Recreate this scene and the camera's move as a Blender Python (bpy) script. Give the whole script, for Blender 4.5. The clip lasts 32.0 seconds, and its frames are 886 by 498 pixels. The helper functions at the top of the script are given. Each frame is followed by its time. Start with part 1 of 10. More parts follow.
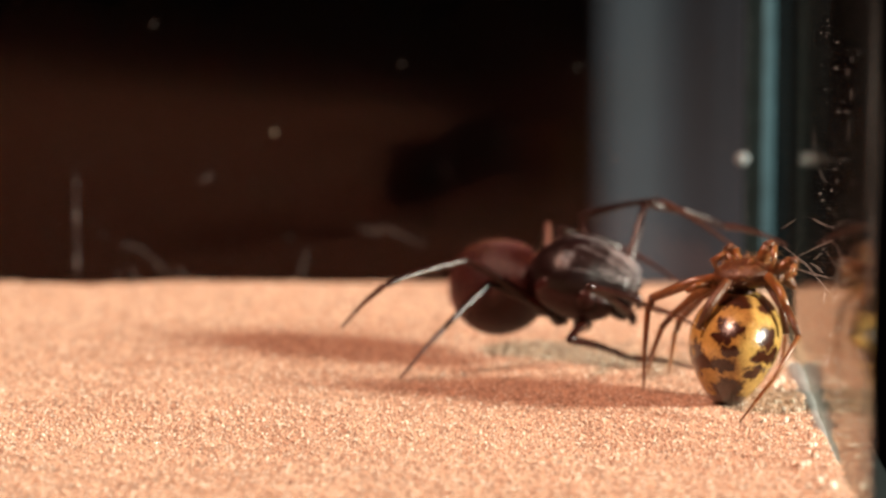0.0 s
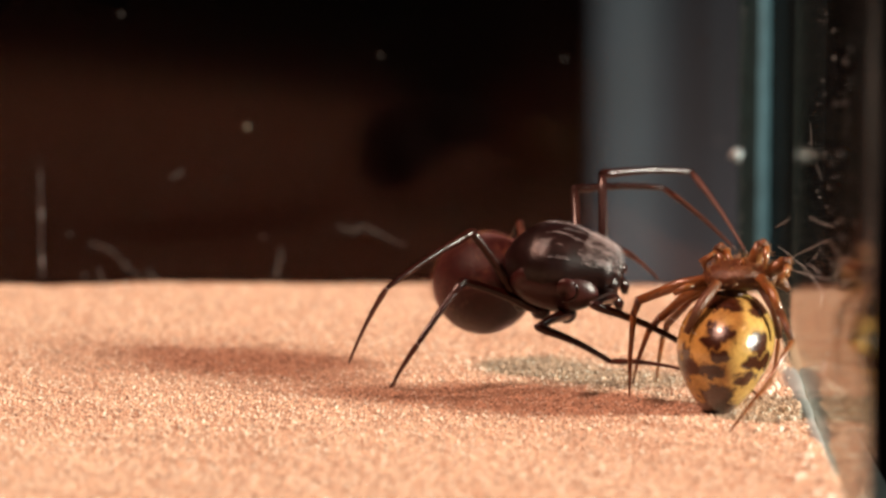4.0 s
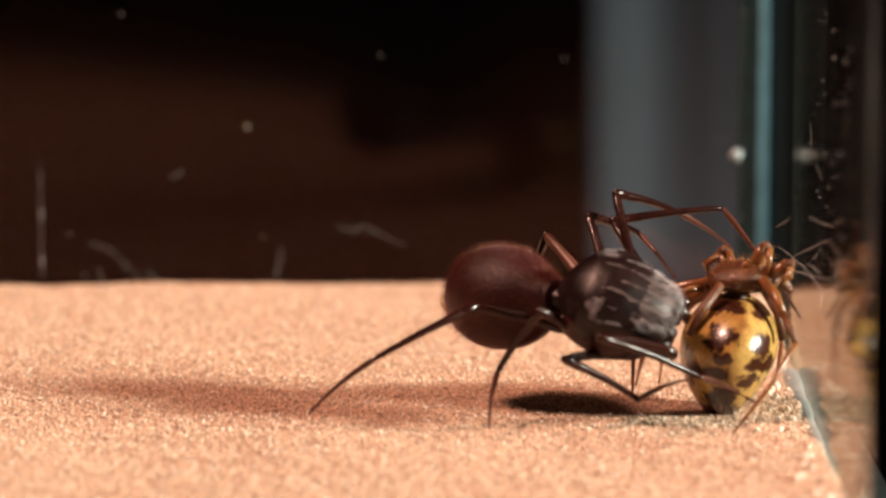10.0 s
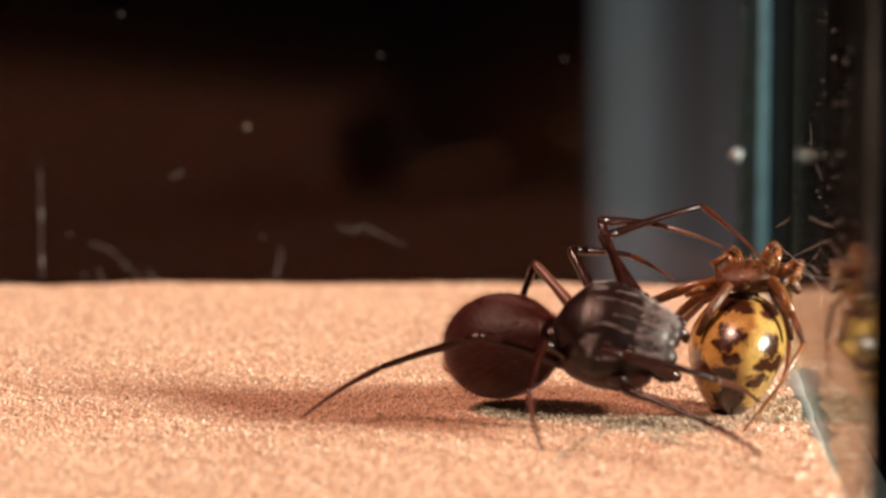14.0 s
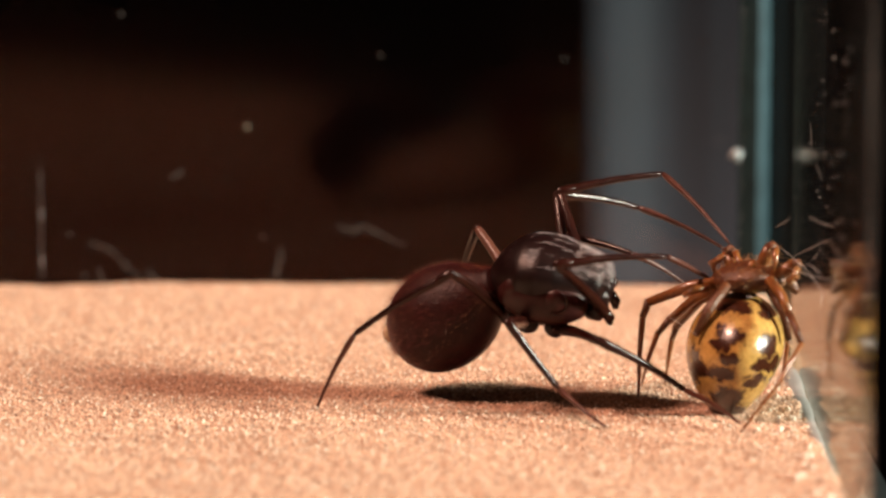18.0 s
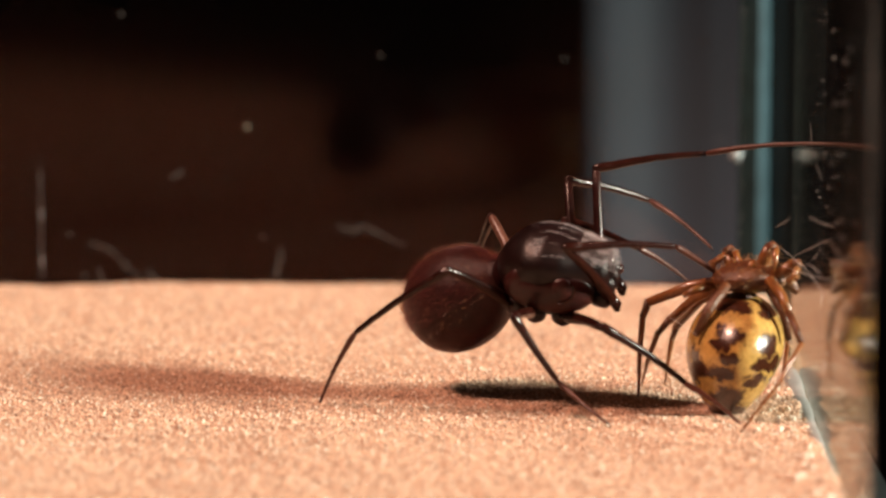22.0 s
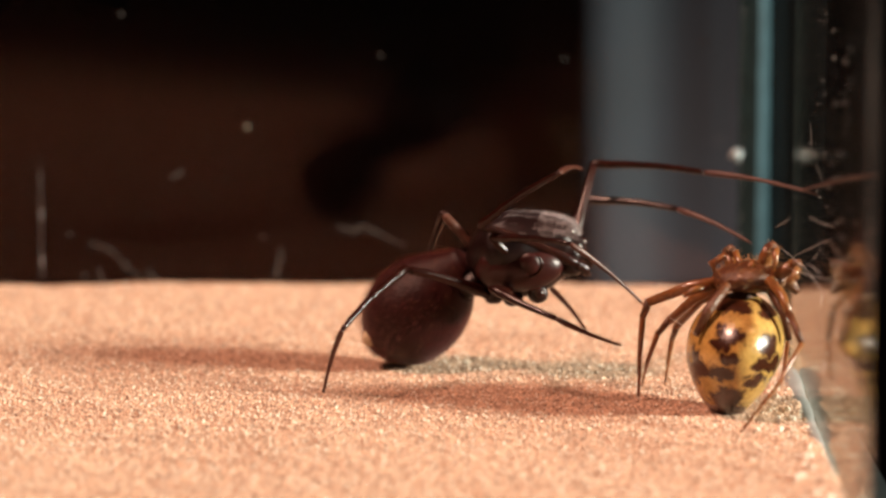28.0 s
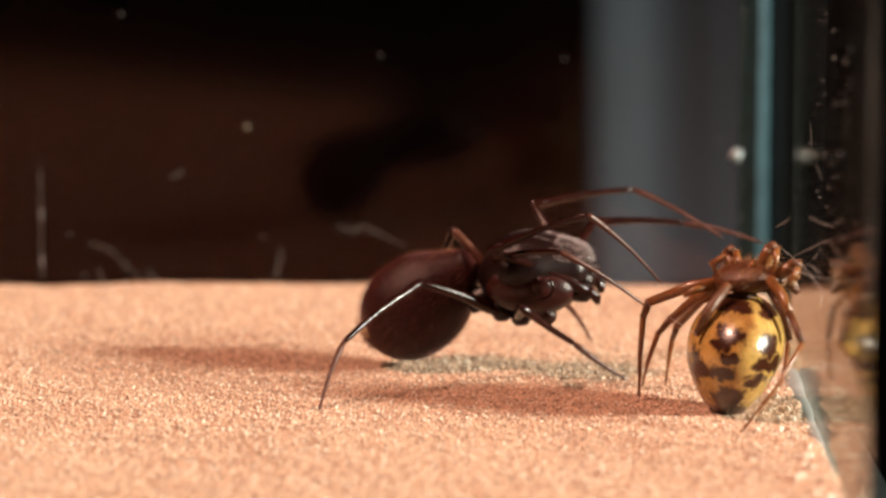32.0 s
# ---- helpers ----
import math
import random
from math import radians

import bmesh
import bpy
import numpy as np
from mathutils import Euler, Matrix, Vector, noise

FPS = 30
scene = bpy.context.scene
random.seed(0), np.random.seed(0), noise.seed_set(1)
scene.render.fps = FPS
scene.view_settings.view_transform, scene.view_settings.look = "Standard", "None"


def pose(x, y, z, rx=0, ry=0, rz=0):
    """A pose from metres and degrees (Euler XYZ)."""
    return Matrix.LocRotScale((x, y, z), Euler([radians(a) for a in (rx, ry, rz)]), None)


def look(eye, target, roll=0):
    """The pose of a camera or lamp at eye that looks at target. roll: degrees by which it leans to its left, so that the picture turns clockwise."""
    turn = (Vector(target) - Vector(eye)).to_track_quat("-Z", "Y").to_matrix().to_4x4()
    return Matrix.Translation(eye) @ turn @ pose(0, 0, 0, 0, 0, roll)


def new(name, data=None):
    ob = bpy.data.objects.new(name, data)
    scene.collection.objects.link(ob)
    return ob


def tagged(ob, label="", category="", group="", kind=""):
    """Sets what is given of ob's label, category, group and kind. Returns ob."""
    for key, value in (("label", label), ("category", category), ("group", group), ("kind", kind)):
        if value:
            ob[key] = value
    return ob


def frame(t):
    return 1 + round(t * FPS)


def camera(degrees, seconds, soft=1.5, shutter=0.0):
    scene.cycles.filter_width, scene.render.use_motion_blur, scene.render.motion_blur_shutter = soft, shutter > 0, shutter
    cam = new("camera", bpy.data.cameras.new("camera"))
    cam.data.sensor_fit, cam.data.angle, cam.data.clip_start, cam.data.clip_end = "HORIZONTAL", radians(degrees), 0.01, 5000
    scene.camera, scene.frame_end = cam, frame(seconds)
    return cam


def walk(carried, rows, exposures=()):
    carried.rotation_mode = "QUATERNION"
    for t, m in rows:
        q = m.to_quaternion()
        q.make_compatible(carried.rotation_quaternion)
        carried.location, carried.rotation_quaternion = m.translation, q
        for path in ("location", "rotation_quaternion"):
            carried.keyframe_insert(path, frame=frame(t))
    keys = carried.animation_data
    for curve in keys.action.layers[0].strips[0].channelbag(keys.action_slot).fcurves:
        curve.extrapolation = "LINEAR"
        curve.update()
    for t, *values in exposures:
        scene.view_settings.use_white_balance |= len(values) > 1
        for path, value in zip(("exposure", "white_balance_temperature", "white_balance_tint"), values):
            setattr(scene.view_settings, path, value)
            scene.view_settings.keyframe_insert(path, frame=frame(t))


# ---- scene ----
# ---- camera: a macro lens before a small glass tank, sizes in millimetres ----
MM = 0.001


def mm(x, y, z, rx=0, ry=0, rz=0):
    """A pose from millimetres and degrees."""
    return pose(x * MM, y * MM, z * MM, rx, ry, rz)


cam = camera(13.76, 32.0, soft=2.6)
NEAR = mm(0, -115.4, 21.25, 90 - 8.505)
FAR = mm(-0.70, -121.2, 22.12, 90 - 8.505)
walk(cam, [(0, FAR), (1.2, FAR), (1.3, NEAR), (32.0, NEAR)])
cam.data.dof.use_dof = True
cam.data.dof.focus_distance = 0.1125
cam.data.dof.aperture_fstop = 72

# ---- light: sun from the left and above, a lamp at its right side, a dark room ----
world = bpy.data.worlds.new("room")
scene.world = world
world.use_nodes = True
world.node_tree.nodes["Background"].inputs[0].default_value = (0.75, 0.85, 1.0, 1)
world.node_tree.nodes["Background"].inputs[1].default_value = 0.001

sun_data = bpy.data.lights.new("sun", "SUN")
sun_data.energy, sun_data.angle, sun_data.color = 3.15, radians(11), (1.0, 0.535, 0.395)
sun = new("sun", sun_data)
sun.matrix_world = look((-0.6, -0.13, 1.0), (0, 0, 0))

lamp_data = bpy.data.lights.new("lamp", "AREA")
lamp_data.shape, lamp_data.size = "DISK", 0.15
lamp_data.energy, lamp_data.color = 16.3, (1.0, 0.96, 0.805)
lamp = new("lamp", lamp_data)
lamp.matrix_world = look((0.80, -0.19, 0.272), (0, 0, 0))
scene.view_settings.exposure = 0.58


# ---- materials ----
def material(name, color, rough=0.5, metal=0.0, spec=0.5, noise_size=0.0, dark=0.7, bump=0.0, coat=0.0, emit=0.0, sss=0.0, sheen=0.0, random_tone=0.0):
    """A surface with a colour that varies at two scales; noise_size in millimetres."""
    m = bpy.data.materials.new(name)
    m.use_nodes = True
    nt = m.node_tree
    b = nt.nodes["Principled BSDF"]
    b.inputs["Base Color"].default_value = (*color, 1)
    b.inputs["Roughness"].default_value = rough
    b.inputs["Metallic"].default_value = metal
    b.inputs["Specular IOR Level"].default_value = spec
    b.inputs["Coat Weight"].default_value = coat
    b.inputs["Coat Roughness"].default_value = 0.12
    if sheen:
        b.inputs["Sheen Weight"].default_value, b.inputs["Sheen Roughness"].default_value = sheen, 0.35
        b.inputs["Sheen Tint"].default_value = (1.0, 0.5, 0.48, 1)
    if sss:
        b.inputs["Subsurface Weight"].default_value = sss
        b.inputs["Subsurface Radius"].default_value = (0.0004, 0.0002, 0.0001)
        b.inputs["Subsurface Scale"].default_value = 1.0
    if noise_size:
        tc = nt.nodes.new("ShaderNodeTexCoord")
        big, fine = nt.nodes.new("ShaderNodeTexNoise"), nt.nodes.new("ShaderNodeTexNoise")
        big.inputs["Scale"].default_value, big.inputs["Detail"].default_value = 1000 / noise_size, 3
        fine.inputs["Scale"].default_value, fine.inputs["Detail"].default_value = 6500 / noise_size, 2
        add = nt.nodes.new("ShaderNodeMath")
        add.operation = "MULTIPLY_ADD"
        add.inputs[1].default_value = 0.5
        half = nt.nodes.new("ShaderNodeMath")
        half.operation = "MULTIPLY"
        half.inputs[1].default_value = 0.5
        ramp = nt.nodes.new("ShaderNodeValToRGB")
        ramp.color_ramp.elements[0].position, ramp.color_ramp.elements[1].position = 0.36, 0.64
        ramp.color_ramp.elements[0].color = (*[c * dark for c in color], 1)
        ramp.color_ramp.elements[1].color = (*color, 1)
        for n in (big, fine):
            nt.links.new(tc.outputs["Object"], n.inputs["Vector"])
        nt.links.new(fine.outputs["Fac"], half.inputs[0])
        nt.links.new(big.outputs["Fac"], add.inputs[0])
        nt.links.new(half.outputs[0], add.inputs[2])
        nt.links.new(add.outputs[0], ramp.inputs["Fac"])
        nt.links.new(ramp.outputs["Color"], b.inputs["Base Color"])
        if bump:
            bm_node = nt.nodes.new("ShaderNodeBump")
            bm_node.inputs["Strength"].default_value = bump
            bm_node.inputs["Distance"].default_value = 0.00006
            nt.links.new(fine.outputs["Fac"], bm_node.inputs["Height"])
            nt.links.new(bm_node.outputs["Normal"], b.inputs["Normal"])
    if random_tone:
        geo = nt.nodes.new("ShaderNodeNewGeometry")
        ramp = nt.nodes.new("ShaderNodeValToRGB")
        ramp.color_ramp.elements[0].color = (*[c * random_tone * w for c, w in zip(color, (1.25, 0.95, 0.8))], 1)
        ramp.color_ramp.elements[1].color = (*[min(1, c * 1.45) for c in color], 1)
        gloss = nt.nodes.new("ShaderNodeMapRange")
        gloss.inputs["From Min"].default_value, gloss.inputs["From Max"].default_value = 0.0, 1.0
        gloss.inputs["To Min"].default_value, gloss.inputs["To Max"].default_value = 0.7, 0.12
        nt.links.new(geo.outputs["Random Per Island"], gloss.inputs["Value"])
        nt.links.new(gloss.outputs["Result"], b.inputs["Roughness"])
        nt.links.new(geo.outputs["Random Per Island"], ramp.inputs["Fac"])
        nt.links.new(ramp.outputs["Color"], b.inputs["Base Color"])
    return m


def glass_pane(name, tint, gain, blur, film):
    """A clear pane: what is behind it shows, and its faces mirror by Fresnel."""
    m = bpy.data.materials.new(name)
    m.use_nodes = True
    nt = m.node_tree
    nt.nodes.remove(nt.nodes["Principled BSDF"])
    outp = nt.nodes["Material Output"]
    clear, gloss, mix = nt.nodes.new("ShaderNodeBsdfTransparent"), nt.nodes.new("ShaderNodeBsdfGlossy"), nt.nodes.new("ShaderNodeMixShader")
    clear.inputs["Color"].default_value = (*tint, 1)
    gloss.inputs["Roughness"].default_value = blur
    gloss.inputs["Color"].default_value = (*gain, 1)
    fres = nt.nodes.new("ShaderNodeFresnel")
    fres.inputs["IOR"].default_value = 1.5
    nt.links.new(fres.outputs[0], mix.inputs["Fac"])
    nt.links.new(clear.outputs[0], mix.inputs[1])
    nt.links.new(gloss.outputs[0], mix.inputs[2])
    # a thin film of dust, thicker in patches
    dusty, over = nt.nodes.new("ShaderNodeBsdfDiffuse"), nt.nodes.new("ShaderNodeMixShader")
    dusty.inputs["Color"].default_value = (0.55, 0.72, 0.76, 1)
    tc, patch, amount = nt.nodes.new("ShaderNodeTexCoord"), nt.nodes.new("ShaderNodeTexNoise"), nt.nodes.new("ShaderNodeMapRange")
    patch.inputs["Scale"].default_value, patch.inputs["Detail"].default_value = 160, 6
    amount.inputs["From Min"].default_value, amount.inputs["From Max"].default_value = 0.3, 0.75
    amount.inputs["To Min"].default_value, amount.inputs["To Max"].default_value = film * 0.3, film * 1.7
    nt.links.new(tc.outputs["Object"], patch.inputs["Vector"])
    nt.links.new(patch.outputs["Fac"], amount.inputs["Value"])
    nt.links.new(amount.outputs["Result"], over.inputs["Fac"])
    nt.links.new(mix.outputs[0], over.inputs[1])
    nt.links.new(dusty.outputs[0], over.inputs[2])
    nt.links.new(over.outputs[0], outp.inputs["Surface"])
    return m


def ground_glass():
    """A ground glass edge: half clear, with pale upright streaks."""
    m = bpy.data.materials.new("ground_edge")
    m.use_nodes = True
    nt = m.node_tree
    nt.nodes.remove(nt.nodes["Principled BSDF"])
    clear, pale, mix = nt.nodes.new("ShaderNodeBsdfTransparent"), nt.nodes.new("ShaderNodeBsdfDiffuse"), nt.nodes.new("ShaderNodeMixShader")
    clear.inputs["Color"].default_value = (0.85, 0.87, 0.87, 1)
    pale.inputs["Color"].default_value = (0.62, 0.55, 0.52, 1)
    tc, stretch, streaks, amount = nt.nodes.new("ShaderNodeTexCoord"), nt.nodes.new("ShaderNodeMapping"), nt.nodes.new("ShaderNodeTexNoise"), nt.nodes.new("ShaderNodeMapRange")
    stretch.inputs["Scale"].default_value = (12000, 400, 260)
    streaks.inputs["Scale"].default_value, streaks.inputs["Detail"].default_value = 1.0, 5
    amount.inputs["From Min"].default_value, amount.inputs["From Max"].default_value = 0.42, 0.75
    amount.inputs["To Min"].default_value, amount.inputs["To Max"].default_value = 0.0, 0.1
    nt.links.new(tc.outputs["Object"], stretch.inputs["Vector"])
    nt.links.new(stretch.outputs[0], streaks.inputs["Vector"])
    nt.links.new(streaks.outputs["Fac"], amount.inputs["Value"])
    nt.links.new(amount.outputs["Result"], mix.inputs["Fac"])
    nt.links.new(clear.outputs[0], mix.inputs[1])
    nt.links.new(pale.outputs[0], mix.inputs[2])
    nt.links.new(mix.outputs[0], nt.nodes["Material Output"].inputs["Surface"])
    return m


SAND = material("sand", (0.5, 0.332, 0.232), 0.85, noise_size=0.35, dark=0.76, bump=0.9, spec=0.2)
GRAIN = material("sand_grain", (0.585, 0.397, 0.278), 0.4, random_tone=0.22, spec=0.8)
GLINT_QUARTZ = material("glint_quartz_grain", (0.95, 0.86, 0.72), 0.12, noise_size=0.05, dark=0.9, spec=1.0)
GRIT = material("pale_grit", (0.8, 0.74, 0.62), 0.4, noise_size=0.1, spec=0.5)
# near-black: the unlit room's dark is put into the table's colour
UNLIT_BLACK = material("unlit_black", (0.0005, 0.0004, 0.0004), 0.9, spec=0.0, noise_size=30, dark=0.6)
GLASS = glass_pane("glass", (0.93, 0.96, 0.95), (0.70, 0.425, 0.355), 0.1, 0.0002)
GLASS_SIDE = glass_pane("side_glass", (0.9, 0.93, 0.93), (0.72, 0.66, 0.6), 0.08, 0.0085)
# copy of the side glass with its reflection darkened nearly away in the colour
GLASS_DULLED = glass_pane("dulled_side_glass", (0.9, 0.93, 0.93), (0.06, 0.07, 0.07), 0.07, 0.008)
EDGE = material("green_glass_edge", (0.025, 0.053, 0.066), 0.5, noise_size=6, dark=0.6, spec=0.1)
EDGE_MID = material("teal_joint", (0.016, 0.042, 0.05), 0.5, noise_size=6, dark=0.6, spec=0.1)
EDGE_DARK = material("dark_glass_edge", (0.012, 0.02, 0.022), 0.3, noise_size=5, dark=0.5, spec=0.6)
CLEAR = bpy.data.materials.new("clear_glass")
CLEAR.use_nodes = True
CLEAR.node_tree.nodes.remove(CLEAR.node_tree.nodes["Principled BSDF"])
CLEAR.node_tree.links.new(CLEAR.node_tree.nodes.new("ShaderNodeBsdfTransparent").outputs[0], CLEAR.node_tree.nodes["Material Output"].inputs["Surface"])
GLASS_SCATTER = material("pale_glass_scatter", (0.3, 0.31, 0.30), 0.35, noise_size=1.2, dark=0.7, bump=0.3)
REFLECTION_SHEET = material("blue_grey_reflection", (0.0058, 0.0124, 0.024), 0.8, noise_size=12, dark=0.7)
DUST_DIM = material("dim_dust", (0.04, 0.035, 0.031), 0.8, noise_size=0.3, dark=0.7)
DUST = material("dust", (0.7, 0.73, 0.73), 0.7, noise_size=0.3, dark=0.8)
SCRATCH = material("scratch", (0.16, 0.145, 0.14), 0.5, noise_size=0.4, dark=0.5)
DUST_MID = material("grey_dust", (0.16, 0.15, 0.11), 0.8, noise_size=0.3, dark=0.7)
DUST_WHITE = material("white_dust", (0.3, 0.36, 0.38), 0.6, noise_size=0.2, dark=0.8)
SMEAR = material("smear", (0.06, 0.046, 0.04), 0.9, noise_size=0.25, dark=0.4)
STREAK = ground_glass()
SILK = material("silk", (0.7, 0.7, 0.68), 0.35, noise_size=0.6, dark=0.8)
HUNTER_DARK = material("dark_cuticle", (0.010, 0.0028, 0.0021), 0.3, noise_size=0.35, dark=0.5, bump=0.35, spec=0.35)
HUNTER_BACK = material("carapace_cuticle", (0.011, 0.0034, 0.0032), 0.33, noise_size=0.3, dark=0.35, bump=0.25, spec=0.32)
HUNTER_RED = material("velvet_abdomen", (0.027, 0.0024, 0.0021), 0.42, spec=0.24, noise_size=0.4, dark=0.45, bump=0.5, sheen=0.14)
HUNTER_LEG = material("leg_cuticle", (0.021, 0.0046, 0.0029), 0.2, noise_size=0.3, dark=0.45, bump=0.15, spec=0.34)
HUNTER_TIP = material("pale_leg_tip", (0.075, 0.023, 0.0135), 0.32, noise_size=0.3, dark=0.6, bump=0.2, spec=0.4)
HUNTER_SIDE = material("red_brown_cuticle", (0.034, 0.0066, 0.0055), 0.34, noise_size=0.4, dark=0.5, bump=0.2, spec=0.34)
HUNTER_PALE = material("amber_thigh", (0.11, 0.04, 0.024), 0.35, noise_size=0.3, dark=0.6, bump=0.2)
HAIR_WHITE = material("white_hair", (0.58, 0.57, 0.58), 0.4, noise_size=0.2, dark=0.7)
HAIR_GREY = material("grey_hair", (0.5, 0.5, 0.53), 0.5, noise_size=0.2, dark=0.6)
HAIR_BROWN = material("brown_hair", (0.04, 0.013, 0.01), 0.7, spec=0.1, noise_size=0.2, dark=0.7)
HAIR_RED = material("red_fuzz", (0.13, 0.036, 0.034), 0.7, spec=0.1, noise_size=0.2, dark=0.7)
HAIR_AMBER = material("amber_hair", (0.5, 0.27, 0.11), 0.3, noise_size=0.2, dark=0.7)
EYE = material("eye", (0.008, 0.008, 0.009), 0.06, coat=1.0)
CREAM = material("cream_spinnerets", (0.62, 0.50, 0.33), 0.5, noise_size=0.2, dark=0.8)
AMBER = material("amber_cuticle", (0.225, 0.086, 0.022), 0.3, noise_size=0.3, dark=0.5, bump=0.2, coat=0.3, sss=0.3)
AMBER_DARK = material("brown_cuticle", (0.12, 0.038, 0.0105), 0.4, noise_size=0.45, dark=0.3, bump=0.7, coat=0.05)


def blotched():
    """The prey's abdomen: cream yellow with chocolate blotches in two uneven rows."""
    m = material("blotched_yellow", (0.52, 0.315, 0.088), 0.25, noise_size=0.5, dark=0.55, bump=0.25, coat=0.35, sss=0.08)
    nt = m.node_tree
    b = nt.nodes["Principled BSDF"]
    base = b.inputs["Base Color"].links[0].from_socket
    tc = nt.nodes.new("ShaderNodeTexCoord")
    warp = nt.nodes.new("ShaderNodeTexNoise")
    warp.inputs["Scale"].default_value, warp.inputs["Detail"].default_value = 3300, 6
    shift = nt.nodes.new("ShaderNodeVectorMath")
    shift.operation = "MULTIPLY_ADD"
    shift.inputs[1].default_value = (0.00065, 0.00065, 0.00065)
    sub = nt.nodes.new("ShaderNodeVectorMath")
    sub.operation = "SUBTRACT"
    sub.inputs[1].default_value = (0.000325, 0.000325, 0.000325)
    nt.links.new(tc.outputs["Object"], warp.inputs["Vector"])
    nt.links.new(warp.outputs["Color"], shift.inputs[0])
    nt.links.new(tc.outputs["Object"], shift.inputs[2])
    nt.links.new(shift.outputs[0], sub.inputs[0])
    last = None
    # blotch centres (x, z) in mm from the middle of the abdomen, with their half widths and heights
    for x, z, w, h in BLOTCHES:
        m1 = nt.nodes.new("ShaderNodeVectorMath")
        m1.operation = "SUBTRACT"
        m1.inputs[1].default_value = (x * MM, -1.5 * MM, z * MM)
        m2 = nt.nodes.new("ShaderNodeVectorMath")
        m2.operation = "MULTIPLY"
        m2.inputs[1].default_value = (0.86 / (w * MM), 0.2 / MM, 0.86 / (h * MM))
        ln = nt.nodes.new("ShaderNodeVectorMath")
        ln.operation = "LENGTH"
        nt.links.new(sub.outputs[0], m1.inputs[0])
        nt.links.new(m1.outputs[0], m2.inputs[0])
        nt.links.new(m2.outputs[0], ln.inputs[0])
        if last is None:
            last = ln.outputs["Value"]
        else:
            mn = nt.nodes.new("ShaderNodeMath")
            mn.operation = "MINIMUM"
            nt.links.new(last, mn.inputs[0])
            nt.links.new(ln.outputs["Value"], mn.inputs[1])
            last = mn.outputs[0]
    ramp = nt.nodes.new("ShaderNodeValToRGB")
    ramp.color_ramp.elements[0].position, ramp.color_ramp.elements[1].position = 0.72, 1.25
    ramp.color_ramp.elements[0].color, ramp.color_ramp.elements[1].color = (0, 0, 0, 1), (1, 1, 1, 1)
    mix = nt.nodes.new("ShaderNodeMix")
    mix.data_type = "RGBA"
    mix.inputs["A"].default_value = (0.036, 0.010, 0.004, 1)
    nt.links.new(last, ramp.inputs["Fac"])
    nt.links.new(ramp.outputs["Color"], mix.inputs["Factor"])
    nt.links.new(base, mix.inputs["B"])
    nt.links.new(mix.outputs["Result"], b.inputs["Base Color"])
    return m


BLOTCHES = [(-0.36, 1.02, 0.42, 0.25), (-0.62, 0.72, 0.26, 0.2), (-0.39, 0.34, 0.32, 0.19), (-0.77, -0.12, 0.55, 0.22), (-0.45, -0.22, 0.3, 0.2), (0.74, 0.65, 0.32, 0.38), (0.67, 0.08, 0.44, 0.22),
            (0.36, -0.38, 0.42, 0.24), (-0.39, -0.95, 0.52, 0.4), (-0.4, -1.42, 0.55, 0.34), (1.02, 0.05, 0.2, 0.32), (0.95, -0.64, 0.16, 0.2), (0.0, -1.66, 0.5, 0.2), (-1.32, -0.1, 0.2, 0.6), (1.34, -0.5, 0.14, 0.5), (-0.3, 1.75, 0.7, 0.2), (0.9, 1.6, 0.4, 0.3)]
YELLOW = blotched()


# ---- mesh helpers, all in millimetres ----
def link(name, bm, mat, parent=None, label="", at=None, smooth=True):
    me = bpy.data.meshes.new(name)
    bm.transform(Matrix.Scale(MM, 4))
    bmesh.ops.recalc_face_normals(bm, faces=bm.faces)
    bm.to_mesh(me)
    bm.free()
    me.materials.append(mat)
    if smooth:  # blocks stay flat
        me.polygons.foreach_set("use_smooth", [True] * len(me.polygons))
    ob = new(name, me)
    if parent is not None:
        ob.parent = parent
    if at is not None:
        ob.matrix_basis = at
    if label:
        ob["label"] = label
    return ob


def part(name, bm, mat, parent, label="", at=None, smooth=True):
    return link(name, bm, mat, parent, label, at, smooth)


def loft(rings, n=24, bm=None):
    """A closed skin over rings (centre, half width vector, half height vector)."""
    bm = bm or bmesh.new()
    loops = []
    for c, u, v in rings:
        c, u, v = Vector(c), Vector(u), Vector(v)
        loops.append([bm.verts.new(c + u * math.cos(2 * math.pi * i / n) + v * math.sin(2 * math.pi * i / n)) for i in range(n)])
    for a, b in zip(loops, loops[1:]):
        for i in range(n):
            bm.faces.new((a[i], a[(i + 1) % n], b[(i + 1) % n], b[i]))
    bm.faces.new(loops[0][::-1])
    bm.faces.new(loops[-1])
    return bm


def rod(points, radii, n=10, bm=None):
    """A round rod through points with a radius at each."""
    pts = [Vector(p) for p in points]
    rings = []
    hint = Vector((0.13, 0.31, 0.94))
    for i, p in enumerate(pts):
        d = (pts[min(i + 1, len(pts) - 1)] - pts[max(i - 1, 0)]).normalized()
        u = d.cross(hint)
        u = u.normalized() if u.length > 1e-4 else d.orthogonal().normalized()
        v = u.cross(d).normalized()
        rings.append((p, u * radii[i], v * radii[i]))
    return loft(rings, n, bm)


def block(x0, x1, y0, y1, z0, z1, bevel=0.0):
    bm = bmesh.new()
    bmesh.ops.create_cube(bm, size=1)
    for v in bm.verts:
        v.co = Vector(((x0 + x1) / 2 + v.co.x * (x1 - x0), (y0 + y1) / 2 + v.co.y * (y1 - y0), (z0 + z1) / 2 + v.co.z * (z1 - z0)))
    if bevel:
        bmesh.ops.bevel(bm, geom=bm.edges[:], offset=bevel, segments=2, affect="EDGES")
    return bm


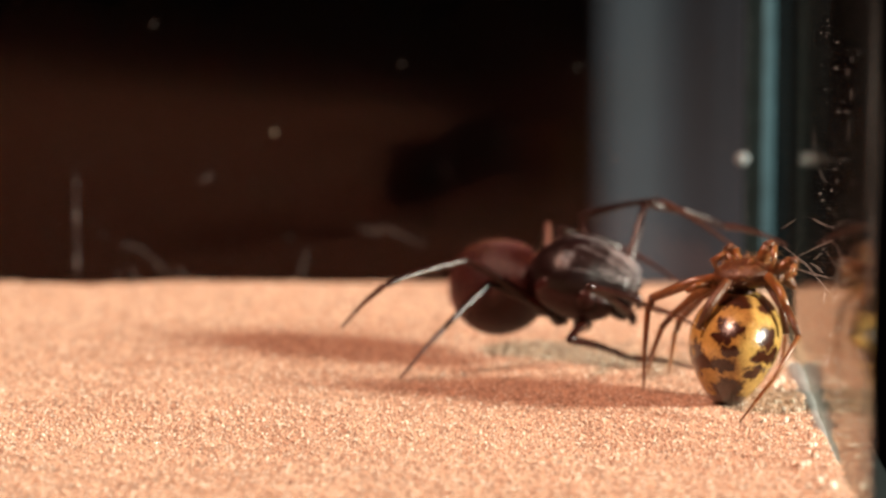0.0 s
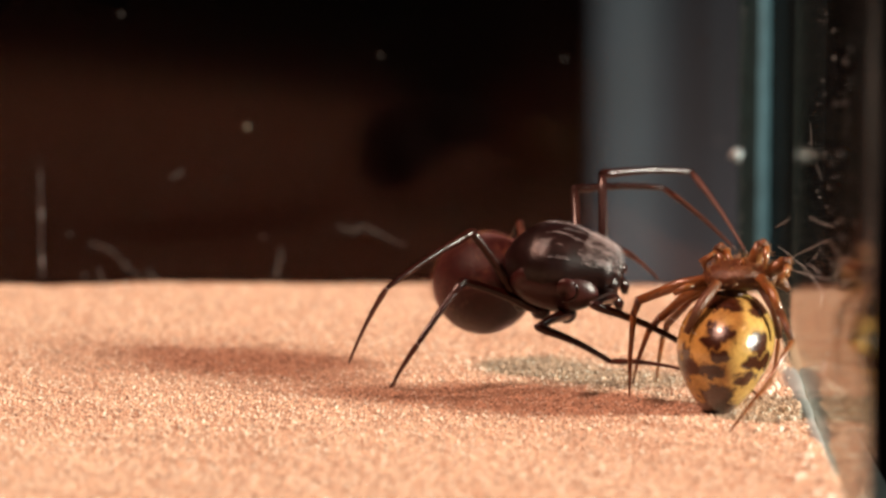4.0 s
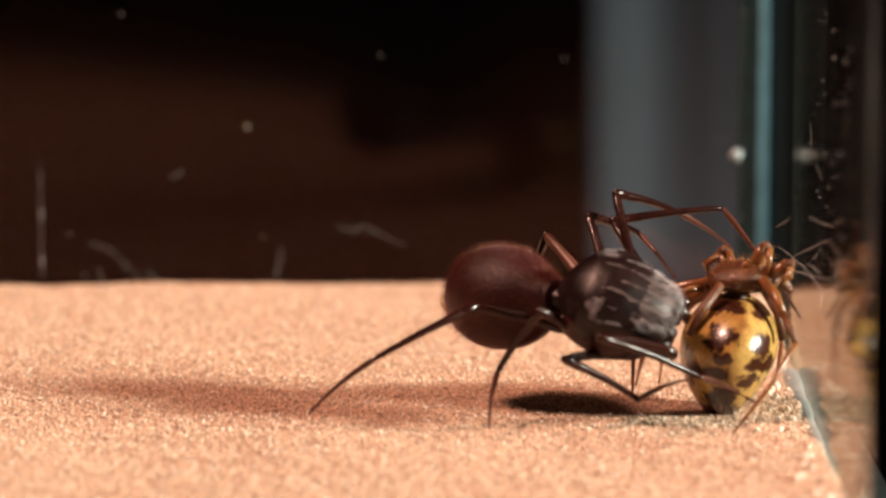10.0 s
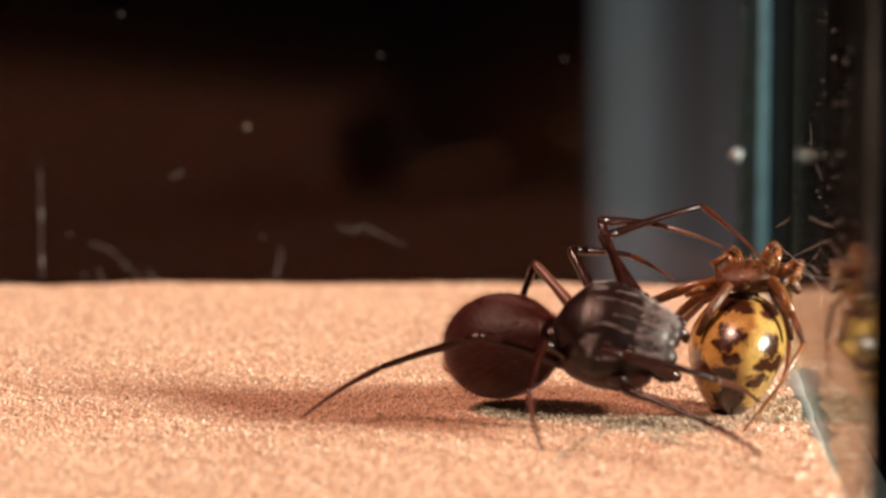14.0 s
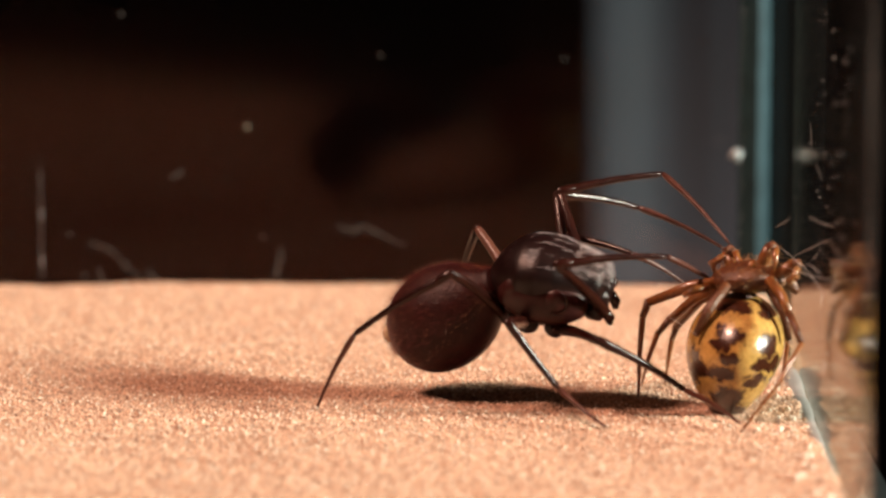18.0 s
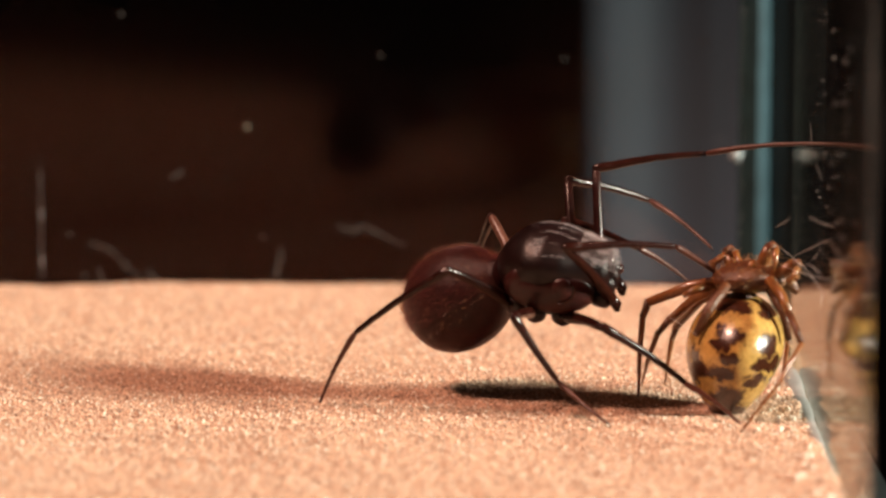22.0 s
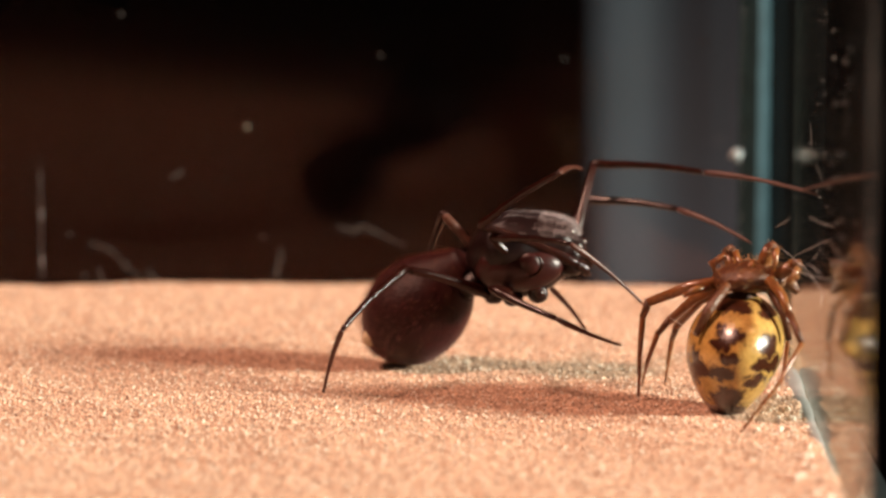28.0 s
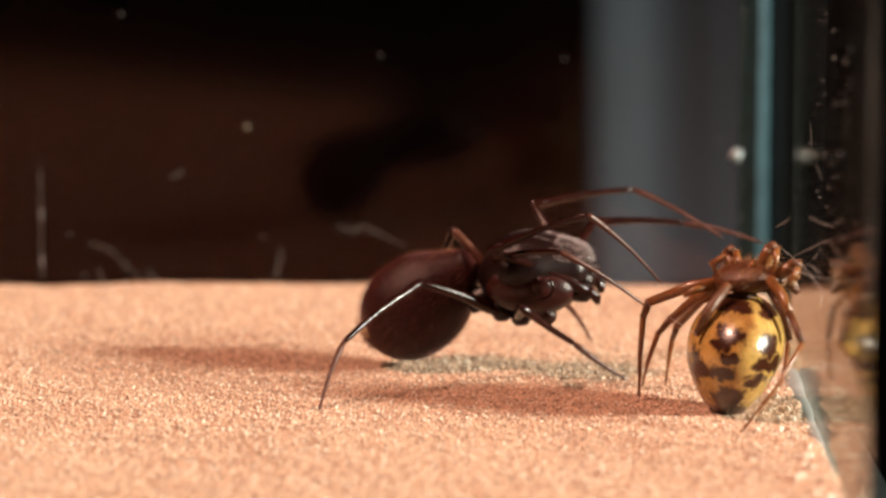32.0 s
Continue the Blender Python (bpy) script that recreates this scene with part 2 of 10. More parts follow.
def prism(plan, z0, z1):
    """An upright bar over a plan of (x, y) corners."""
    bm = bmesh.new()
    low, top = [[bm.verts.new((x, y, z)) for x, y in plan] for z in (z0, z1)]
    for i in range(len(plan)):
        k = (i + 1) % len(plan)
        bm.faces.new((low[i], low[k], top[k], top[i]))
    bm.faces.new(low)
    bm.faces.new(top)
    return bm


def ball(c, r, bm=None, u=14, v=9):
    bm = bm or bmesh.new()
    rx, ry, rz = r if isinstance(r, tuple) else (r, r, r)
    bmesh.ops.create_uvsphere(bm, u_segments=u, v_segments=v, radius=1, matrix=Matrix.Translation(c) @ Matrix.Diagonal((rx, ry, rz, 1)))
    return bm


def hairs(name, roots, mat, parent, length, width, label="", seed=1, sweep=(-0.4, 0, 0), spread=0.5):
    """Fine tapered hairs on roots (place, normal): three-sided spikes in one mesh."""
    rnd = random.Random(seed)
    verts, faces = [], []
    for p, nrm in roots:
        d = (Vector(nrm) + Vector(sweep) + Vector([rnd.uniform(-spread, spread) for _ in range(3)])).normalized()
        le = length * rnd.uniform(0.6, 1.3)
        u = d.orthogonal().normalized()
        v = d.cross(u)
        k = len(verts)
        w = width * rnd.uniform(0.7, 1.2)
        p = Vector(p) - d * 0.01
        bend = Vector(sweep) * le * 0.35
        verts += [p + u * w, p - u * w * 0.5 + v * w * 0.87, p - u * w * 0.5 - v * w * 0.87, p + d * le + bend]
        faces += [(k, k + 1, k + 3), (k + 1, k + 2, k + 3), (k + 2, k, k + 3)]
    me = bpy.data.meshes.new(name)
    me.from_pydata([v * MM for v in verts], [], faces)
    me.materials.append(mat)
    ob = new(name, me)
    ob.parent = parent
    tagged(ob, label, kind="stuff")
    return ob


# ---- the tank ----
BACK_TURN = 5.5
SIDE_TURN = 1.82


def sand_height(x, y):
    p = Vector((x * 0.16, y * 0.16, 0))
    q = Vector((x * 0.7, y * 0.7, 3))
    # the bed lies a little higher towards the far left corner
    far = min(1.0, max(0.0, (y + 4) / 22))
    return 0.14 * noise.noise(p) + 0.05 * noise.noise(q) - 0.0185 * (x - 3) * far * far - 0.045 * far


def side_x(y):
    """The inner face of the side pane."""
    return 11.4 + y * math.tan(radians(SIDE_TURN))


def sand_edge(y):
    """The bed ends in a nearly straight line; behind, it runs up to the pane."""
    k = min(1.0, max(0.0, (y + 3) / 4))
    return 10.84 * (1 - k) + (side_x(y) - 0.12) * k


def back_y(x):
    return 18.3 + (x - 3.0) * math.tan(radians(BACK_TURN))


def front_y(x):
    """The bed's front line, hidden below the lens, runs askew to the back pane."""
    return max(-78.0, -53.5 + 1.38 * x)


def build_sand():
    bm = bmesh.new()
    nx, ny = 150, 190
    grid = []
    for j in range(ny + 1):
        row = []
        for i in range(nx + 1):
            y = -55 + 73.3 * j / ny
            x = -45 + (sand_edge(y) + 45) * i / nx
            y = front_y(x) + (back_y(x) - front_y(x)) * j / ny
            z = sand_height(x, y)
            x += 0.25 * noise.noise(Vector((7, y * 0.3, 1))) * (i / nx) ** 8
            row.append(bm.verts.new((x, y, z)))
        grid.append(row)
    for j in range(ny):
        for i in range(nx):
            bm.faces.new((grid[j][i], grid[j][i + 1], grid[j + 1][i + 1], grid[j + 1][i]))
    rim = [grid[0][i] for i in range(nx + 1)] + [grid[j][nx] for j in range(1, ny + 1)]
    rim += [grid[ny][i] for i in range(nx - 1, -1, -1)] + [grid[j][0] for j in range(ny - 1, 0, -1)]
    low = [bm.verts.new((v.co.x, v.co.y, -1.6)) for v in rim]
    for i in range(len(rim)):
        k = (i + 1) % len(rim)
        bm.faces.new((rim[i], low[i], low[k], rim[k]))
    bm.faces.new(low)
    return tagged(link("ground", bm, SAND), "fine orange sand bed levelled in the glass tank", "sand", kind="structure")


ground = build_sand()


def build_grains(name, n, seed, small, more, mat, label, lift):
    """Loose grains on the bed: small faceted lumps, thickest in the stretch before the lens."""
    rng = np.random.default_rng(seed)
    x = rng.uniform(-18.8, 11.4, n)
    y = -26 + 44.3 * rng.random(n) ** 1.5
    keep = (y < back_y(0) - 0.15 + x * math.tan(radians(BACK_TURN))) & (np.abs(x + 0.35) < 0.134 * (y + 122)) & (x < np.where(y < -1, 10.86, 11.2 + 0.0318 * y))
    x, y = x[keep], y[keep]
    z = np.array([sand_height(a, b) for a, b in zip(x, y)])
    n = len(x)
    r = small + more * rng.random(n) ** 2
    octa = np.array([(1, 0, 0), (-1, 0, 0), (0, 1, 0), (0, -1, 0), (0, 0, 1), (0, 0, -1)], float)
    v = octa[None] * (r[:, None, None] * rng.uniform(0.65, 1.25, (n, 6, 1)))
    a = rng.uniform(0, 6.28, n)
    b = rng.uniform(-0.7, 0.7, n)
    ca, sa, cb, sb = np.cos(a), np.sin(a), np.cos(b), np.sin(b)
    vx, vy, vz = v[..., 0], v[..., 1], v[..., 2]
    vx, vz = vx * cb[:, None] + vz * sb[:, None], -vx * sb[:, None] + vz * cb[:, None]
    vx, vy = vx * ca[:, None] - vy * sa[:, None], vx * sa[:, None] + vy * ca[:, None]
    co = np.stack([vx + x[:, None], vy + y[:, None], vz + (z + r * lift)[:, None]], -1) * MM
    tri = np.array([(0, 2, 4), (2, 1, 4), (1, 3, 4), (3, 0, 4), (2, 0, 5), (1, 2, 5), (3, 1, 5), (0, 3, 5)])
    f = (tri[None] + (np.arange(n) * 6)[:, None, None]).reshape(-1, 3)
    me = bpy.data.meshes.new(name)
    me.vertices.add(n * 6)
    me.vertices.foreach_set("co", co.reshape(-1))
    me.loops.add(len(f) * 3)
    me.loops.foreach_set("vertex_index", f.reshape(-1).astype(np.int32))
    me.polygons.add(len(f))
    me.polygons.foreach_set("loop_start", np.arange(len(f), dtype=np.int32) * 3)
    me.update(calc_edges=True)
    me.materials.append(mat)
    return tagged(new(name, me), label, "sand", kind="stuff")


build_grains("sand_grains", 225000, 4, 0.022, 0.034, GRAIN, "loose grains of orange sand lying on the bed", 0.35)
# near-white grains: the bed's sparkle is put into their colour
build_grains("glint_quartz_grains", 11000, 9, 0.026, 0.026, GLINT_QUARTZ, "quartz grains with the sand's glints put into their pale colour", 1.6)

table = tagged(link("table", block(-900, 900, -500, 1100, -28, -24, 1), UNLIT_BLACK, smooth=False), "table top, the dark of the room put into its colour", "table", kind="structure")
tagged(link("tank_floor", block(-47, 13.2, -80, 23, -4.59, -1.62, 0.2), EDGE_DARK, smooth=False), "dark glass floor plate of the tank", "tank", kind="structure")


def bare_but(ob, axis, sign):
    """Only the inner face of a pane mirrors; its other faces are plain clear glass."""
    ob.data.materials.append(CLEAR)
    for p in ob.data.polygons:
        p.material_index = 0 if p.normal[axis] * sign > 0.9 else 1
    ob.visible_shadow = False


# unseen block, added to raise the tank above the table
stand = tagged(link("stand", block(-52, 16, -84, 27, -24, -4.6, 1), UNLIT_BLACK, smooth=False), "unseen block added under the glass tank, as dark as the table", "stand", kind="structure")

# back pane, turned a little against the camera's line
back_wall = new("wall_back")
tagged(back_wall, "clear glass back pane of the tank, faintly mirroring the sand", "glass pane", kind="structure")
back_wall.matrix_basis = mm(3.0, 18.34, -1.6, 0, 0, BACK_TURN)

pane = part("pane", block(-50, 7.62, 0.02, 1.2, 0, 62), GLASS, back_wall, smooth=False)
bare_but(pane, 1, -1)
part("bottom_seal", block(-50, 7.62, 0.0, 0.018, 1.2, 1.5), EDGE_DARK, back_wall, "thin dark line of sealant", smooth=False)

right_wall = new("wall_right")
tagged(right_wall, "clear glass side pane with dust, mirroring the sand and spiders", "glass pane", kind="structure")
right_wall.matrix_basis = mm(11.4, 0, -1.6, 0, 0, -SIDE_TURN)
# the dark mirror colour here leaves the corner bar's reflection out
part("rear_strip", block(0, 1.05, 5.02, 17.2, 0, 62), GLASS_DULLED, right_wall, "end strip of the pane with its mirroring darkened out", smooth=False).visible_shadow = False
pane = part("pane", block(0, 1.05, -26.6, 5.0, 0, 62), GLASS_SIDE, right_wall, smooth=False)
bare_but(pane, 0, -1)
part("rear_edge", prism([(-1.14, 18.0), (-0.54, 17.42), (-0.54, 18.9), (-1.14, 18.9)], 0, 62), EDGE_MID, right_wall, "dark teal polished glass edge", smooth=False)
part("rear_bevel", prism([(-0.53, 17.3), (-0.4, 17.4), (-0.2, 17.62), (-0.03, 17.95), (-0.03, 18.9), (-0.53, 18.9)], 0, 62), EDGE, right_wall, "pale teal bevelled glass edge catching the light", smooth=False)
part("front_edge", block(-0.26, 0.09, -26.9, -26.65, 0, 62, 0.02), STREAK, right_wall, "streaked ground glass edge", smooth=False)

# added bead: its pale colour is the light scattered in the pane's foot
bead = []
for i in range(52):
    y = -24.5 + i * 0.5
    w = max(0.1, (side_x(y) - 10.7) / 2)
    bead.append(((-w, y, 1.47), (w + 0.02 * math.sin(i * 0.7), 0, 0), (0, 0, 0.12 + 0.015 * math.sin(i * 0.4))))
part("scatter_bead", loft(bead, 10), GLASS_SCATTER, right_wall, "pale bluish bead added for light scattered in the glass foot")

# blue-grey sheet in soft folds far behind the pane, added for a reflection in it
bm = bmesh.new()
cols = []
for i in range(41):
    x = 10.9 + 11.65 * i / 40
    fold = min(0.06 * i, 1.1 - 0.075 * max(0, i - 17)) + 0.06 * math.sin(i * 0.55 + 1)
    # its foot runs out towards the lens, which makes the lower part brighter
    cols.append([bm.verts.new((x, 150 + fold - 0.0102 * max(0.0, 2 - z) ** 2, z)) for z in (-23.9, -20, -16, -12, -9, -6, -3, 0, 6, 20, 70)])
for a, b in zip(cols, cols[1:]):
    for k in range(len(a) - 1):
        bm.faces.new((a[k], b[k], b[k + 1], a[k + 1]))
reflection_sheet = link("curtain", bm, REFLECTION_SHEET)
solid = reflection_sheet.modifiers.new("thick", "SOLIDIFY")
solid.thickness = 0.0006
tagged(reflection_sheet, "blue-grey folded sheet added in place of a reflection in the glass", "curtain")


# ---- small marks on the panes ----
def on_back(px_x, z):
    """A place on the inner face of the back pane."""
    return Vector((px_x, back_y(px_x) - 0.03, z))


def speck(c, r, seed):
    rnd = random.Random(seed)
    bm = bmesh.new()
    bmesh.ops.create_icosphere(bm, subdivisions=1, radius=1)
    for v in bm.verts:
        v.co = Vector(c) + Vector((v.co.x * r * rnd.uniform(0.7, 1.3), v.co.y * r * 0.4, v.co.z * r * rnd.uniform(0.7, 1.3)))
    return bm


KNOTS = ((1.05, 0.05), (2.75, 0.045), (4.1, 0.02))
marks = [0.4 + i * 0.115 for i in range(41)]
scratch = rod([on_back(-14.6 + 0.02 * math.sin(i * 2.1), z) for i, z in enumerate(marks)],
              [(0.012 + 0.008 * ((i * 5) % 3 == 1) + sum(w * math.exp(-((z - c) / 0.16) ** 2) for c, w in KNOTS)) * min(1.0, (5.2 - z) / 1.6) for i, z in enumerate(marks)], 6)
tagged(link("scratch", scratch, SCRATCH), "pale upright scratch on the back glass", "scratch")


# ---- the hunting spider: dark, long-legged ----
hunter = new("hunting_spider")
tagged(hunter, "dark red-brown spider with grey-haired carapace attacking beside the glass", "spider")
K = 0.0179


STEP = (0, 0.05, 0.12, 0.25, 0.4, 0.55, 0.7, 0.82, 0.92, 0.97, 1.0)
TOP = (0.0, 0.42, 0.76, 1.12, 1.24, 1.22, 1.1, 0.98, 0.82, 0.62, 0.33)
LOW = (-0.45, -0.74, -0.92, -1.0, -1.0, -0.95, -0.85, -0.7, -0.5, -0.35, -0.1)
WIDE = (0.12, 0.55, 0.95, 1.42, 1.56, 1.46, 1.22, 1.04, 0.92, 0.76, 0.4)


def carapace_rings(grow=0.0):
    """Domed behind, narrowing to a raised head at +x; s runs from the waist to the face."""
    made = []
    for i in range(27):
        s = (i / 26) ** 0.9 if i < 20 else 1 - (1 - (i / 26)) ** 1.15
        top, low, wide = [float(np.interp(s, STEP, v)) + g for v, g in ((TOP, grow), (LOW, 0), (WIDE, grow))]
        made.append(((-1.82 + 3.6 * s, 0, (top + low) / 2), (0, wide, 0), (0, 0, (top - low) / 2)))
    return made


part("cephalothorax", loft(carapace_rings(), 40), HUNTER_BACK, hunter, "dark red-brown domed carapace")
rings = [((-1.45 + 2.9 * s, 0, -0.72 - 0.32 * math.sin(math.pi * s)), (0, 0.2 + 0.75 * math.sin(math.pi * s), 0), (0, 0, 0.12 + 0.34 * math.sin(math.pi * s))) for s in [i / 10 for i in range(11)]]
part("sternum", loft(rings, 20), HUNTER_DARK, hunter)
part("pedicel", rod([(-2.1, 0, -1.12), (-1.75, 0, -0.98), (-1.2, 0, -0.75)], [0.4, 0.38, 0.42], 16), HUNTER_DARK, hunter)

HIP = {"R1": (101, -44, -27), "R2": (28, -50, -70), "R3": (-25, -50, -72), "R4": (-66, -42, -66)}
HIP.update({"L" + k[1]: (v[0], -v[1], v[2] + 22) for k, v in list(HIP.items())})
for k, h in HIP.items():
    hx, hy, hz = [c * K for c in h]
    coxa = part("coxa", rod([(hx * 0.62, hy * 0.45, hz - 0.02), (hx * 0.8, hy * 0.72, hz - 0.06), (hx * 0.94, hy * 0.94, hz - 0.02), (hx, hy * 1.04, hz)], [0.22, 0.33, 0.31, 0.2], 16), HUNTER_DARK, hunter)
    part("trochanter", ball((hx, hy, hz), (0.19, 0.19, 0.18)), HUNTER_LEG, coxa)

# swollen flanks under the carapace, each with a rounded glossy plate over the second hip
for side in (-1, 1):
    flank = part("flank", ball((-0.05, side * 0.96, -0.4), (1.4, 0.62, 0.74), u=32, v=20), HUNTER_SIDE, hunter, "smooth red-brown flank over the hips")
    plate = part("hip_plate", ball((0.36, side * 1.42, -0.2), (0.36, 0.19, 0.38), u=24, v=16), HUNTER_SIDE, flank, "glossy rounded hip plate")
    bend = [math.radians(-100 + 15 * i) for i in range(11)]
    part("rim", rod([(0.38 + 0.36 * math.cos(q), side * (1.56 - 0.12 * math.cos(q)), -0.2 + 0.36 * math.sin(q)) for q in bend], [0.02 + 0.055 * math.sin(math.pi * (i + 0.5) / 11) for i in range(11)], 10), HUNTER_LEG, plate, "raised glossy rim")
    part("shoulder_lobe", ball((-0.85, side * 1.12, -0.3), (0.5, 0.3, 0.56), u=24, v=16), HUNTER_SIDE, flank)

# face: jaws, eyes, feelers
for side in (-1, 1):
    jaw = part("chelicera", rod([(1.46, side * 0.34, 0.05), (1.66, side * 0.36, -0.2), (1.68, side * 0.34, -0.48), (1.6, side * 0.27, -0.7)], [0.3, 0.31, 0.24, 0.12], 14), HUNTER_DARK, hunter)
    part("fang", rod([(1.6, side * 0.27, -0.66), (1.68, side * 0.2, -0.8), (1.6, side * 0.12, -0.9)], [0.06, 0.045, 0.012], 8), EYE, jaw)
    palp = part("pedipalp", rod([(1.3, side * 0.6, -0.6), (1.6, side * 0.7, -0.45), (1.86, side * 0.72, -0.5), (2.02, side * 0.68, -0.68), (2.06, side * 0.64, -0.88)],
                                [0.19, 0.18, 0.17, 0.17, 0.09], 12), HUNTER_LEG, hunter, "short dark feeler")
    for x, y, z, r in ((1.64, 0.2, 0.47, 0.13), (1.48, 0.47, 0.56, 0.1), (1.42, 0.24, 0.73, 0.09), (1.24, 0.55, 0.68, 0.1)):
        part("eye", ball((x, side * y, z), r), EYE, hunter, "glossy black eye")


def surface_roots(rings_at, count, seed, arc=(0.1, 0.9), along=(0.05, 0.95)):
    rnd = random.Random(seed)
    roots = []
    for _ in range(count):
        s = rnd.uniform(*along)
        a = math.pi * rnd.uniform(*arc)
        i = s * (len(rings_at) - 1)
        k = min(int(i), len(rings_at) - 2)
        f = i - k
        c = Vector(rings_at[k][0]).lerp(Vector(rings_at[k + 1][0]), f)
        u = Vector(rings_at[k][1]).lerp(Vector(rings_at[k + 1][1]), f)
        v = Vector(rings_at[k][2]).lerp(Vector(rings_at[k + 1][2]), f)
        d = u * math.cos(a) + v * math.sin(a)
        nrm = u.normalized() * math.cos(a) + v.normalized() * math.sin(a) if u.length and v.length else d
        roots.append((c + d, nrm.normalized()))
    return roots


car = carapace_rings(0.0)
def streaked(p):
    """Bands along the back, thickening towards the face, and a pale patch on each shoulder."""
    bands = math.cos(abs(p.y) * 15 + 1.6 * noise.noise(p * 1.9)) + 1.2 * noise.noise(Vector((p.x * 1.8, p.y * 9, p.z * 5)))
    shoulder = 1.1 - ((p.x + 0.75) / 0.42) ** 2 - ((abs(p.y) - 0.95) / 0.4) ** 2
    return bands + 0.9 * noise.noise(p * 8) > 0.95 - 0.5 * p.x or shoulder + 1.3 * noise.noise(p * 6) > 0.75


striped = [r for r in surface_roots(car, 6400, 5, (0.18, 0.82), (0.1, 0.95)) if streaked(r[0])]
hairs("white_hairs", striped, HAIR_GREY, hunter, 0.13, 0.0027, "grey-white hairs lying in streaks", 6, (1.7, 0, 0), 0.3)
face = surface_roots(car, 900, 8, (0.15, 0.85), (0.66, 1.0))
hairs("face_hairs", face, HAIR_WHITE, hunter, 0.16, 0.0042, "tuft of white hair over the face", 9, (1.1, 0, -0.3), 0.5)

# abdomen: +x is its front end, a round rear drawn out to a cone at the waist
SPAN = (-2.08, -2.04, -1.9, -1.6, -1.2, -0.8, -0.35, 0.1, 0.5, 0.85, 1.15, 1.45, 1.7, 2.0, 2.3)
GIRTH = (0.05, 0.3, 0.66, 1.06, 1.37, 1.53, 1.61, 1.6, 1.54, 1.43, 1.28, 1.08, 0.9, 0.7, 0.52)
ab = []
for i in range(45):
    s = i / 44
    x = 2.3 - 2.19 * (1 - math.cos(math.pi * s))
    r = float(np.interp(x, SPAN, GIRTH))
    ab.append(((x, 0, 0.02), (0, r * 0.98, 0), (0, 0, r)))
ab = [ab[0]] + [(b[0], (0, (a[1][1] + 2 * b[1][1] + c[1][1]) / 4, 0), (0, 0, (a[2][2] + 2 * b[2][2] + c[2][2]) / 4)) for a, b, c in zip(ab, ab[1:], ab[2:])] + [ab[-1]]
hunter_abdomen = part("abdomen", loft(ab, 36), HUNTER_RED, hunter, "dark red velvety round abdomen")
part("spinnerets", rod([(-1.5, -0.62, 0.42), (-1.74, -0.76, 0.5), (-1.84, -0.82, 0.55)], [0.4, 0.27, 0.12], 12), CREAM, hunter_abdomen, "cream spot at the tail")
hairs("fuzz", surface_roots(ab, 5200, 11, (-0.1, 1.1), (0.08, 0.97)), HAIR_RED, hunter_abdomen, 0.21, 0.0027, "short brown fuzz", 12, (-0.5, 0, 0), 0.45)
hairs("bristles", surface_roots(ab, 700, 21, (-0.2, 1.2), (0.1, 0.97)), HAIR_AMBER, hunter_abdomen, 0.24, 0.0022, "sparse longer pale hairs", 22, (-0.2, 0, 0), 0.5)


def segment(name, length, r0, r1, mat, parent, swell=0.12, hair=30, seed=0):
    """A leg joint along +x, thicker in its first third, with bristles."""
    xs = [0, 0.03, 0.12, 0.3, 0.55, 0.8, 0.95, 1.0]
    rr = [r0 * 0.75, r0 * 0.95, r0 * (1 + swell), r0 * (1 + swell) * 0.7 + r1 * 0.3, r0 * 0.45 + r1 * 0.55, r0 * 0.15 + r1 * 0.85, r1, r1 * 0.75]
    pts = [(x * length, 0, 0.03 * length * math.sin(math.pi * x)) for x in xs]
    ob = part(name, rod(pts, rr, 12), mat, parent)
    rnd = random.Random(seed)
    roots = []
    for _ in range(hair):
        x = rnd.uniform(0.05, 1)
        a = rnd.uniform(0, 6.28)
        r = r0 + (r1 - r0) * x
        nrm = Vector((0, math.cos(a), math.sin(a)))
        roots.append((Vector((x * length, 0, 0.03 * length * math.sin(math.pi * x))) + nrm * r, nrm))
    hairs("bristles", roots, HAIR_BROWN, ob, 0.14, 0.008, "", seed + 50, (0.8, 0, 0), 0.3)
    return ob


# thigh, shin and foot lengths of each leg
LIMB = {'R4': (2.905, 3.598, 2.795), 'R3': (2.49, 2.584, 2.41), 'R2': (2.445, 3.208, 3.235), 'R1': (3.406, 3.591, 3.58), 'L1': (3.723, 3.571, 4.181), 'L2': (3.431, 3.172, 3.114), 'L3': (2.527, 2.584, 2.342), 'L4': (2.394, 2.127, 2.118)}
limb = {}
for i, (k, (a, b, c)) in enumerate(LIMB.items()):
    femur = segment("femur", a, 0.165, 0.135, HUNTER_PALE if k == "L4" else HUNTER_LEG, hunter, 0.2, 26, i * 3)
    tibia = segment("tibia", b, 0.125, 0.09, HUNTER_LEG, hunter, 0.12, 44, i * 3 + 1)
    part("patella", rod([(-0.1, 0, 0.0), (0.0, 0, 0.03), (0.25, 0, 0.05), (0.55, 0, 0.05), (0.62, 0, 0.05)], [0.08, 0.14, 0.145, 0.13, 0.1], 12), HUNTER_LEG, tibia, "knee joint")
    meta = segment("metatarsus", c, 0.088, 0.042, HUNTER_TIP, hunter, 0.1, 44, i * 3 + 2)
    part("claw", rod([(c - 0.02, 0, 0), (c + 0.05, 0, -0.01), (c + 0.1, 0, -0.05)], [0.03, 0.022, 0.006], 6), HUNTER_DARK, meta)
    limb[k] = (femur, tibia, meta)


# ---- the other spider, hanging by the side pane ----
prey = new("hanging_spider")
tagged(prey, "amber spider with glossy yellow brown-blotched abdomen hanging at the glass", "spider")
BASE = mm(-8.9, 6.3, 0)
ab = []
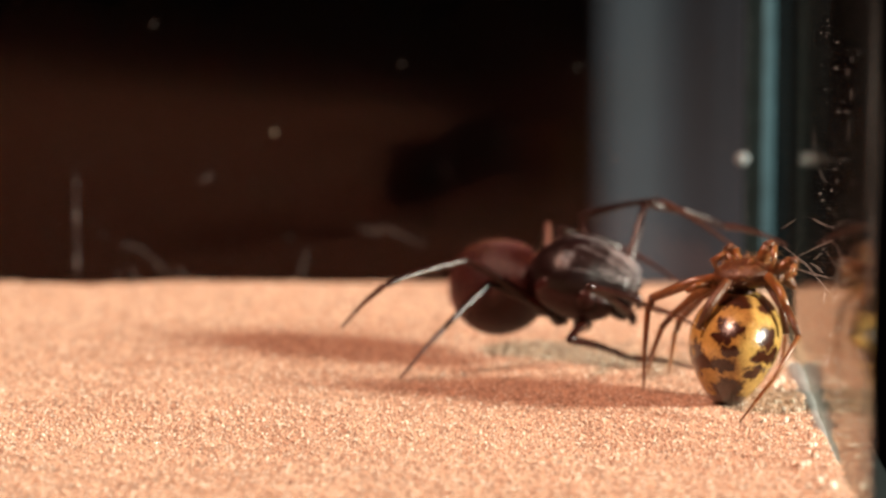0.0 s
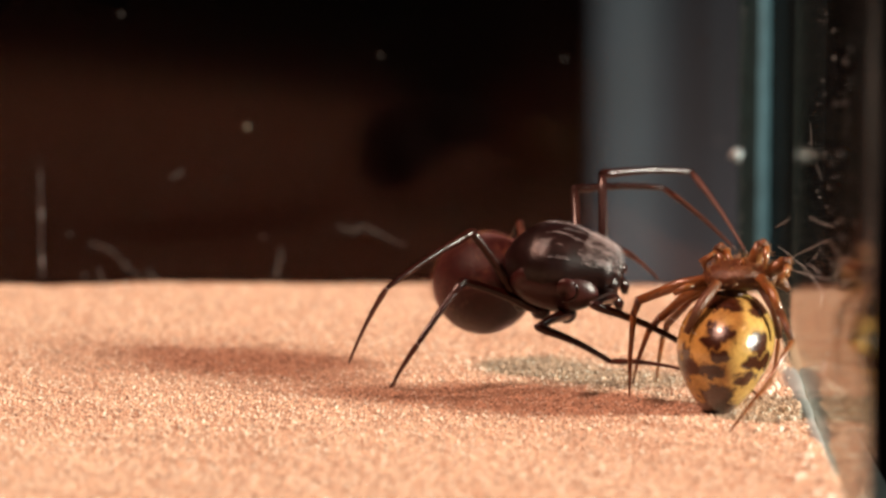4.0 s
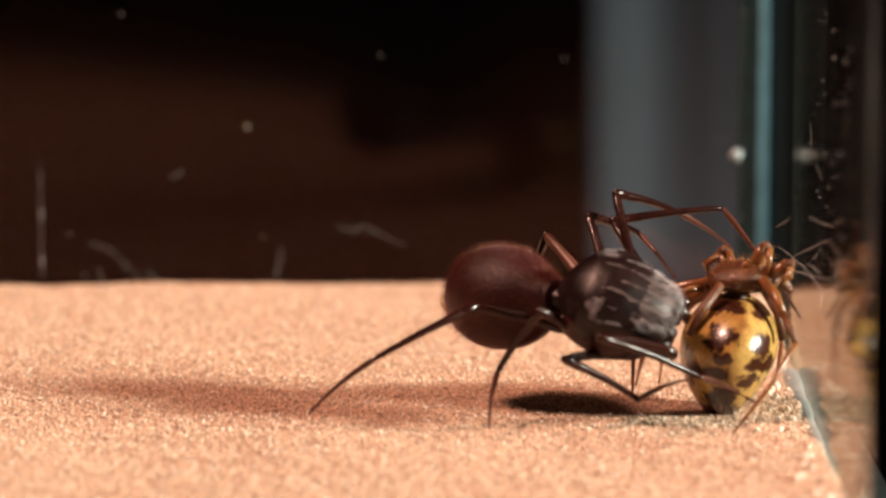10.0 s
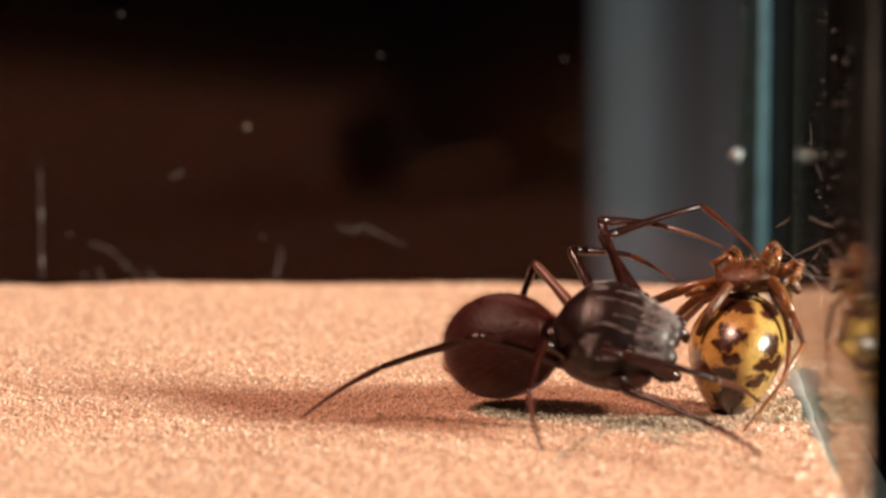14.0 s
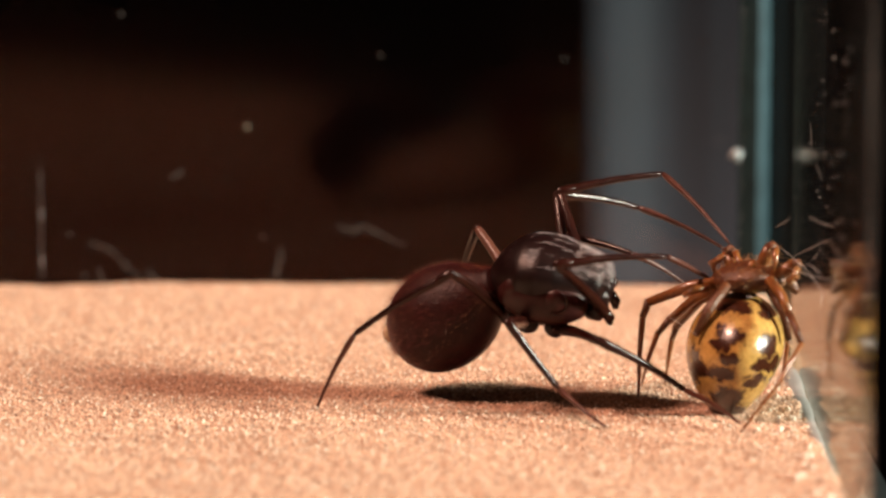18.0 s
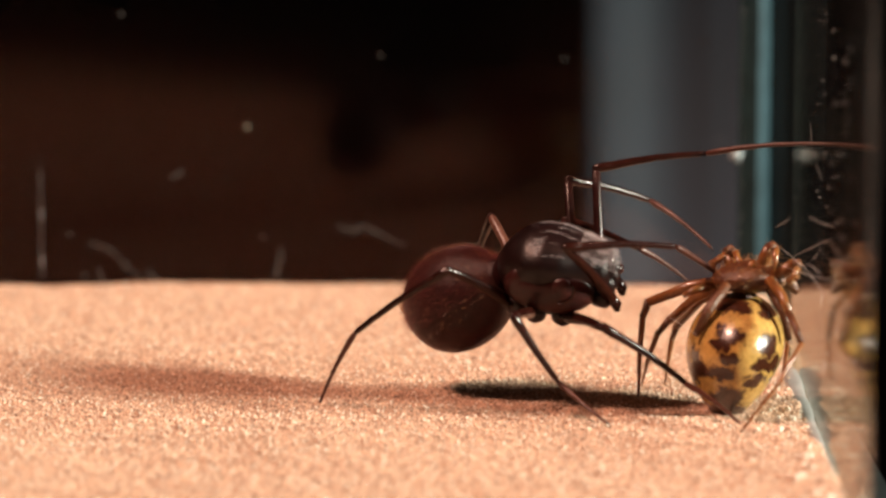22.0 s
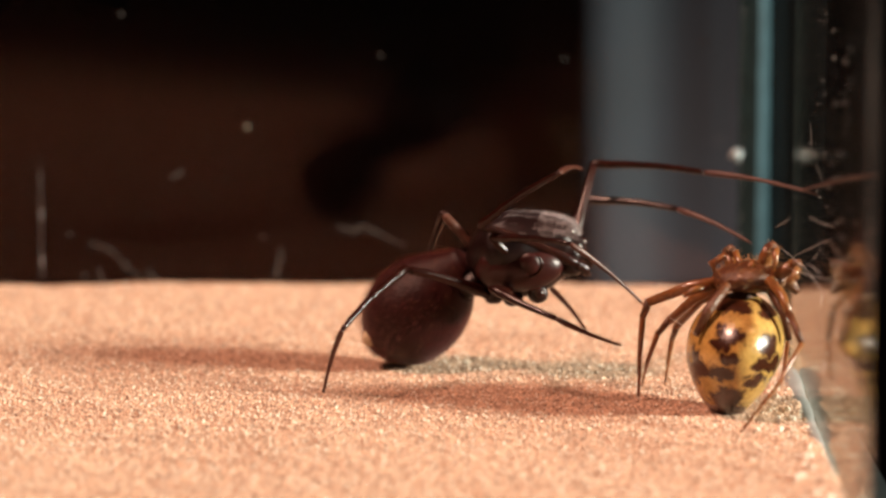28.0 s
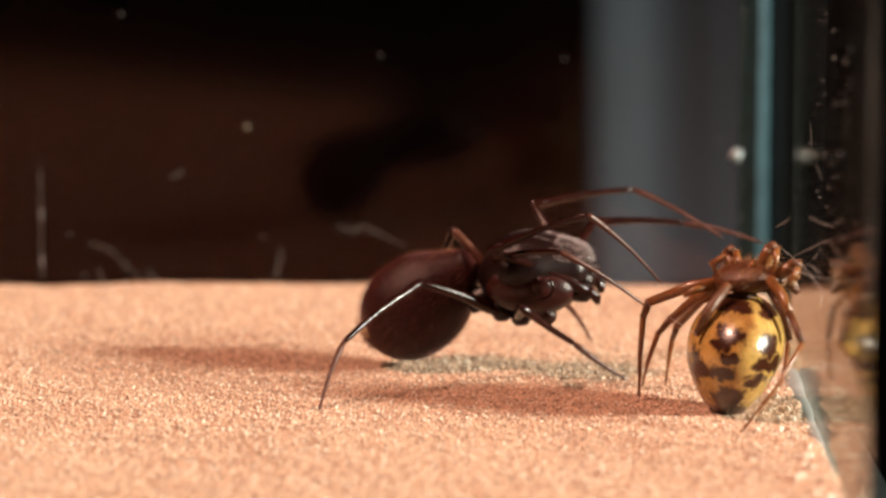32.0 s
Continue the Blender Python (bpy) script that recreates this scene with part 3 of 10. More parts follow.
for i in range(25):
    s = i / 24
    z = 1.84 - 3.68 * s
    r = 1.52 * math.sin(math.pi * (0.03 + 0.95 * s) ** 0.84) ** 0.58
    r *= 1 - 0.2 * s * s
    ab.append(((0.1 - 0.42 * s, 0.16 * (1 - s), z), (r, 0, 0), (0, -r * 1.6, 0)))
part("abdomen", loft(ab, 36), YELLOW, prey, "glossy cream-yellow abdomen with chocolate blotches", BASE @ mm(8.88, -6.3, 1.62))
rings = []
for i in range(13):
    s = i / 12
    k = math.sin(math.pi * (0.05 + 0.9 * s)) ** 0.7
    rings.append(((8.15 + 2.3 * s, -5.9, 3.92 + 0.12 * math.sin(3 * s)), (0, 0.12 + 1.0 * k, 0), (0, 0, 0.08 + 0.40 * k)))
fore = part("cephalothorax", loft(rings, 24), AMBER_DARK, prey, "reddish-brown shiny fore body", BASE)
part("pedicel", rod([(9.0, -6.1, 3.2), (9.1, -6.0, 3.5), (9.2, -5.95, 3.8)], [0.5, 0.36, 0.3], 12), AMBER_DARK, prey, "", BASE)
hairs("bristles", surface_roots(rings, 520, 31, (0, 2), (0.02, 0.98)), HAIR_AMBER, fore, 0.26, 0.007, "", 32, (0, 0, 0.2), 0.7)
for x in (-0.25, 0.25):
    jaw = part("chelicera", rod([(10.2, -6.0 + x, 3.95), (10.5, -6.05 + x, 3.85), (10.68, -6.1 + x, 3.6)], [0.22, 0.2, 0.09], 10), AMBER_DARK, prey, "", BASE)
    part("pedipalp", rod([(10.1, -6.0 + x * 2, 4.1), (10.45, -6.1 + x * 2.3, 4.35), (10.62, -6.2 + x * 2.4, 4.1)], [0.1, 0.11, 0.07], 8), AMBER, prey, "", BASE)
    part("eye", ball((10.35, -6.0 + x * 0.8, 4.25), 0.07), EYE, prey, "", BASE)
# thigh, knee and shin of each leg
PREY_LEGS = [
    ([(8.78, -6.2, 4.0), (7.43, -6, 3.74), (6.23, -5.6, 3.2)], [(6.23, -5.6, 3.24), (6.08, -5.3, 2.72)], [(6.08, -5.3, 2.81), (6.01, -4.8, 1.41), (6.01, -4.4, 0.03)]),
    ([(8.66, -5.5, 3.83), (7.67, -5, 3.23), (6.93, -4.6, 2.46)], [(6.98, -4.6, 2.57), (6.6, -4.4, 2.04)], [(6.6, -4.4, 2.08), (6.32, -3.6, 1.02), (6.21, -2.6, 0.08)]),
    ([(8.7, -5, 3.63), (7.9, -4.2, 3.03), (7.21, -3.6, 2.11)], [(7.24, -3.6, 2.19), (7.11, -3.2, 1.66)], [(7.11, -3.2, 1.69), (7.02, -2.6, 0.84), (6.96, -2.1, 0.02)]),
    ([(9.76, -7, 4.1), (10.08, -7.8, 3.74), (10.25, -8.4, 3.24)], [(10.21, -8.4, 3.34), (10.4, -9, 2.92), (10.54, -9.3, 2.52)], [(10.54, -9.3, 2.59), (9.69, -9.7, 1.28), (8.66, -10, 0.02)]),
    ([(9.6, -5.5, 4.0), (10.0, -4.8, 3.6), (10.5, -4.2, 2.8)], [(10.5, -4.2, 2.89), (10.6, -4, 2.32), (10.66, -3.8, 1.76)], [(10.66, -3.8, 1.83), (10.6, -3.2, 0.77), (10.5, -2.6, 0.03)]),
    ([(8.91, -5.6, 4.0), (8.7, -5.4, 4.39), (8.62, -5.2, 4.68)], [(8.62, -5.2, 4.66), (8.7, -5.35, 4.78), (8.84, -5.5, 4.7)], [(8.84, -5.5, 4.72), (8.95, -5.8, 4.45), (9.0, -6, 4.2)]),
    ([(9.56, -6, 4.1), (9.7, -6.2, 4.68), (9.81, -6.3, 5)], [(9.81, -6.3, 4.97), (9.88, -6.45, 5.04), (9.97, -6.5, 4.94)], [(9.97, -6.5, 4.96), (9.96, -6.65, 4.66), (9.9, -6.8, 4.3)]),
    ([(9.85, -6.5, 4.1), (10.27, -6.6, 4.35), (10.51, -6.7, 4.57)], [(10.51, -6.7, 4.53), (10.6, -6.8, 4.58), (10.6, -6.9, 4.44)], [(10.6, -6.9, 4.46), (10.5, -7, 4.24), (10.3, -7.2, 4.06)])]
for i, (a, b, c) in enumerate(PREY_LEGS):
    thick = (0.185, 0.165, 0.155, 0.155, 0.14, 0.21, 0.22, 0.2)[i]
    leg = part("leg", rod(a, [thick, thick * 0.95, thick * 0.75], 12), AMBER, prey, "amber banded leg", BASE)
    part("knee", rod(b, [thick * 0.72] + [thick * 0.75] * (len(b) - 2) + [thick * 0.55], 10), AMBER_DARK, leg)
    part("shin", rod(c, [thick * 0.55, thick * 0.42, thick * 0.2], 10), AMBER, leg)
    rnd = random.Random(i)
    roots = []
    for _ in range(110):
        seg = rnd.choice((a, b, c))
        k = rnd.randrange(len(seg) - 1)
        p = Vector(seg[k]).lerp(Vector(seg[k + 1]), rnd.random())
        d = (Vector(seg[k + 1]) - Vector(seg[k])).normalized()
        nrm = d.cross(Vector([rnd.uniform(-1, 1) for _ in range(3)])).normalized()
        roots.append((p + nrm * thick * 0.4, nrm))
    hairs("bristles", roots, HAIR_AMBER, leg, 0.22, 0.008, "", 200 + i, (0, 0, -0.3), 0.3)

# brown thighs folded close along both flanks, and lumps of the cramped legs over the fore body
for i, (pts, r) in enumerate([([(8.5, -6.9, 3.95), (7.95, -7.35, 3.3), (7.52, -7.5, 2.5)], 0.17), ([(9.75, -6.6, 3.9), (10.2, -7.3, 3.2), (10.3, -7.5, 2.35)], 0.17),
                              ([(8.3, -5.6, 3.9), (8.15, -5.4, 4.35), (8.5, -5.5, 4.62)], 0.14), ([(9.1, -6.2, 4.15), (9.3, -6.5, 4.5), (9.5, -6.4, 4.2)], 0.15),
                              ([(8.0, -6.3, 3.75), (7.6, -6.6, 3.75), (7.2, -6.6, 3.55)], 0.13)]):
    limb_lump = part("folded_leg", rod(pts, [r * 0.9, r, r * 0.6], 10), AMBER if i > 1 else AMBER_DARK, prey, "brown folded leg", BASE)
    rnd = random.Random(90 + i)
    roots = [(Vector(pts[0]).lerp(Vector(pts[2]), rnd.random()), Vector([rnd.uniform(-1, 1) for _ in range(3)]).normalized()) for _ in range(26)]
    hairs("bristles", roots, HAIR_AMBER, limb_lump, 0.34, 0.008, "", 400 + i, (0, 0, 0), 0.3)

# ---- dust, grit and threads ----
# specks on the back pane: place along it, height and size in mm
for i, (x, z, r) in enumerate([(-7.12, 5.89, 0.2), (-2.28, 8.45, 0.14), (-13.57, 2.05, 0.15), (-13.08, 0.52, 0.16), (-9.55, 4.33, 0.12), (-7.91, 4.01, 0.1), (-6.59, 1.85, 0.14), (-11.62, 10.02, 0.16), (-8.64, 3.39, 0.08), (-10.76, 2.68, 0.08), (10.8, 4.72, 0.27), (4.42, 8.26, 0.14), (9.58, 8.87, 0.15), (5.83, 4.71, 0.14), (-15.71, 2.11, 0.1)]):
    tagged(link("dust_speck", speck(Vector((10.66, 17.2, 4.85)) if i == 10 else on_back(x, z), r * (0.9 if i == 10 else 0.55), i), DUST_WHITE if i == 10 else DUST_MID if i == 0 else DUST_DIM), "pale speck of dust stuck to the back glass", "dust", "dust on the back glass")

# faint smears low on the back pane: wiped lines of fine dust (along the pane, height)
SMEARS = [[(-3.9, 2.2), (-3.3, 1.95), (-2.95, 2.2), (-2.4, 1.9), (-1.4, 1.45)], [(-12.9, 1.7), (-12.2, 1.5), (-11.6, 0.9), (-11.2, 0.5)], [(-9.9, 4.1), (-9.4, 4.25)],
          [(-5.9, 1.4), (-6.0, 0.8), (-6.15, 0.4)], [(-12.55, 0.8), (-12.4, 0.2)], [(-10.75, 0.65), (-10.5, 0.25)]]
for i, line in enumerate(SMEARS):
    rnd = random.Random(40 + i)
    bm = bmesh.new()
    for k in range(26 * (len(line) - 1)):
        a, b = [Vector((x, 0, z)) for x, z in line[k % (len(line) - 1):][:2]]
        p = a.lerp(b, rnd.random())
        r = rnd.uniform(0.012, 0.04)
        ball(on_back(p.x + rnd.gauss(0, 0.05), p.z + rnd.gauss(0, 0.06)), (r * rnd.uniform(1, 2.5), 0.01, r), bm, 6, 4)
    tagged(link("smear", bm, SMEAR), "faint whitish smear on the back glass", "smear", "smears on the glass")

# specks on the side pane (along it, height, size)
rnd = random.Random(77)
SIDE = [(-12.6, 11.3, 0.07), (-16.3, 11.66, 0.05), (-18.4, 11.1, 0.04), (-16.9, 10.5, 0.06), (-3.4, 7.8, 0.06), (-14.5, 8.7, 0.04), (-7.9, 6.7, 0.05)]
SIDE += [(rnd.uniform(-21, -6), rnd.uniform(5.0, 12.5), rnd.choice((0.02, 0.025, 0.035, 0.05))) for _ in range(80)]
SIDE += [(rnd.uniform(-19, -9), rnd.uniform(0.2, 4.5), rnd.choice((0.025, 0.035, 0.05, 0.07))) for _ in range(40)]
for i, (y, z, r) in enumerate(SIDE):
    bm = speck((0, 0, 0), r * 0.38, 300 + i)
    bmesh.ops.transform(bm, matrix=Matrix.Translation((side_x(y) - 0.02, y, z)) @ Matrix.Rotation(math.pi / 2, 4, "Z") @ Matrix.Diagonal((3.0 if i % 3 else 5.0, 0.6, 1, 1)), verts=bm.verts)
    tagged(link("dust_speck", bm, DUST), "tiny bright speck of dust on the side glass", "dust", "dust on the side glass")

# a broken line of pale sealant dots down the corner, beside the teal edge
rnd = random.Random(61)
for i in range(26):
    z = 0.6 + i * 0.46 + rnd.uniform(-0.15, 0.15)
    tagged(link("sealant_dot", speck((10.88 + rnd.uniform(-0.012, 0.012), 17.3, z), rnd.choice((0.014, 0.018, 0.026)), 600 + i), DUST), "tiny pale dot of sealant in the glass corner", "sealant", "sealant dots")

# fine scratches on the side pane (along it, height, run along it, rise)
for i, (y, z, dy, dz) in enumerate([(-3.0, 8.4, -1.2, -0.7), (-8.5, 7.3, 3.0, 0.12), (-14, 6.2, -2.2, -0.3), (-10, 5.6, 2.6, -0.2), (-17, 9.6, -1.0, 0.9), (-12.5, 3.2, -1.6, 0.7), (-15.5, 2.2, 1.2, 0.9)]):
    a, b = Vector((side_x(y) - 0.015, y, z)), Vector((side_x(y + dy) - 0.015, y + dy, z + dz))
    tagged(link("scratch", rod([a, a.lerp(b, 0.5) + Vector((0, 0, 0.03)), b], [0.002, 0.004, 0.0015], 6), SCRATCH), "fine pale scratch on the side glass", "scratch", "scratches on the side glass")

# pale grit along the foot of the side pane
rnd = random.Random(5)
for i in range(46):
    y = rnd.uniform(-20, 2)
    r = rnd.choice((0.05, 0.07, 0.1, 0.16 if i % 9 == 0 else 0.08))
    bm = bmesh.new()
    bmesh.ops.create_icosphere(bm, subdivisions=1, radius=r)
    x = side_x(y) - 0.45 - abs(rnd.gauss(0, 0.5))
    for v in bm.verts:
        v.co = v.co * rnd.uniform(0.7, 1.25) + Vector((x, y, r * 0.6 + 0.02 + sand_height(x, y)))
    tagged(link("grit", bm, GRIT, smooth=False), "pale glassy grain of grit beside the side glass", "grit", "grit at the side glass")

# silk threads between the hanging spider and the panes
THREADS = [[(10.18, -7.00, 4.51), (10.70, -9.00, 4.57), (11.10, -12.00, 4.88)],
           [(10.47, -7.00, 4.82), (10.81, -9.50, 5.48), (11.08, -12.00, 6.08)],
           [(9.99, -6.50, 5.63), (10.08, -8.00, 5.98), (10.15, -9.00, 6.26)],
           [(10.56, -10.50, 6.50), (10.83, -11.50, 6.45), (11.05, -12.20, 6.45)],
           [(10.55, -10.00, 5.07), (10.71, -10.50, 5.02), (10.83, -11.00, 4.93)],
           [(6.78, -6.20, 2.87), (7.21, -7.00, 2.70), (7.52, -7.90, 2.61)],
           [(10.06, -6.50, 5.05), (10.58, -8.50, 4.78), (10.95, -11.50, 4.42)]]
for i, pts in enumerate(THREADS):
    tagged(link("silk_thread", rod(pts, [0.004, 0.006, 0.004], 6), SILK), "fine pale silk thread running to the glass", "thread", "silk threads")

# loose silk ends and bright specks about the hanging spider
rnd = random.Random(21)
for i in range(5):
    y, z = rnd.uniform(-17, -8.5), rnd.uniform(2.2, 6.2)
    p = Vector((side_x(y) - 0.06, y, z))
    d = Vector((-rnd.uniform(0.0, 0.25), rnd.uniform(-1.6, 1.6), rnd.uniform(-0.3, 0.3)))
    bow = Vector((-0.02, 0, rnd.uniform(-0.08, 0.08)))
    tagged(link("silk_thread", rod([p, p + d * 0.5 + bow, p + d], [0.003, 0.0045, 0.002], 6), SILK), "short bright loose silk end on the side glass", "thread", "silk threads")


def motions():
    # the hunting spider: body, abdomen, then its legs joint by joint
    walk(hunter, [
        (0, mm(4.008, 0.800, 2.940, 14, 15, -8)), (1, mm(3.818, 0.800, 2.940, 14, 15, -8)), (2, mm(3.888, 0.178, 3.130, 14, 12, -8)),
        (3, mm(3.771, -0.600, 3.378, 14, 12, -8)), (3.5, mm(3.753, -1.133, 3.641, 14, 10, -8)), (5.5, mm(3.596, -3.267, 3.882, 14, 9, -8)),
        (6, mm(3.579, -3.800, 3.964, 14, 8, -8)), (7, mm(3.733, -4.400, 3.882, 16, 12, -8)), (7.5, mm(3.775, -4.700, 3.929, 18, 13, -8)),
        (8, mm(3.886, -5.000, 3.889, 20, 15, -8)), (9, mm(4.355, -6.200, 3.733, 30, 20, -8)), (9.5, mm(5.068, -7.350, 3.748, 42, 20, -8)),
        (10, mm(5.183, -8.500, 3.681, 48, 18, -8)), (11, mm(5.309, -9.400, 3.242, 52, 15, -8)), (12, mm(5.479, -9.333, 3.063, 54, 12, -8)),
        (13, mm(5.534, -9.267, 2.765, 54, 10, -8)), (14, mm(5.040, -9.200, 2.872, 52, 10, -8)), (14.5, mm(5.025, -8.433, 2.823, 52, 12, -8)),
        (16.5, mm(3.353, -5.567, 3.805, 14, 12, -8)), (17, mm(3.192, -5.200, 3.921, 14, 12, -8)), (18, mm(3.274, -5.333, 3.942, 12, 10, -8)),
        (19, mm(3.698, -5.467, 4.049, 14, 12, -8)), (19.5, mm(4.178, -6.333, 4.099, 17, 14, -8)), (20, mm(4.394, -7.300, 4.250, 20, 15, -8)),
        (21, mm(4.233, -7.100, 4.305, 18, 14, -8)), (21.5, mm(3.760, -6.100, 4.321, 14, 10, -8)), (22, mm(3.448, -5.200, 4.268, 12, 8, -8)),
        (23, mm(3.282, -5.000, 4.324, 12, 6, -8)), (23.5, mm(3.027, -4.900, 4.222, 10, 4, -8)), (24, mm(2.428, -4.800, 4.119, 8, 2, -8)),
        (24.5, mm(2.096, -4.100, 4.098, 6, -2, -8)), (25, mm(2.109, -3.400, 4.079, 6, -4, -8)), (25.5, mm(2.117, -2.967, 4.101, 5, -5, -8)),
        (27.5, mm(2.338, -0.633, 4.106, 4, -6, -8)), (28, mm(2.527, -0.200, 4.005, 4, -6, -8)), (28.5, mm(2.258, -0.200, 3.951, 4, -5, -8)),
        (29, mm(1.810, -0.200, 3.824, 4, -4, -8)), (29.5, mm(1.989, -0.200, 3.769, 4, -2, -8)), (30, mm(2.169, -0.200, 3.588, 4, 0, -8)),
        (30.5, mm(2.169, -0.200, 3.588, 4, 0, -8)), (31, mm(2.295, -0.200, 3.498, 4, 0, -8)), (31.5, mm(2.619, -0.200, 3.407, 5, 0, -8)),
        (32, mm(2.923, -0.200, 3.352, 6, 0, -8))])
    walk(hunter_abdomen, [
        (0, mm(-2.674, 1.083, -1.759, 0, -34, -50.7)), (1, mm(-2.487, 1.169, -1.782, 0, -35.4, -59)), (2, mm(-2.599, 1.184, -1.651, 0, -30.2, -55.5)),
        (3, mm(-2.503, 1.24, -1.624, 0, -29.5, -60)), (3.5, mm(-2.422, 1.26, -1.667, 0, -31.1, -63.2)), (5.5, mm(-2.466, 1.208, -1.751, 0, -34, -60.6)),
        (6, mm(-2.479, 1.225, -1.707, 0, -32.4, -60.5)), (7, mm(-2.564, 1.117, -1.798, 0, -35.8, -55.2)), (7.5, mm(-2.525, 1.047, -1.917, 0, -40.7, -54.7)),
        (8, mm(-2.566, 0.956, -1.985, 0, -43.5, -50.8)), (9, mm(-2.785, 0.627, -2.08, 0, -45.5, -34.5)), (9.5, mm(-3.32, 0.367, -2.305, 0, -40.8, -15)),
        (10, mm(-3.351, 0.364, -2.484, 0, -44.1, -14.6)), (11, mm(-3.493, 0.388, -2.383, 0, -39.3, -14.1)), (12, mm(-3.483, 0.033, -2.605, 0, -44.8, -1.2)),
        (13, mm(-3.463, 0.141, -2.537, 0, -43.8, -5.3)), (14, mm(-3.324, 0.182, -2.569, 0, -47.1, -7.5)), (14.5, mm(-3.365, -0.076, -2.748, 0, -49.7, 3.1)),
        (16.5, mm(-2.999, 0.27, -2.289, 0, -49.9, -12.5)), (17, mm(-2.812, 0.602, -2.252, 0, -50.4, -30.4)), (18, mm(-3.012, 0.497, -2.174, 0, -45.8, -22)),
        (19, mm(-2.977, 0.525, -2.158, 0, -46, -23.8)), (19.5, mm(-3.037, 0.6, -2.011, 0, -39.3, -27)), (20, mm(-3.218, 0.83, -2.133, 0, -35.6, -32.6)),
        (21, mm(-3.148, 0.887, -2.103, 0, -35.3, -35.8)), (21.5, mm(-3.085, 0.662, -1.943, 0, -36.1, -28.3)), (22, mm(-2.886, 0.869, -1.941, 0, -38.8, -38.3)),
        (23, mm(-2.928, 0.812, -1.979, 0, -39.7, -35.5)), (23.5, mm(-2.826, 0.969, -1.916, 0, -37.8, -43)), (24, mm(-2.793, 0.97, -1.994, 0, -40.2, -43.9)),
        (24.5, mm(-2.934, 1.062, -1.714, 0, -29.9, -42.8)), (25, mm(-2.949, 1.141, -1.492, 0, -22.7, -44.5)), (25.5, mm(-3.106, 1.071, -1.403, 0, -17.9, -39.1)),
        (27.5, mm(-3.61, 0.674, -1.734, 0, -40, -6)), (28, mm(-3.615, 0.603, -1.779, 0, -40, -6)), (28.5, mm(-3.677, 0.652, -1.659, 0, -40, -6)),
        (29, mm(-3.638, 0.84, -1.524, 0, -40, -6)), (29.5, mm(-3.541, 0.804, -1.692, 0, -40, -6)), (30, mm(-3.744, 0.649, -1.539, 0, -40, -6)),
        (30.5, mm(-3.71, 0.664, -1.578, 0, -40, -6)), (31, mm(-3.781, 0.668, -1.452, 0, -40, -6)), (31.5, mm(-3.701, 0.749, -1.488, 0, -40, -6)),
        (32, mm(-3.824, 0.604, -1.414, 0, -40, -6))])
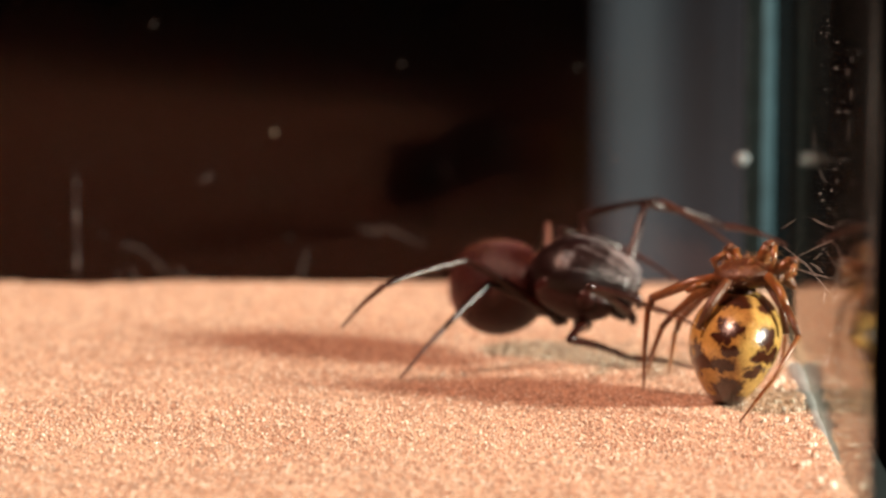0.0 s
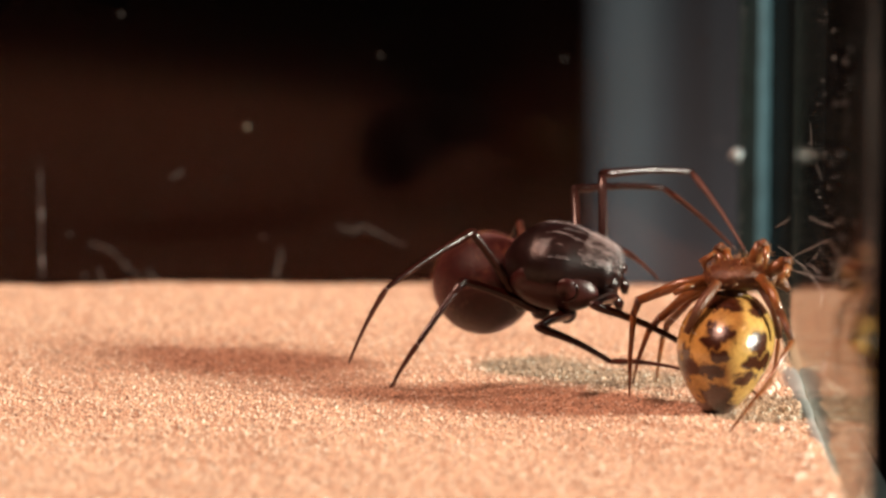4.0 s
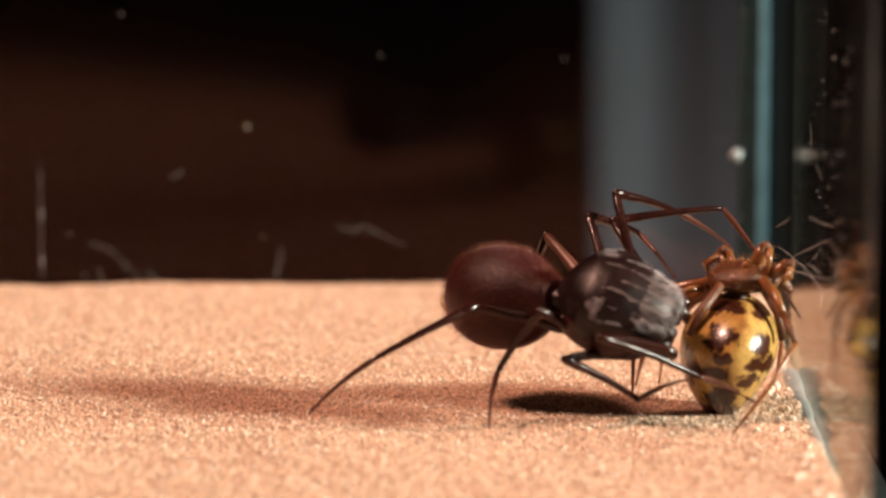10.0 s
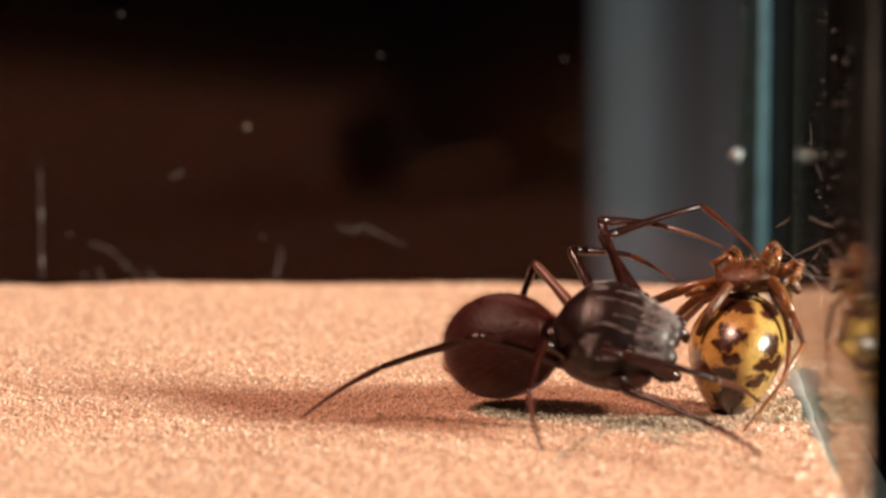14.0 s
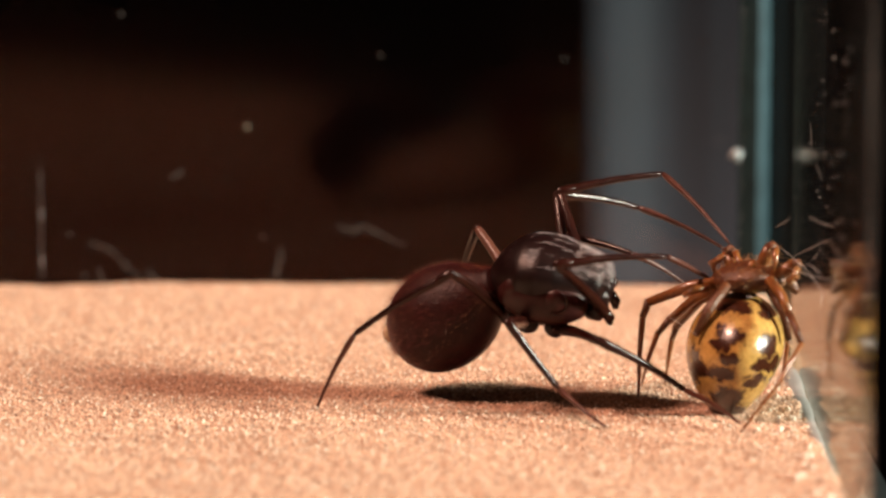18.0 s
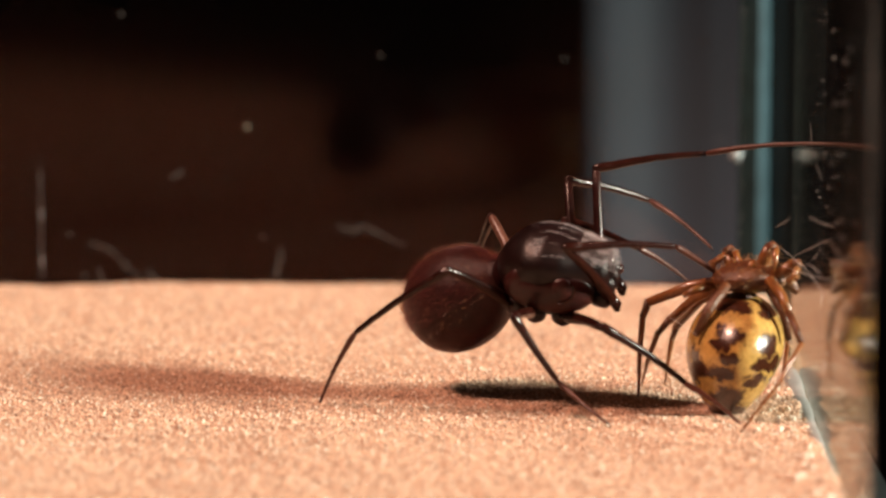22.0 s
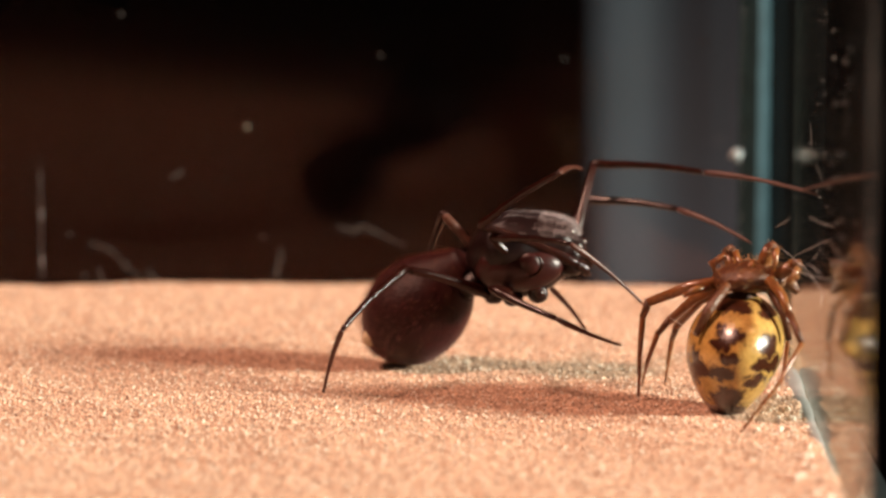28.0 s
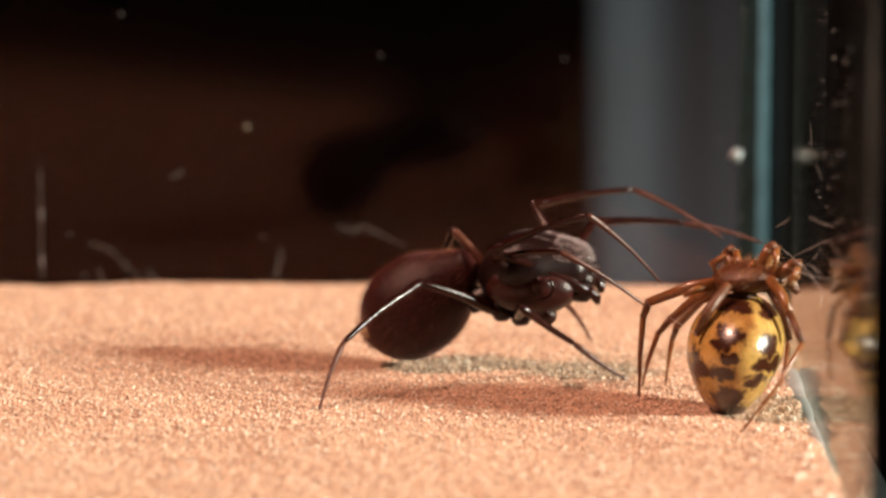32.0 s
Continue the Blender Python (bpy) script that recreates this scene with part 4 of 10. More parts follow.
    walk(limb['R1'][0], [
        (0, mm(1.906, -0.611, -0.6, 5.5, -30.1, -119)), (1, mm(1.907, -0.578, -0.627, 3.4, -31.7, -115.4)), (1.25, mm(1.906, -0.542, -0.665, 1.3, -34.4, -111.9)),
        (1.5, mm(1.898, -0.508, -0.705, -1.1, -37, -107.9)), (1.75, mm(1.884, -0.478, -0.745, -3.9, -39.4, -103.8)), (2, mm(1.862, -0.451, -0.787, -7, -41.7, -99.1)),
        (2.25, mm(1.894, -0.488, -0.753, -1.8, -40.9, -106)), (2.5, mm(1.916, -0.527, -0.718, 3.1, -39.7, -112.5)), (2.75, mm(1.928, -0.568, -0.68, 7.5, -38.1, -118.7)),
        (3, mm(1.93, -0.609, -0.641, 11.7, -36.1, -124.4)), (3.25, mm(1.885, -0.561, -0.606, -1.2, -27.1, -108.7)), (3.5, mm(1.834, -0.552, -0.552, -10.1, -16.2, -96.2)),
        (4.5, mm(1.846, -0.534, -0.579, -8.5, -20.5, -98.5)), (5.5, mm(1.86, -0.521, -0.609, -6.7, -24.9, -101)), (5.75, mm(1.882, -0.516, -0.653, -3.5, -31, -105.2)),
        (6, mm(1.906, -0.522, -0.696, 0.7, -36.9, -110.3)), (6.5, mm(1.915, -0.569, -0.649, 4.5, -34.3, -116.2)), (7, mm(1.911, -0.618, -0.604, 8, -31.3, -121.4)),
        (7.12, mm(1.909, -0.604, -0.61, 6.2, -31, -118.8)), (7.25, mm(1.905, -0.589, -0.615, 4.4, -30.7, -116)), (7.38, mm(1.901, -0.573, -0.619, 2.5, -30.2, -113.4)),
        (7.5, mm(1.895, -0.559, -0.623, 0.7, -29.8, -110.8)), (7.67, mm(1.884, -0.547, -0.618, -1.5, -28.1, -107.7)), (7.83, mm(1.874, -0.539, -0.61, -3.5, -26.3, -104.8)),
        (8, mm(1.862, -0.531, -0.602, -5.5, -24.4, -101.9)), (8.5, mm(1.898, -0.523, -0.674, -0.3, -34.3, -108.8)), (9, mm(1.935, -0.549, -0.741, 7.4, -43.6, -118.1)),
        (9.5, mm(1.936, -0.666, -0.619, 21.8, -37.7, -136.5)), (10, mm(1.942, -0.682, -0.624, 25.9, -39.5, -141.8)), (11, mm(1.952, -0.717, -0.631, 35.7, -42.7, -154)),
        (12, mm(1.953, -0.727, -0.632, 38.6, -43.4, -157.4)), (13, mm(1.94, -0.742, -0.609, 41.3, -41.9, -160.9)), (14, mm(1.979, -0.712, -0.696, 38, -48.6, -156.2)),
        (14.5, mm(1.985, -0.714, -0.713, 39.1, -50.2, -157.4)), (15.5, mm(1.954, -0.645, -0.667, 18.7, -41.9, -135.7)), (16.5, mm(1.906, -0.622, -0.595, 5.3, -30, -120.7)),
        (16.75, mm(1.913, -0.634, -0.599, 7.9, -31.7, -124.4)), (17, mm(1.919, -0.646, -0.601, 10.6, -33.3, -128)), (18, mm(1.941, -0.612, -0.662, 10.5, -39, -127.1)),
        (19, mm(1.908, -0.675, -0.575, 13.3, -31.4, -131.6)), (19.5, mm(1.894, -0.712, -0.551, 18.2, -30.9, -138.6)), (20, mm(1.869, -0.745, -0.526, 22.5, -29.6, -145.3)),
        (21, mm(1.918, -0.705, -0.582, 21.6, -35.6, -143.1)), (21.5, mm(1.948, -0.643, -0.654, 15.2, -40.3, -134)), (22, mm(1.95, -0.601, -0.698, 10, -42.4, -127.3)),
        (23, mm(1.953, -0.598, -0.712, 10.4, -43.7, -127.6)), (23.5, mm(1.928, -0.529, -0.776, 0.3, -45.8, -114.9)), (24, mm(1.874, -0.465, -0.758, -11.3, -39.9, -101.5)),
        (24.5, mm(1.852, -0.466, -0.684, -15.2, -31.7, -97.8)), (24.62, mm(1.901, -0.563, -0.629, -5.3, -31, -112.5)), (24.75, mm(1.897, -0.664, -0.566, 3.5, -28.4, -125.9)),
        (24.88, mm(1.845, -0.754, -0.506, 11, -24.4, -138.1)), (25, mm(1.756, -0.819, -0.462, 16.9, -19.3, -148.9)), (25.5, mm(1.766, -0.799, -0.463, 25.2, -24.7, -164.4)),
        (27.5, mm(1.578, -0.868, -0.444, 23, -9.1, -160.7)), (27.75, mm(1.706, -0.822, -0.446, 24.3, -19.3, -161.5)), (28, mm(1.831, -0.78, -0.497, 25.8, -29.9, -162.4)),
        (28.25, mm(1.783, -0.796, -0.471, 25.1, -25.6, -161.8)), (28.5, mm(1.733, -0.813, -0.452, 24.7, -21.3, -161.1)), (28.75, mm(1.733, -0.818, -0.453, 22.6, -20.4, -157.7)),
        (29, mm(1.732, -0.824, -0.454, 20.6, -19.1, -154.3)), (29.12, mm(1.743, -0.818, -0.457, 20.8, -20.2, -154.6)), (29.25, mm(1.754, -0.813, -0.46, 21.1, -21.2, -154.8)),
        (29.38, mm(1.764, -0.808, -0.463, 21.2, -22.2, -155)), (29.5, mm(1.774, -0.803, -0.467, 21.4, -23, -155.2)), (30, mm(1.878, -0.734, -0.535, 14.5, -30.1, -142.9)),
        (30.5, mm(1.867, -0.748, -0.524, 16.7, -29.6, -146.2)), (30.75, mm(1.835, -0.773, -0.5, 20.3, -27.8, -151.9)), (31, mm(1.797, -0.792, -0.477, 23.6, -25.7, -157.3)),
        (31.5, mm(1.868, -0.768, -0.525, 27.4, -33.5, -162.3)), (32, mm(1.776, -0.797, -0.468, 28.4, -25.4, -163.8))])
    walk(limb['R1'][1], [
        (0, mm(0.475, -3.188, 1.108, 0, 21, 53.3)), (1, mm(0.663, -3.194, 1.165, 0.9, 17.1, 55.9)), (1.25, mm(0.859, -3.151, 1.26, -1.8, 15.6, 46.6)),
        (1.5, mm(1.058, -3.097, 1.344, -4.2, 13.6, 37.4)), (1.75, mm(1.257, -3.034, 1.418, -6.3, 11.4, 28.4)),
        (2, mm(1.457, -2.961, 1.481, -7.9, 8.8, 19.6)), (2.25, mm(1.184, -2.961, 1.478, -7, 11.4, 25.5)),
        (2.5, mm(0.913, -2.948, 1.459, -5.8, 13.8, 31.6)), (2.75, mm(0.644, -2.92, 1.423, -4.3, 16.1, 37.7)),
        (3, mm(0.379, -2.878, 1.371, -2.5, 18.2, 44)), (3.25, mm(0.915, -3.429, 0.952, -4.9, 21.5, 36.4)),
        (3.5, mm(1.478, -3.804, 0.397, -7.7, 24.4, 28.5)), (4.5, mm(1.374, -3.689, 0.616, -7.4, 22, 29.5)),
        (5.5, mm(1.269, -3.555, 0.823, -7, 19.5, 30.4)), (5.75, mm(1.114, -3.333, 1.101, -8.2, 14.5, 26.8)),
        (6, mm(0.962, -3.077, 1.35, -9.1, 9.4, 23.3)), (6.5, mm(0.674, -3.098, 1.268, -6.5, 15.4, 38)), (7, mm(0.392, -3.1, 1.167, -2.2, 20.4, 53.5)),
        (7.12, mm(0.504, -3.161, 1.148, -4.9, 15.4, 45.6)), (7.25, mm(0.618, -3.218, 1.125, -6.9, 10.2, 38.1)),
        (7.38, mm(0.732, -3.272, 1.1, -8.1, 4.7, 30.8)), (7.5, mm(0.848, -3.321, 1.071, -8.7, -0.7, 23.6)),
        (7.67, mm(0.971, -3.41, 0.988, -8.6, 5, 38.5)), (7.83, mm(1.095, -3.492, 0.899, -7, 10.3, 53.6)), (8, mm(1.22, -3.566, 0.805, -4, 14.9, 69.2)),
        (8.5, mm(0.991, -3.186, 1.247, -8.2, 21.7, 52.5)), (9, mm(0.773, -2.724, 1.609, -14.6, 26.7, 34.3)),
        (9.5, mm(-0.025, -2.522, 1.459, -21.9, 23.7, 16.5)), (10, mm(-0.123, -2.309, 1.542, -22.6, 26.5, 14.8)),
        (11, mm(-0.297, -1.811, 1.682, -22.9, 31.4, 14.4)), (12, mm(-0.331, -1.679, 1.709, -25.6, 23.3, 9.4)),
        (13, mm(-0.457, -1.573, 1.663, -24.6, 24.9, 11.9)), (14, mm(-0.08, -1.62, 1.861, -26.1, 21.6, 8.2)),
        (14.5, mm(-0.031, -1.551, 1.903, -20.9, 31.2, 20.9)), (15.5, mm(0.14, -2.417, 1.608, -16.2, 18.2, 30.7)),
        (16.5, mm(0.4, -3.158, 1.11, -13.9, 4.8, 39.1)), (16.75, mm(0.279, -3.028, 1.191, -13.8, -1.5, 41.2)),
        (17, mm(0.161, -2.89, 1.264, -13.9, -7.7, 43.3)), (18, mm(0.347, -2.726, 1.482, -12.1, -3.6, 30.9)),
        (19, mm(-0.023, -2.848, 1.202, -12.2, -5, 33)), (19.5, mm(-0.301, -2.643, 1.198, -12.6, -4.4, 37.8)),
        (20, mm(-0.566, -2.428, 1.16, -12.6, -3.9, 38.5)), (21, mm(-0.297, -2.366, 1.402, -12.6, -3.5, 37.5)),
        (21.5, mm(0.144, -2.512, 1.549, -12, -1, 30)), (22, mm(0.427, -2.604, 1.598, -12, 0.9, 29)), (23, mm(0.456, -2.549, 1.645, -12, 3, 27.8)),
        (23.5, mm(0.923, -2.686, 1.663, -11.9, 4.9, 30.7)), (24, mm(1.351, -3.028, 1.424, -11.9, 4.2, 30)),
        (24.5, mm(1.457, -3.335, 1.108, -12, 7.8, 29.3)), (24.62, mm(0.785, -3.261, 1.126, -13.9, -8.4, 15)),
        (24.75, mm(0.135, -3.088, 1.055, -11.4, -24.1, -0.6)), (24.88, mm(-0.467, -2.824, 0.899, -3, -37.8, -20.3)),
        (25, mm(-0.998, -2.477, 0.665, 13.4, -46.9, -47)), (25.5, mm(-1.212, -1.634, 0.964, 14.3, -39.7, -48.1)),
        (27.5, mm(-1.599, -1.974, 0.098, 28.9, -54, -69.7)), (27.75, mm(-1.341, -1.843, 0.682, 7.3, -43.6, -43.7)),
        (28, mm(-0.984, -1.672, 1.201, -4.8, -29.2, -26.5)), (28.25, mm(-1.135, -1.758, 1, 5.7, -32.9, -47.8)),
        (28.5, mm(-1.271, -1.838, 0.786, 17.3, -32.7, -70)), (28.75, mm(-1.223, -2.03, 0.73, 6.9, -39.7, -51.7)),
        (29, mm(-1.166, -2.219, 0.667, -6.8, -43.4, -30.4)), (29.12, mm(-1.144, -2.193, 0.719, -6.4, -40.1, -31)),
        (29.25, mm(-1.121, -2.168, 0.769, -6, -36.8, -31.6)), (29.38, mm(-1.097, -2.142, 0.819, -5.7, -33.6, -32.2)),
        (29.5, mm(-1.072, -2.115, 0.869, -5.5, -30.3, -32.7)), (30, mm(-0.474, -2.512, 1.172, 1.5, -31.2, -46.3)),
        (30.5, mm(-0.593, -2.395, 1.161, -0.8, -31.7, -41.9)), (30.75, mm(-0.824, -2.194, 1.088, -4.2, -28.9, -35.4)),
        (31, mm(-1.036, -1.98, 0.997, -7.2, -25.8, -29.2)), (31.5, mm(-0.838, -1.633, 1.354, -9.4, -17.7, -24.3)),
        (32, mm(-1.178, -1.656, 0.995, -11.9, -24.3, -16))])
    walk(limb['R1'][2], [
        (0, mm(2.48, -0.502, -0.18, 0, -14.9, -52)), (1, mm(2.588, -0.354, 0.108, 3.1, -14.5, -64.1)),
        (1.25, mm(3.237, -0.639, 0.296, -1.7, -4.1, -45.3)), (1.5, mm(3.829, -0.976, 0.498, -3, 6.8, -27)),
        (1.75, mm(4.352, -1.357, 0.711, -0.6, 16.9, -7.8)), (2, mm(4.799, -1.77, 0.93, 5.5, 25.1, 13.3)),
        (2.25, mm(4.361, -1.444, 0.77, -2.8, 17.8, -5.9)), (2.5, mm(3.884, -1.123, 0.601, -8, 8.7, -23.5)),
        (2.75, mm(3.373, -0.81, 0.426, -10.2, -1.1, -40.1)), (3, mm(2.833, -0.51, 0.248, -9.5, -10.8, -56.9)),
        (3.25, mm(3.603, -1.446, -0.363, -10.3, -6.7, -52.7)), (3.5, mm(4.352, -2.243, -1.086, -10.8, -2.5, -48.5)),
        (4.5, mm(4.273, -2.051, -0.727, -11.1, 4.4, -39.7)), (5.5, mm(4.189, -1.843, -0.376, -10.3, 11.2, -30.8)),
        (5.75, mm(4.218, -1.767, 0.202, -12.4, 0.1, -41.6)), (6, mm(4.215, -1.675, 0.762, -12.3, -10.9, -52.4)),
        (6.5, mm(3.401, -0.965, 0.314, -12.3, -12.8, -52.5)), (7, mm(2.392, -0.393, -0.082, -12.3, -14.7, -52.6)),
        (7.12, mm(2.926, -0.687, 0.195, -16.4, -8.3, -33.7)), (7.25, mm(3.401, -1.039, 0.492, -18.1, -1.1, -15.4)),
        (7.38, mm(3.808, -1.442, 0.802, -17.6, 6.2, 2.7)), (7.5, mm(4.139, -1.886, 1.117, -14.7, 12.8, 21.4)),
        (7.67, mm(3.773, -1.185, 0.677, -12.1, 18.6, 32.1)), (7.83, mm(3.192, -0.649, 0.257, -8.2, 23.8, 43.6)),
        (8, mm(2.452, -0.323, -0.12, -3.1, 28, 55.9)), (8.5, mm(3.023, -0.541, -0.082, -7.8, 34.1, 45.9)),
        (9, mm(3.423, -0.916, -0.004, -14.2, 39.3, 34.5)), (9.5, mm(3.128, -1.588, 0.017, -11.2, 45.5, 39.2)),
        (10, mm(2.982, -1.487, -0.063, -11.6, 50.6, 38.8)), (11, mm(2.672, -1.046, -0.187, -14.1, 52.5, 35.6)),
        (12, mm(2.923, -1.141, 0.289, -10.9, 61.6, 39.7)), (13, mm(2.73, -0.904, 0.15, -11.5, 62.2, 39)),
        (14, mm(3.223, -1.141, 0.537, -8.6, 61.1, 42.2)), (14.5, mm(2.838, -0.456, 0.042, -26.4, 56.6, 21.7)),
        (15.5, mm(3.072, -0.674, 0.486, -5.4, 48.7, 46.4)), (16.5, mm(3.175, -0.899, 0.811, 7.4, 37, 63.1)),
        (16.75, mm(2.979, -0.663, 1.284, -1.7, 34, 48.2)), (17, mm(2.75, -0.45, 1.747, -9.3, 29.3, 34.6)),
        (18, mm(3.422, -0.884, 1.706, -3.5, 30.4, 46.1)), (19, mm(2.978, -0.902, 1.516, -3.3, 28, 46.5)),
        (19.5, mm(2.527, -0.447, 1.472, -5.2, 29.5, 42.6)), (20, mm(2.239, -0.198, 1.402, -6.8, 32.1, 39.1)),
        (21, mm(2.546, -0.184, 1.62, -6.2, 35.6, 40.4)), (21.5, mm(3.252, -0.717, 1.613, -2.4, 35.1, 46.8)),
        (22, mm(3.567, -0.864, 1.545, -3.3, 35.6, 45.3)), (23, mm(3.627, -0.875, 1.454, -3.2, 37.6, 45.4)),
        (23.5, mm(4.001, -0.862, 1.356, -0.1, 36.1, 50.6)), (24, mm(4.451, -1.236, 1.162, -0.4, 31.2, 50)),
        (24.5, mm(4.559, -1.594, 0.618, -1, 28.9, 49)), (24.62, mm(4.217, -2.343, 1.65, 3.3, 22.4, 57.7)),
        (24.75, mm(3.414, -3.124, 2.52, 6.3, 15.4, 65.6)), (24.88, mm(2.196, -3.807, 3.098, 8.2, 8.2, 72.9)),
        (25, mm(0.675, -4.27, 3.288, 9.2, 0.8, 80)), (25.5, mm(0.633, -3.687, 3.26, 9.3, 4, 83.9)), (27.5, mm(-0.867, -3.952, 3.004, 9.7, -6.7, 87.8)),
        (27.75, mm(0.539, -3.637, 3.161, 9.9, 1.5, 86.6)), (28, mm(1.82, -3.068, 2.956, 10, 9.7, 85.4)),
        (28.25, mm(0.89, -3.991, 2.95, 10.5, 7.9, 88.8)), (28.5, mm(-0.237, -4.675, 2.728, 11, 6.1, 92.1)),
        (28.75, mm(0.489, -4.197, 3.026, 9.9, 5.3, 83.5)), (29, mm(1.086, -3.539, 3.132, 9, 4.4, 74.8)),
        (29.12, mm(1.21, -3.61, 3.031, 7.4, 7.2, 58.1)), (29.25, mm(1.327, -3.675, 2.921, 5, 9.5, 41.2)),
        (29.38, mm(1.436, -3.734, 2.804, 2, 10.9, 24.1)), (29.5, mm(1.538, -3.788, 2.679, -1.3, 11.4, 6.9)),
        (30, mm(1.647, -4.734, 3.032, -1.8, 26.2, 4.6)), (30.5, mm(1.683, -4.434, 3.046, -1, 12.7, 6.6)),
        (30.75, mm(1.74, -4.013, 2.824, 0.8, 30.5, 14.4)), (31, mm(1.784, -3.557, 2.562, 6.9, 47.6, 25.9)),
        (31.5, mm(2.281, -3.039, 2.443, 15.9, 43.4, 38.2)), (32, mm(1.967, -2.561, 2.472, 13.4, 44.2, 34.6))])
    walk(limb['R2'][0], [
        (0, mm(0.501, -0.895, -1.253, 0, -9.5, -95.1)), (1, mm(0.501, -0.895, -1.253, 0.8, -9.8, -99.8)),
        (2, mm(0.501, -0.895, -1.253, 1.5, -11.4, -103.9)), (3, mm(0.501, -0.895, -1.253, 1, -11.5, -101.5)),
        (3.5, mm(0.501, -0.895, -1.253, 2.1, -9.1, -106.8)), (5.5, mm(0.501, -0.895, -1.253, 1.3, -14.9, -101.8)),
        (6, mm(0.501, -0.895, -1.253, 1.4, -15.2, -102.3)), (7, mm(0.501, -0.895, -1.253, 2.1, -18.5, -105)),
        (7.5, mm(0.501, -0.895, -1.253, 2.3, -19.2, -105.5)), (8, mm(0.501, -0.895, -1.253, 1.7, -23.1, -103.8)),
        (9, mm(0.501, -0.895, -1.253, 6.3, -31.1, -115.5)), (9.5, mm(0.501, -0.895, -1.253, 13.5, -28.7, -129.8)),
        (10, mm(0.501, -0.895, -1.253, 14.6, -30.3, -132.1)), (11, mm(0.501, -0.895, -1.253, 17.3, -38.1, -137.1)),
        (11.25, mm(0.501, -0.895, -1.253, 12.2, -43.8, -129)), (11.5, mm(0.501, -0.895, -1.253, 5.5, -48.7, -119.4)),
        (11.75, mm(0.501, -0.895, -1.253, -3.1, -52.7, -108)), (12, mm(0.501, -0.895, -1.253, -13.7, -55.4, -94.6)),
        (13, mm(0.501, -0.895, -1.253, -6.3, -56.8, -103.5)), (14, mm(0.501, -0.895, -1.253, -24.8, -57.5, -81.2)),
        (14.5, mm(0.501, -0.895, -1.253, -31.5, -57.8, -73.1)), (15.17, mm(0.501, -0.895, -1.253, -38.7, -47.2, -64.8)),
        (15.83, mm(0.501, -0.895, -1.253, -46, -26.6, -55.8)), (16.5, mm(0.501, -0.895, -1.253, -47.7, -15.3, -52.3)),
        (17, mm(0.501, -0.895, -1.253, -47.8, -17.8, -52.1)), (17.33, mm(0.501, -0.895, -1.253, -47.8, -16.8, -52.1)),
        (17.67, mm(0.501, -0.895, -1.253, -47.8, -15.8, -52.1)), (18, mm(0.501, -0.895, -1.253, -47.8, -14.8, -52.1)),
        (19, mm(0.501, -0.895, -1.253, -45.4, -20.2, -59.7)), (19.5, mm(0.501, -0.895, -1.253, -42.1, -27.9, -67.8)),
        (20, mm(0.501, -0.895, -1.253, -38.7, -34.6, -74.5)), (21, mm(0.501, -0.895, -1.253, -43.5, -30.9, -65.5)),
        (21.5, mm(0.501, -0.895, -1.253, -45.8, -20.9, -61.1)), (22, mm(0.501, -0.895, -1.253, -47.5, -15.4, -55.6)),
        (23, mm(0.501, -0.895, -1.253, -48.3, -11.5, -52.3)), (23.25, mm(0.501, -0.895, -1.253, -47.9, -11.5, -54.2)),
        (23.5, mm(0.501, -0.895, -1.253, -47.5, -11.4, -56.2)), (23.75, mm(0.501, -0.895, -1.253, -48, -14, -54)),
        (24, mm(0.501, -0.895, -1.253, -48.6, -16.5, -51.7)), (24.25, mm(0.501, -0.895, -1.253, -40.5, -18.7, -72.5)),
        (24.5, mm(0.501, -0.895, -1.253, -32, -18.6, -93.5)), (25, mm(0.501, -0.895, -1.253, -27.5, -26, -105.6)),
        (25.5, mm(0.501, -0.895, -1.253, -27.1, -35, -107.1)), (25.9, mm(0.501, -0.895, -1.253, -25.7, -36.5, -109.5)),
        (26.3, mm(0.501, -0.895, -1.253, -22, -39.7, -115.5)), (26.7, mm(0.501, -0.895, -1.253, -16.9, -43.1, -123.4)),
        (27.1, mm(0.501, -0.895, -1.253, -11.8, -45.5, -130.7)), (27.5, mm(0.501, -0.895, -1.253, -9.5, -46.4, -133.9)),
        (28, mm(0.501, -0.895, -1.253, 1.4, -55.2, -148.9)), (28.5, mm(0.501, -0.895, -1.253, -0.6, -59.2, -146.4)),
        (29, mm(0.501, -0.895, -1.253, -7.2, -73.6, -139)), (29.5, mm(0.501, -0.895, -1.253, -7.4, -64.1, -138.9)),
        (30, mm(0.501, -0.895, -1.253, 2.3, -58.5, -149.7)), (30.5, mm(0.501, -0.895, -1.253, 8.3, -62.4, -156.7)),
        (31, mm(0.501, -0.895, -1.253, 10.4, -54.4, -159)), (31.5, mm(0.501, -0.895, -1.253, 26.2, -52.6, -178.7)),
        (32, mm(0.501, -0.895, -1.253, 27.7, -47.5, 179.4))])
